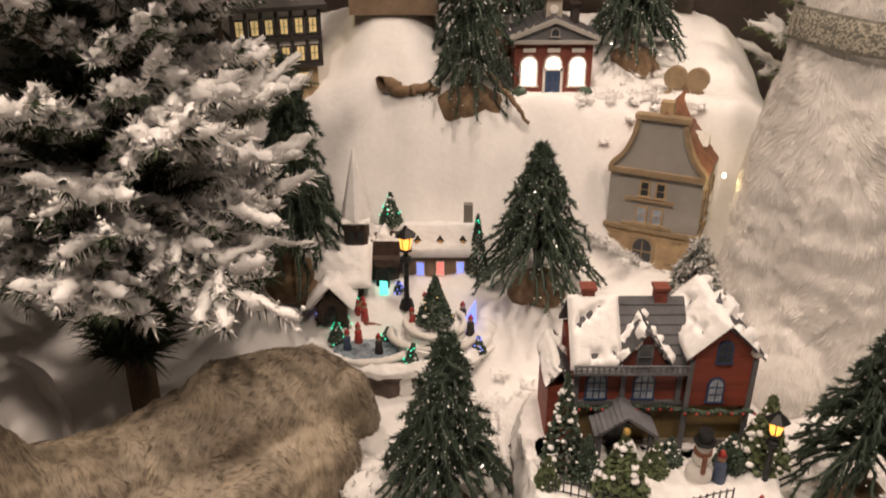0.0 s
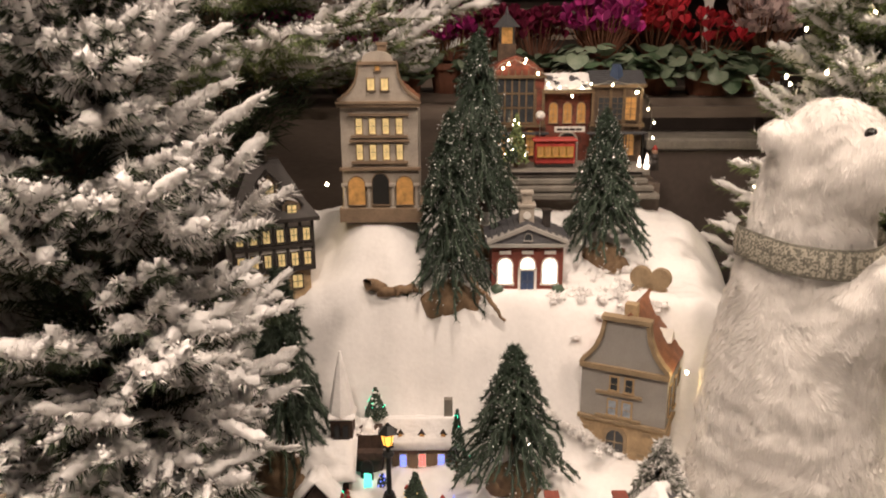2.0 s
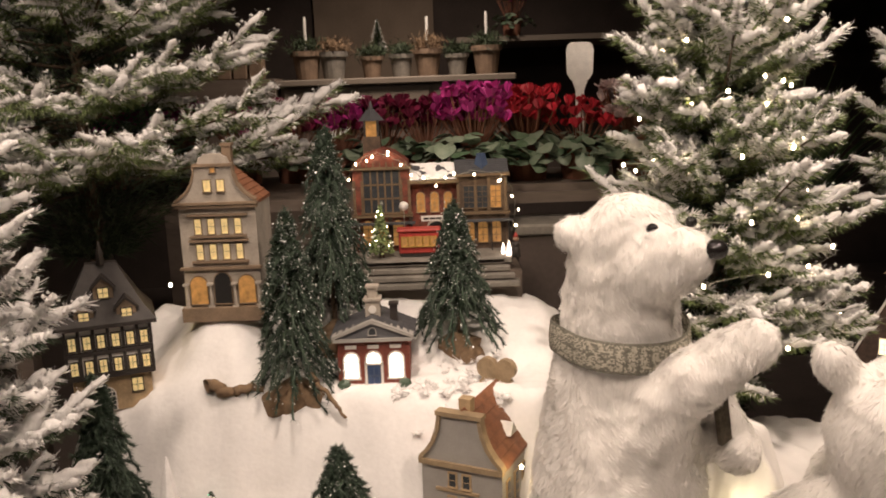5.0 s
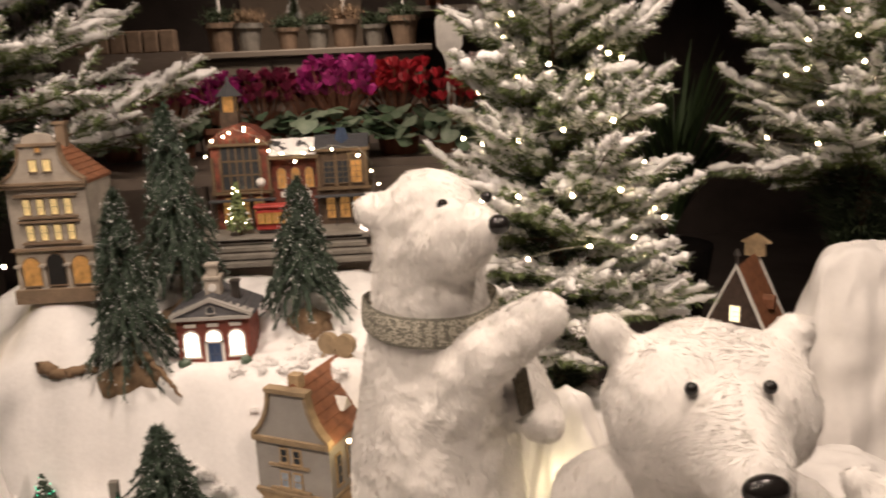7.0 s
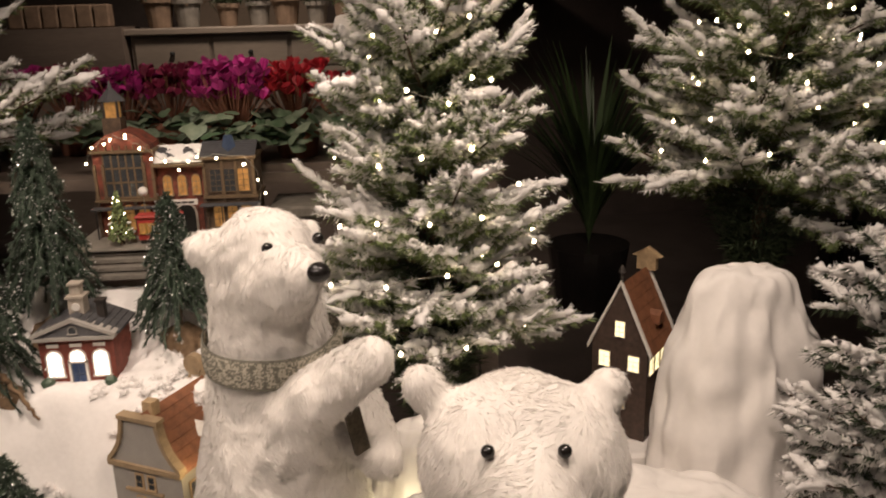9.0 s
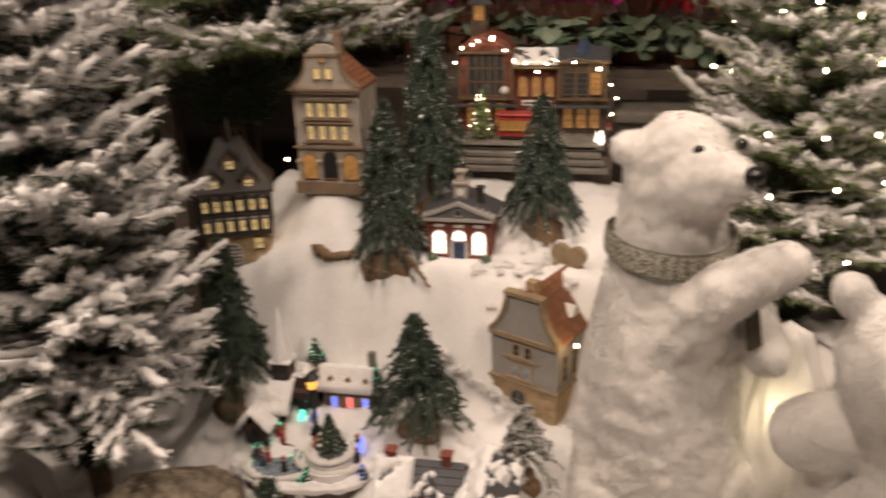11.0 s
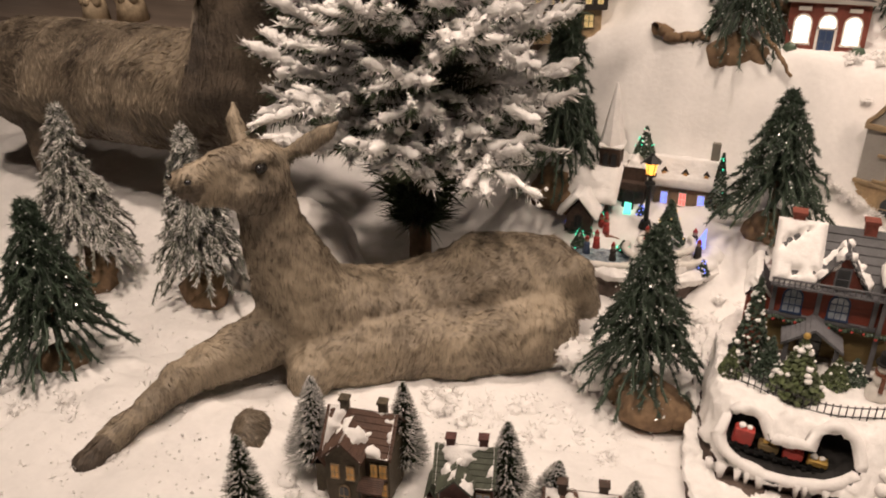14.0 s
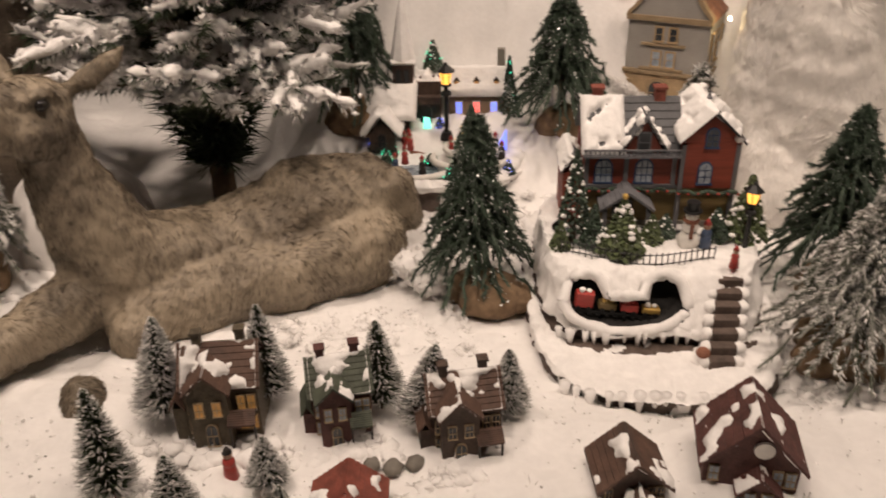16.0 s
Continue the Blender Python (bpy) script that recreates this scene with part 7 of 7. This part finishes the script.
# ---- the scarf ----
def scarf():
    s = tagged(empty("scarf", pose(0.792, 1.074, 0.752)), "grey-green and cream knitted patterned scarf", "scarf")
    n, k = 300, 25
    a = np.linspace(0, 2 * np.pi, n, endpoint=False)
    z = np.linspace(-0.030, 0.030, k)
    A, Z = np.meshgrid(a, z)
    rad = 0.137 - 0.05 * Z - 3.0 * Z ** 2 + 0.0016 * np.abs(np.sin(A * 75)) + 0.0010 * np.abs(np.sin(Z * 520)) + 0.003 * np.sin(A * 5)
    p = np.stack([rad * np.cos(A), rad * np.sin(A), Z + 0.006 * np.sin(A * 2 + 1)], -1).reshape(-1, 3)
    i, j = np.meshgrid(np.arange(k - 1), np.arange(n), indexing="ij")
    f = np.stack([i * n + j, i * n + (j + 1) % n, (i + 1) * n + (j + 1) % n, (i + 1) * n + j], -1).reshape(-1, 4)
    fi, fj = i.ravel() // 2, j.ravel() // 2
    zone = (fj // 15) % 3
    dark = np.where(zone == 0, (np.abs(fi % 6 - 3) + np.abs(fj % 6 - 3)) % 4 < 2, np.where(zone == 1, fj % 4 < 2, ((fi + fj) % 2 == 0) | (fi % 6 == 0)))
    dark = dark ^ (np.random.default_rng(6).uniform(size=dark.shape) < 0.28)
    dark = dark | (fi == 0) | (fi == (k - 2) // 2)
    arrays("neck_band", p, f, [KNIT_LT, KNIT], s, smooth=True, slots=dark.astype(int))
    bm = bmesh.new()
    for i in range(12):
        box(bm, -0.030 + 0.005 * i, -0.0262 + 0.005 * i, -0.006, 0.006, -0.16, 0.0)
    t = part("hanging_end", bm, KNIT_DK, s)
    t.matrix_basis = pose(0.158, -0.130, -0.085, 0, -12, 35) @ Matrix.Diagonal((0.55, 0.8, 0.6, 1))


KNIT = mat("knit", (0.22, 0.21, 0.17), 0.95, 0.35, 110, 0.7, 380, depth=0.003)
KNIT_LT = mat("knit_cream", (0.52, 0.48, 0.39), 0.95, 0.2, 110, 0.7, 380, depth=0.003)
KNIT_DK = mat("knit_dark", (0.12, 0.10, 0.07), 0.95, 0.4, 60, 0.9, 380, depth=0.004)
scarf()


# ---- roots and twigs of the hill tree ----
def twig(points, r, label):
    c = np.array([points], float)
    k = len(points)
    t = np.linspace(0, k - 1, 16)
    cc = np.stack([np.interp(t, np.arange(k), c[0, :, i]) for i in range(3)], 1)
    cc += np.random.default_rng(5).normal(0, r * 0.35, cc.shape)
    v, f = rods(cc[None], np.linspace(r, r * 0.5, 16)[None], 7, np.random.default_rng(6), 0.25)
    return tagged(arrays("twig", v, f, BURLAP, None, smooth=True), label, "twig")


twig([(0.115, 1.35, 0.60), (0.16, 1.33, 0.56), (0.205, 1.31, 0.505)], 0.008, "brown dry twig on the snow")
twig([(-0.115, 1.335, 0.585), (-0.06, 1.33, 0.57), (0.01, 1.345, 0.575)], 0.016, "gnarled brown root lying on the snow")
bm = bmesh.new()
lumps(bm, [(0.075, 1.375, 0.525, 0.062), (0.045, 1.36, 0.53, 0.05), (0.11, 1.37, 0.52, 0.045)], np.random.default_rng(9), 0.9)
tagged(part("burlap_sack", bm, BURLAP, None, smooth=True), "brown burlap sack round the foot of a tree", "burlap")
for i, heap in enumerate(([(0.635, 0.44, 0.05, 0.05), (0.60, 0.37, 0.05, 0.045), (0.69, 0.40, 0.05, 0.05)], [(0.045, 0.545, 0.055, 0.062), (0.09, 0.55, 0.05, 0.04)])):
    bm = bmesh.new()
    lumps(bm, heap, np.random.default_rng(12 + i), 0.7)
    tagged(part("burlap_sack", bm, BURLAP, None, smooth=True), "brown burlap bundle half buried in snow", "burlap")


# ---- small lights buried in the snow ----
for x, y, z in ((0.600, 1.17, 0.43), (-0.225, 1.46, 0.80)):
    bm = bmesh.new()
    ball(bm, 0, 0, 0, 0.004, 10, 1.3)
    o = tagged(part("fairy_light", bm, BULB, None, smooth=True), "single warm fairy light lying in the snow", "fairy light")
    o.matrix_basis = pose(x, y, z)
    l = bpy.data.lights.new("fairy_glow", "POINT")
    l.energy, l.color, l.shadow_soft_size = 0.06, (1.0, 0.72, 0.30), 0.012
    new("fairy_glow", l).location = (x, y - 0.02, z + 0.005)
l = bpy.data.lights.new("fairy_glow", "POINT")
l.energy, l.color, l.shadow_soft_size = 0.22, (1.0, 0.84, 0.52), 0.03
new("fairy_glow", l).location = (1.06, 1.06, 0.34)


# ---- the shop behind ----
def structure(name, bm, material, label, category):
    return tagged(part(name, bm, material), label, category, kind="structure")


bm = bmesh.new()
box(bm, -5, 6, -4, 7.2, -0.62, -0.5)
structure("floor", bm, DARKWALL, "dark shop floor", "floor")
bm = bmesh.new()
box(bm, -5, 6, 7.0, 7.2, -0.5, 3.2)
structure("wall_back", bm, DARKWALL, "dark brown back wall of the shop", "wall")
bm = bmesh.new()
box(bm, -5.2, -5, -4, 7.2, -0.5, 3.2)
structure("wall_left", bm, DARKWALL, "dark side wall of the shop", "wall")
bm = bmesh.new()
box(bm, 6, 6.2, -4, 7.2, -0.5, 3.2)
structure("wall_right", bm, DARKWALL, "dark side wall of the shop", "wall")
bm = bmesh.new()
box(bm, -5, 6, -4.2, -4, -0.5, 3.2)
structure("wall_front", bm, DARKWALL, "dark wall behind the viewer", "wall")
bm = bmesh.new()
box(bm, -5, 6, -4, 7.2, 3.2, 3.3)
structure("ceiling", bm, DARKWALL, "dark shop ceiling", "ceiling")
bm = bmesh.new()
box(bm, -2.6, 2.9, -0.75, 1.80, -0.5, -0.02)
tagged(part("display_platform", bm, DARKWOOD, None), "dark wooden platform under the snow", "platform", kind="structure")


def back_ledge():
    r = tagged(empty("stone_ledge", pose(0.80, 2.0, 0)), "grey stone ledge with weathered top beside the stage", "ledge")
    block("ledge_top", r, STONE, [(-0.13, 0.50, -0.05, 0.16, 0.80, 0.835)], bevel=0.006)
    block("ledge_face", r, DARKWALL, [(-0.12, 0.49, -0.035, 0.15, 0.20, 0.80)])


back_ledge()


# ---- cyclamen in a trough ----
def cyclamen(place, seed, petal, blooms, leaves, spread, label, high=0.13):
    rng = np.random.default_rng(seed)
    r = tagged(empty("cyclamen", pose(*place)), label, "potted plant", "potted cyclamen")
    bm = bmesh.new()
    cyl(bm, 0, 0, -0.12, 0.0, 0.062, 0.080, 20)
    cyl(bm, 0, 0, -0.022, 0.0, 0.086, 0.086, 20)
    part("pot", bm, TERRACOTTA, r, "brown terracotta pot")
    vs, fs, at = [], [], 0
    ring = [(0, 0), (0.35, -0.22), (0.62, -0.12), (0.72, 0.2), (0.55, 0.62), (0.25, 0.92), (0, 1.05), (-0.25, 0.92), (-0.55, 0.62), (-0.72, 0.2), (-0.62, -0.12), (-0.35, -0.22)]
    for i in range(leaves):
        a = rng.uniform(0, 6.283)
        rad = spread * rng.uniform(0.15, 1.0) ** 0.6
        s = rng.uniform(0.030, 0.050)
        c = Vector((rad * math.cos(a), rad * math.sin(a), rng.uniform(-0.02, 0.05) - 0.5 * max(0, rad - 0.09)))
        m = Matrix.Translation(c) @ Euler((rng.normal(-0.35, 0.3), rng.normal(0, 0.3), a - math.pi / 2 + rng.normal(0, 0.5))).to_matrix().to_4x4()
        loc = [(0, 0.35, 0.12)] + [(x, y, 0.10 * (x * x + (y - 0.35) ** 2) * -1.6 + 0.03 * math.sin(k * 2.6)) for k, (x, y) in enumerate(ring)]
        vs += [(m @ (Vector(p) * s))[:] for p in loc]
        fs += [(at, at + 1 + k, at + 1 + (k + 1) % 12) for k in range(12)]
        at += 13
    arrays("foliage", np.array(vs), np.array(fs), FOIL, r, "heart-shaped variegated green leaves", smooth=True)
    vs, fs, at = [], [], 0
    st = []
    for i in range(blooms):
        a, rad = rng.uniform(0, 6.283), spread * 0.72 * rng.uniform(0, 1) ** 0.6
        c = Vector((rad * math.cos(a), rad * math.sin(a), high * rng.uniform(0.45, 1.05)))
        st.append([(c.x * 0.3, c.y * 0.3, 0.0), (c.x * 0.8, c.y * 0.8, c.z * 0.6), c[:]])
        lean = rng.normal(0, 0.3, 2)
        for k in range(5):
            b = k * 1.2566 + rng.normal(0, 0.2)
            m = Matrix.Translation(c) @ Euler((lean[0], lean[1], b)).to_matrix().to_4x4()
            L, w = rng.uniform(0.026, 0.038), rng.uniform(0.010, 0.014)
            loc = [(0, 0.003, 0), (-w * 0.8, 0.008, L * 0.4), (w * 0.8, 0.008, L * 0.4), (-w, 0.018, L * 0.75), (w, 0.018, L * 0.75), (0, 0.020, L)]
            vs += [(m @ Vector(p))[:] for p in loc]
            fs += [(at, at + 2, at + 1), (at + 1, at + 2, at + 3), (at + 2, at + 4, at + 3), (at + 3, at + 4, at + 5)]
            at += 6
    arrays("bloom", np.array(vs), np.array(fs), petal, r, "swept-back petals", smooth=True)["kind"] = "stuff"
    v, f = rods(np.array(st), np.full((1, 3), 0.0018), 4)
    arrays("stalk", v, f, TERRACOTTA, r)["kind"] = "stuff"
    return r


# red petal colour darkened to stand for the dim light on the back row
SHADED_PETAL = mat("shaded_petal", (0.20, 0.012, 0.05), 0.6, 0.4, 30, 0.2, 120, island=0.5)
cyclamen((0.56, 2.16, 1.065), 111, PINK, 110, 110, 0.17, "magenta cyclamen in full bloom above green leaves", 0.17)
cyclamen((0.74, 2.24, 1.06), 112, CRIMSON, 90, 90, 0.17, "bright red cyclamen in full bloom", 0.16)
cyclamen((0.92, 2.22, 1.05), 113, CRIMSON, 25, 110, 0.17, "red cyclamen with many green leaves", 0.13)
cyclamen((1.10, 2.26, 1.06), 114, PALEPETAL, 80, 80, 0.16, "pale pink cyclamen with full flowers", 0.17)
for i, (x, p) in enumerate([(-0.30, PINK), (-0.10, SHADED_PETAL), (0.08, PINK), (0.24, SHADED_PETAL), (0.40, SHADED_PETAL), (-0.52, PINK), (-0.75, PINK)]):
    cyclamen((x, 2.62, 1.03), 120 + i, p, 70, 60, 0.17, "back row cyclamen, some with petals darkened for shade", 0.17)
t = tagged(empty("plant_table", pose(0.3, 2.45, 0)), "dark wooden plant table behind the stage", "table")
block("tabletop", t, DARKWOOD, [(-1.3, 1.1, -0.38, 0.40, 0.885, 0.92)])
block("riser", t, DARKWOOD, [(0.15, 1.0, -0.36, -0.12, 0.92, 0.944)])
for x in (-1.25, 1.05):
    for y in (-0.33, 0.35):
        block("leg", t, DARKWOOD, [(x - 0.03, x + 0.03, y - 0.03, y + 0.03, -0.5, 0.885)])
b = tagged(empty("plant_label", pose(0.925, 2.28, 0)), "plain pale paddle-shaped plant label on a stick", "plant label")
bm = bmesh.new()
poly(bm, mirror([(0.030, 1.265), (0.043, 1.285), (0.046, 1.36), (0.040, 1.38), (0.028, 1.387), (0.0, 1.388)]), -0.004, 0.004)
part("paddle", bm, WHITEPAINT, b)
bm = bmesh.new()
poly(bm, [(-0.014, 0.92), (0.014, 0.92), (0.014, 1.23), (0.03, 1.275), (-0.03, 1.275), (-0.014, 1.23)], -0.003, 0.003)
part("stick", bm, WHITEPAINT, b)


# ---- the cabinet at the back with pots and candles ----
def cabinet():
    r = tagged(empty("cabinet", pose(0.22, 5.0, 0)), "grey-brown wooden sideboard with drawers in the dim shop", "cabinet")
    block("carcass", r, DARKWOOD, [(-0.80, 0.70, 0.0, 0.5, -0.5, 1.30)])
    block("top", r, PALEWOOD_DK, [(-0.86, 0.76, -0.05, 0.5, 1.30, 1.345)], bevel=0.008)
    for i in range(3):
        d = block("drawer", r, PALEWOOD_DK, [(-0.78 + 0.495 * i, -0.305 + 0.495 * i, -0.018, 0.0, 1.09, 1.28)], bevel=0.006)
        bm = bmesh.new()
        ball(bm, -0.54 + 0.495 * i, -0.032, 1.185, 0.016, 10)
        part("knob", bm, IRON, d)
    block("rail", r, PALEWOOD_DK, [(-0.80, 0.70, -0.024, 0.0, 1.05, 1.08)])


PALEWOOD_DK = mat("greyed_wood", (0.20, 0.165, 0.13), 0.7, 0.25, 6, 0.4, 60, stretch=(0.2, 1, 1))
cabinet()


def flowerpot(x, y, z, s, seed, candle=False, plant=True):
    rng = np.random.default_rng(seed)
    r = tagged(empty("flowerpot", pose(x, y, z)), "clay flowerpot with " + ("a white candle and winter greenery" if candle else "dry winter greenery"), "flowerpot", "flowerpots on the sideboard")
    bm = bmesh.new()
    cyl(bm, 0, 0, 0, 0.16 * s, 0.062 * s, 0.085 * s, 16)
    cyl(bm, 0, 0, 0.135 * s, 0.165 * s, 0.094 * s, 0.094 * s, 16)
    part("pot", bm, BRICKPALE if seed % 2 else STONE, r)
    if plant:
        n = 500
        p = rng.normal(0, 0.045 * s, (n, 3)) * np.array([1, 1, 0.5]) + np.array([0, 0, 0.19 * s])
        v, f = blades(p, unit(rng.normal(size=(n, 3)) + np.array([0, 0, 0.6])), rng.uniform(0.03, 0.07, n), 0.008, rng)
        arrays("greenery", v, f, NEEDLE if seed % 3 else BURLAP, r)["kind"] = "stuff"
    if candle:
        bm = bmesh.new()
        cyl(bm, 0, 0, 0.17 * s, 0.36 * s, 0.012, 0.010, 10)
        part("candle", bm, WHITEPAINT, r)
    return r


for i, (x, s, c) in enumerate([(-0.42, 1.0, True), (-0.24, 0.95, False), (0.02, 0.75, False), (0.22, 0.8, False), (0.40, 0.95, True), (0.60, 0.75, False), (0.80, 1.0, True)]):
    flowerpot(x, 5.15, 1.345, s * 1.15, 131 + i, c)
brush_tree((0.06, 5.25, 1.46), 0.28, 0.08, 139, "small dark conical tree among the flowerpots", 0.1)
for i in range(6):
    bm = bmesh.new()
    box(bm, -1.30 + 0.105 * i, -1.205 + 0.105 * i, 4.95, 5.05, 1.36, 1.50, 0.008)
    tagged(part("wood_block", bm, BRICKPALE, None), "pale cut wood block standing in a row", "wood block", "wood blocks")
bm = bmesh.new()
box(bm, -1.40, -0.60, 4.9, 5.3, -0.5, 1.36)
tagged(part("side_cabinet", bm, DARKWOOD, None), "dark low cupboard under pale wood blocks", "cabinet")
bm = bmesh.new()
box(bm, -0.6, 0.45, 6.9, 6.995, 1.2, 3.0)
tagged(part("wall_panel", bm, mat("warm_plaster", (0.30, 0.23, 0.17), 0.8, 0.15, 5, 0.2, 60), None), "pale plaster panel on the back wall", "wall panel", kind="structure")
bm = bmesh.new()
box(bm, 0.62, 2.3, 5.9, 7.0, 1.60, 1.64)
tagged(part("wall_shelf", bm, PALEWOOD_DK, None), "thin pale shelf against the dark wall", "shelf")
cyclamen((1.05, 5.95, 1.76), 141, PINK, 50, 40, 0.2, "dim magenta flowers on a shelf", 0.3)


# ---- long-leaved plant in the dark ----
def grass_plant(place, seed, n, h):
    rng = np.random.default_rng(seed)
    r = tagged(empty("grass_plant", pose(*place)), "tall dark green plant with long arching leaves", "potted plant")
    bm = bmesh.new()
    cyl(bm, 0, 0, -0.3, 0, 0.13, 0.17, 18)
    part("pot", bm, BLACK, r)
    a = rng.uniform(0, 6.283, n)
    k = 9
    t = np.linspace(0, 1, k)[None, :]
    L = h * rng.uniform(0.6, 1.1, (n, 1))
    out = rng.uniform(0.2, 0.75, (n, 1)) * L
    x = out * t ** 1.6
    z = L * (t - 0.35 * (out / L) * t ** 2.6)
    c = np.stack([x * np.cos(a)[:, None], x * np.sin(a)[:, None], z], -1)
    side = np.stack([-np.sin(a), np.cos(a), np.zeros(n)], 1)[:, None] * (0.010 * np.sin(np.pi * (0.08 + 0.9 * t)))[..., None]
    v = np.stack([c - side, c + side], 2).reshape(-1, 3)
    i, j = np.meshgrid(np.arange(n), np.arange(k - 1), indexing="ij")
    q = ((i * k + j) * 2).ravel()
    arrays("foliage", v, np.stack([q, q + 1, q + 3, q + 2], 1), GRASS, r, smooth=True)
    return r


grass_plant((1.85, 2.75, 0.45), 151, 170, 0.85)
grass_plant((2.9, 2.6, 0.5), 152, 120, 0.8)


# ---- the shelf unit at the side with carol figurines ----
def side_unit():
    r = tagged(empty("shelf_unit", pose(-2.0, 1.75, 0)), "pale-framed shelf unit with dark grey back panels", "shelf unit")
    block("back_panel", r, GREYBOARD, [(-1.0, 0.62, 0.10, 0.14, -0.02, 2.2)])
    for x in (0.085, -0.85):
        block("post", r, PALEWOOD, [(x - 0.035, x + 0.035, 0.0, 0.10, -0.02, 2.2)], bevel=0.004)
    block("post", r, DARKWOOD, [(0.45, 0.50, -0.02, 0.10, -0.02, 2.2)], bevel=0.004)
    block("rail", r, PALEWOOD, [(-0.82, 0.60, 0.02, 0.098, 0.985, 1.055)], bevel=0.004)
    block("shelf", r, DARKWOOD, [(-1.0, 0.62, -0.45, 0.10, 0.455, 0.485)])
    block("upper_shelf", r, PALEWOOD, [(-0.82, 0.60, -0.05, 0.098, 1.055, 1.075)])


side_unit()
for x, y, s in ((-1.905, 1.35, 0.17), (-1.80, 1.40, 0.20)):
    bm = bmesh.new()
    cyl(bm, 0, 0, 0, s * 0.45, s * 0.26, s * 0.20, 16)
    ball(bm, 0, 0, s * 0.45, s * 0.22, 16, 0.8)
    ball(bm, 0, -s * 0.02, s * 0.66, s * 0.155, 16)
    cyl(bm, 0, 0, s * 0.73, s * 0.96, s * 0.165, s * 0.05, 16)
    ball(bm, 0, 0, s * 0.98, s * 0.05, 10)
    for q in (-1, 1):
        ball(bm, q * s * 0.16, -s * 0.10, s * 0.40, s * 0.09, 10, 1.4)
    ball(bm, 0, -s * 0.17, s * 0.38, s * 0.09, 10)
    for fc in bm.faces:
        z = fc.calc_center_median().z
        fc.material_index = 1 if s * 0.55 < z < s * 0.73 and fc.calc_center_median().y < -s * 0.06 else 0
    o = part("carol_figurine", bm, [mat("cream_resin", (0.42, 0.33, 0.22), 0.7, 0.3, 40, 0.5, 160), SKIN], None, smooth=True)
    o.matrix_basis = pose(x, y, 0.485)
    tagged(o, "cream resin child figurine in a knitted pointed hat", "figurine", "carol figurines")
s = tagged(empty("white_lantern_house", pose(-2.66, 1.62, 0.485)), "white wooden lantern house with a carved snowy top", "lantern")
block("body", s, WHITEPAINT, [(-0.14, 0.13, 0.0, 0.1, 0.0, 0.20)], bevel=0.003)
block("opening", s, GREYBOARD, [(-0.10, 0.06, -0.004, 0.0, 0.02, 0.13)])
bm = bmesh.new()
lumps(bm, [(-0.10, 0.0, 0.19, 0.03), (-0.04, 0.0, 0.185, 0.03), (0.02, 0.0, 0.18, 0.028)], np.random.default_rng(2), 0.6)
part("snow_cap", bm, SNOWCLUMP, s, smooth=True)
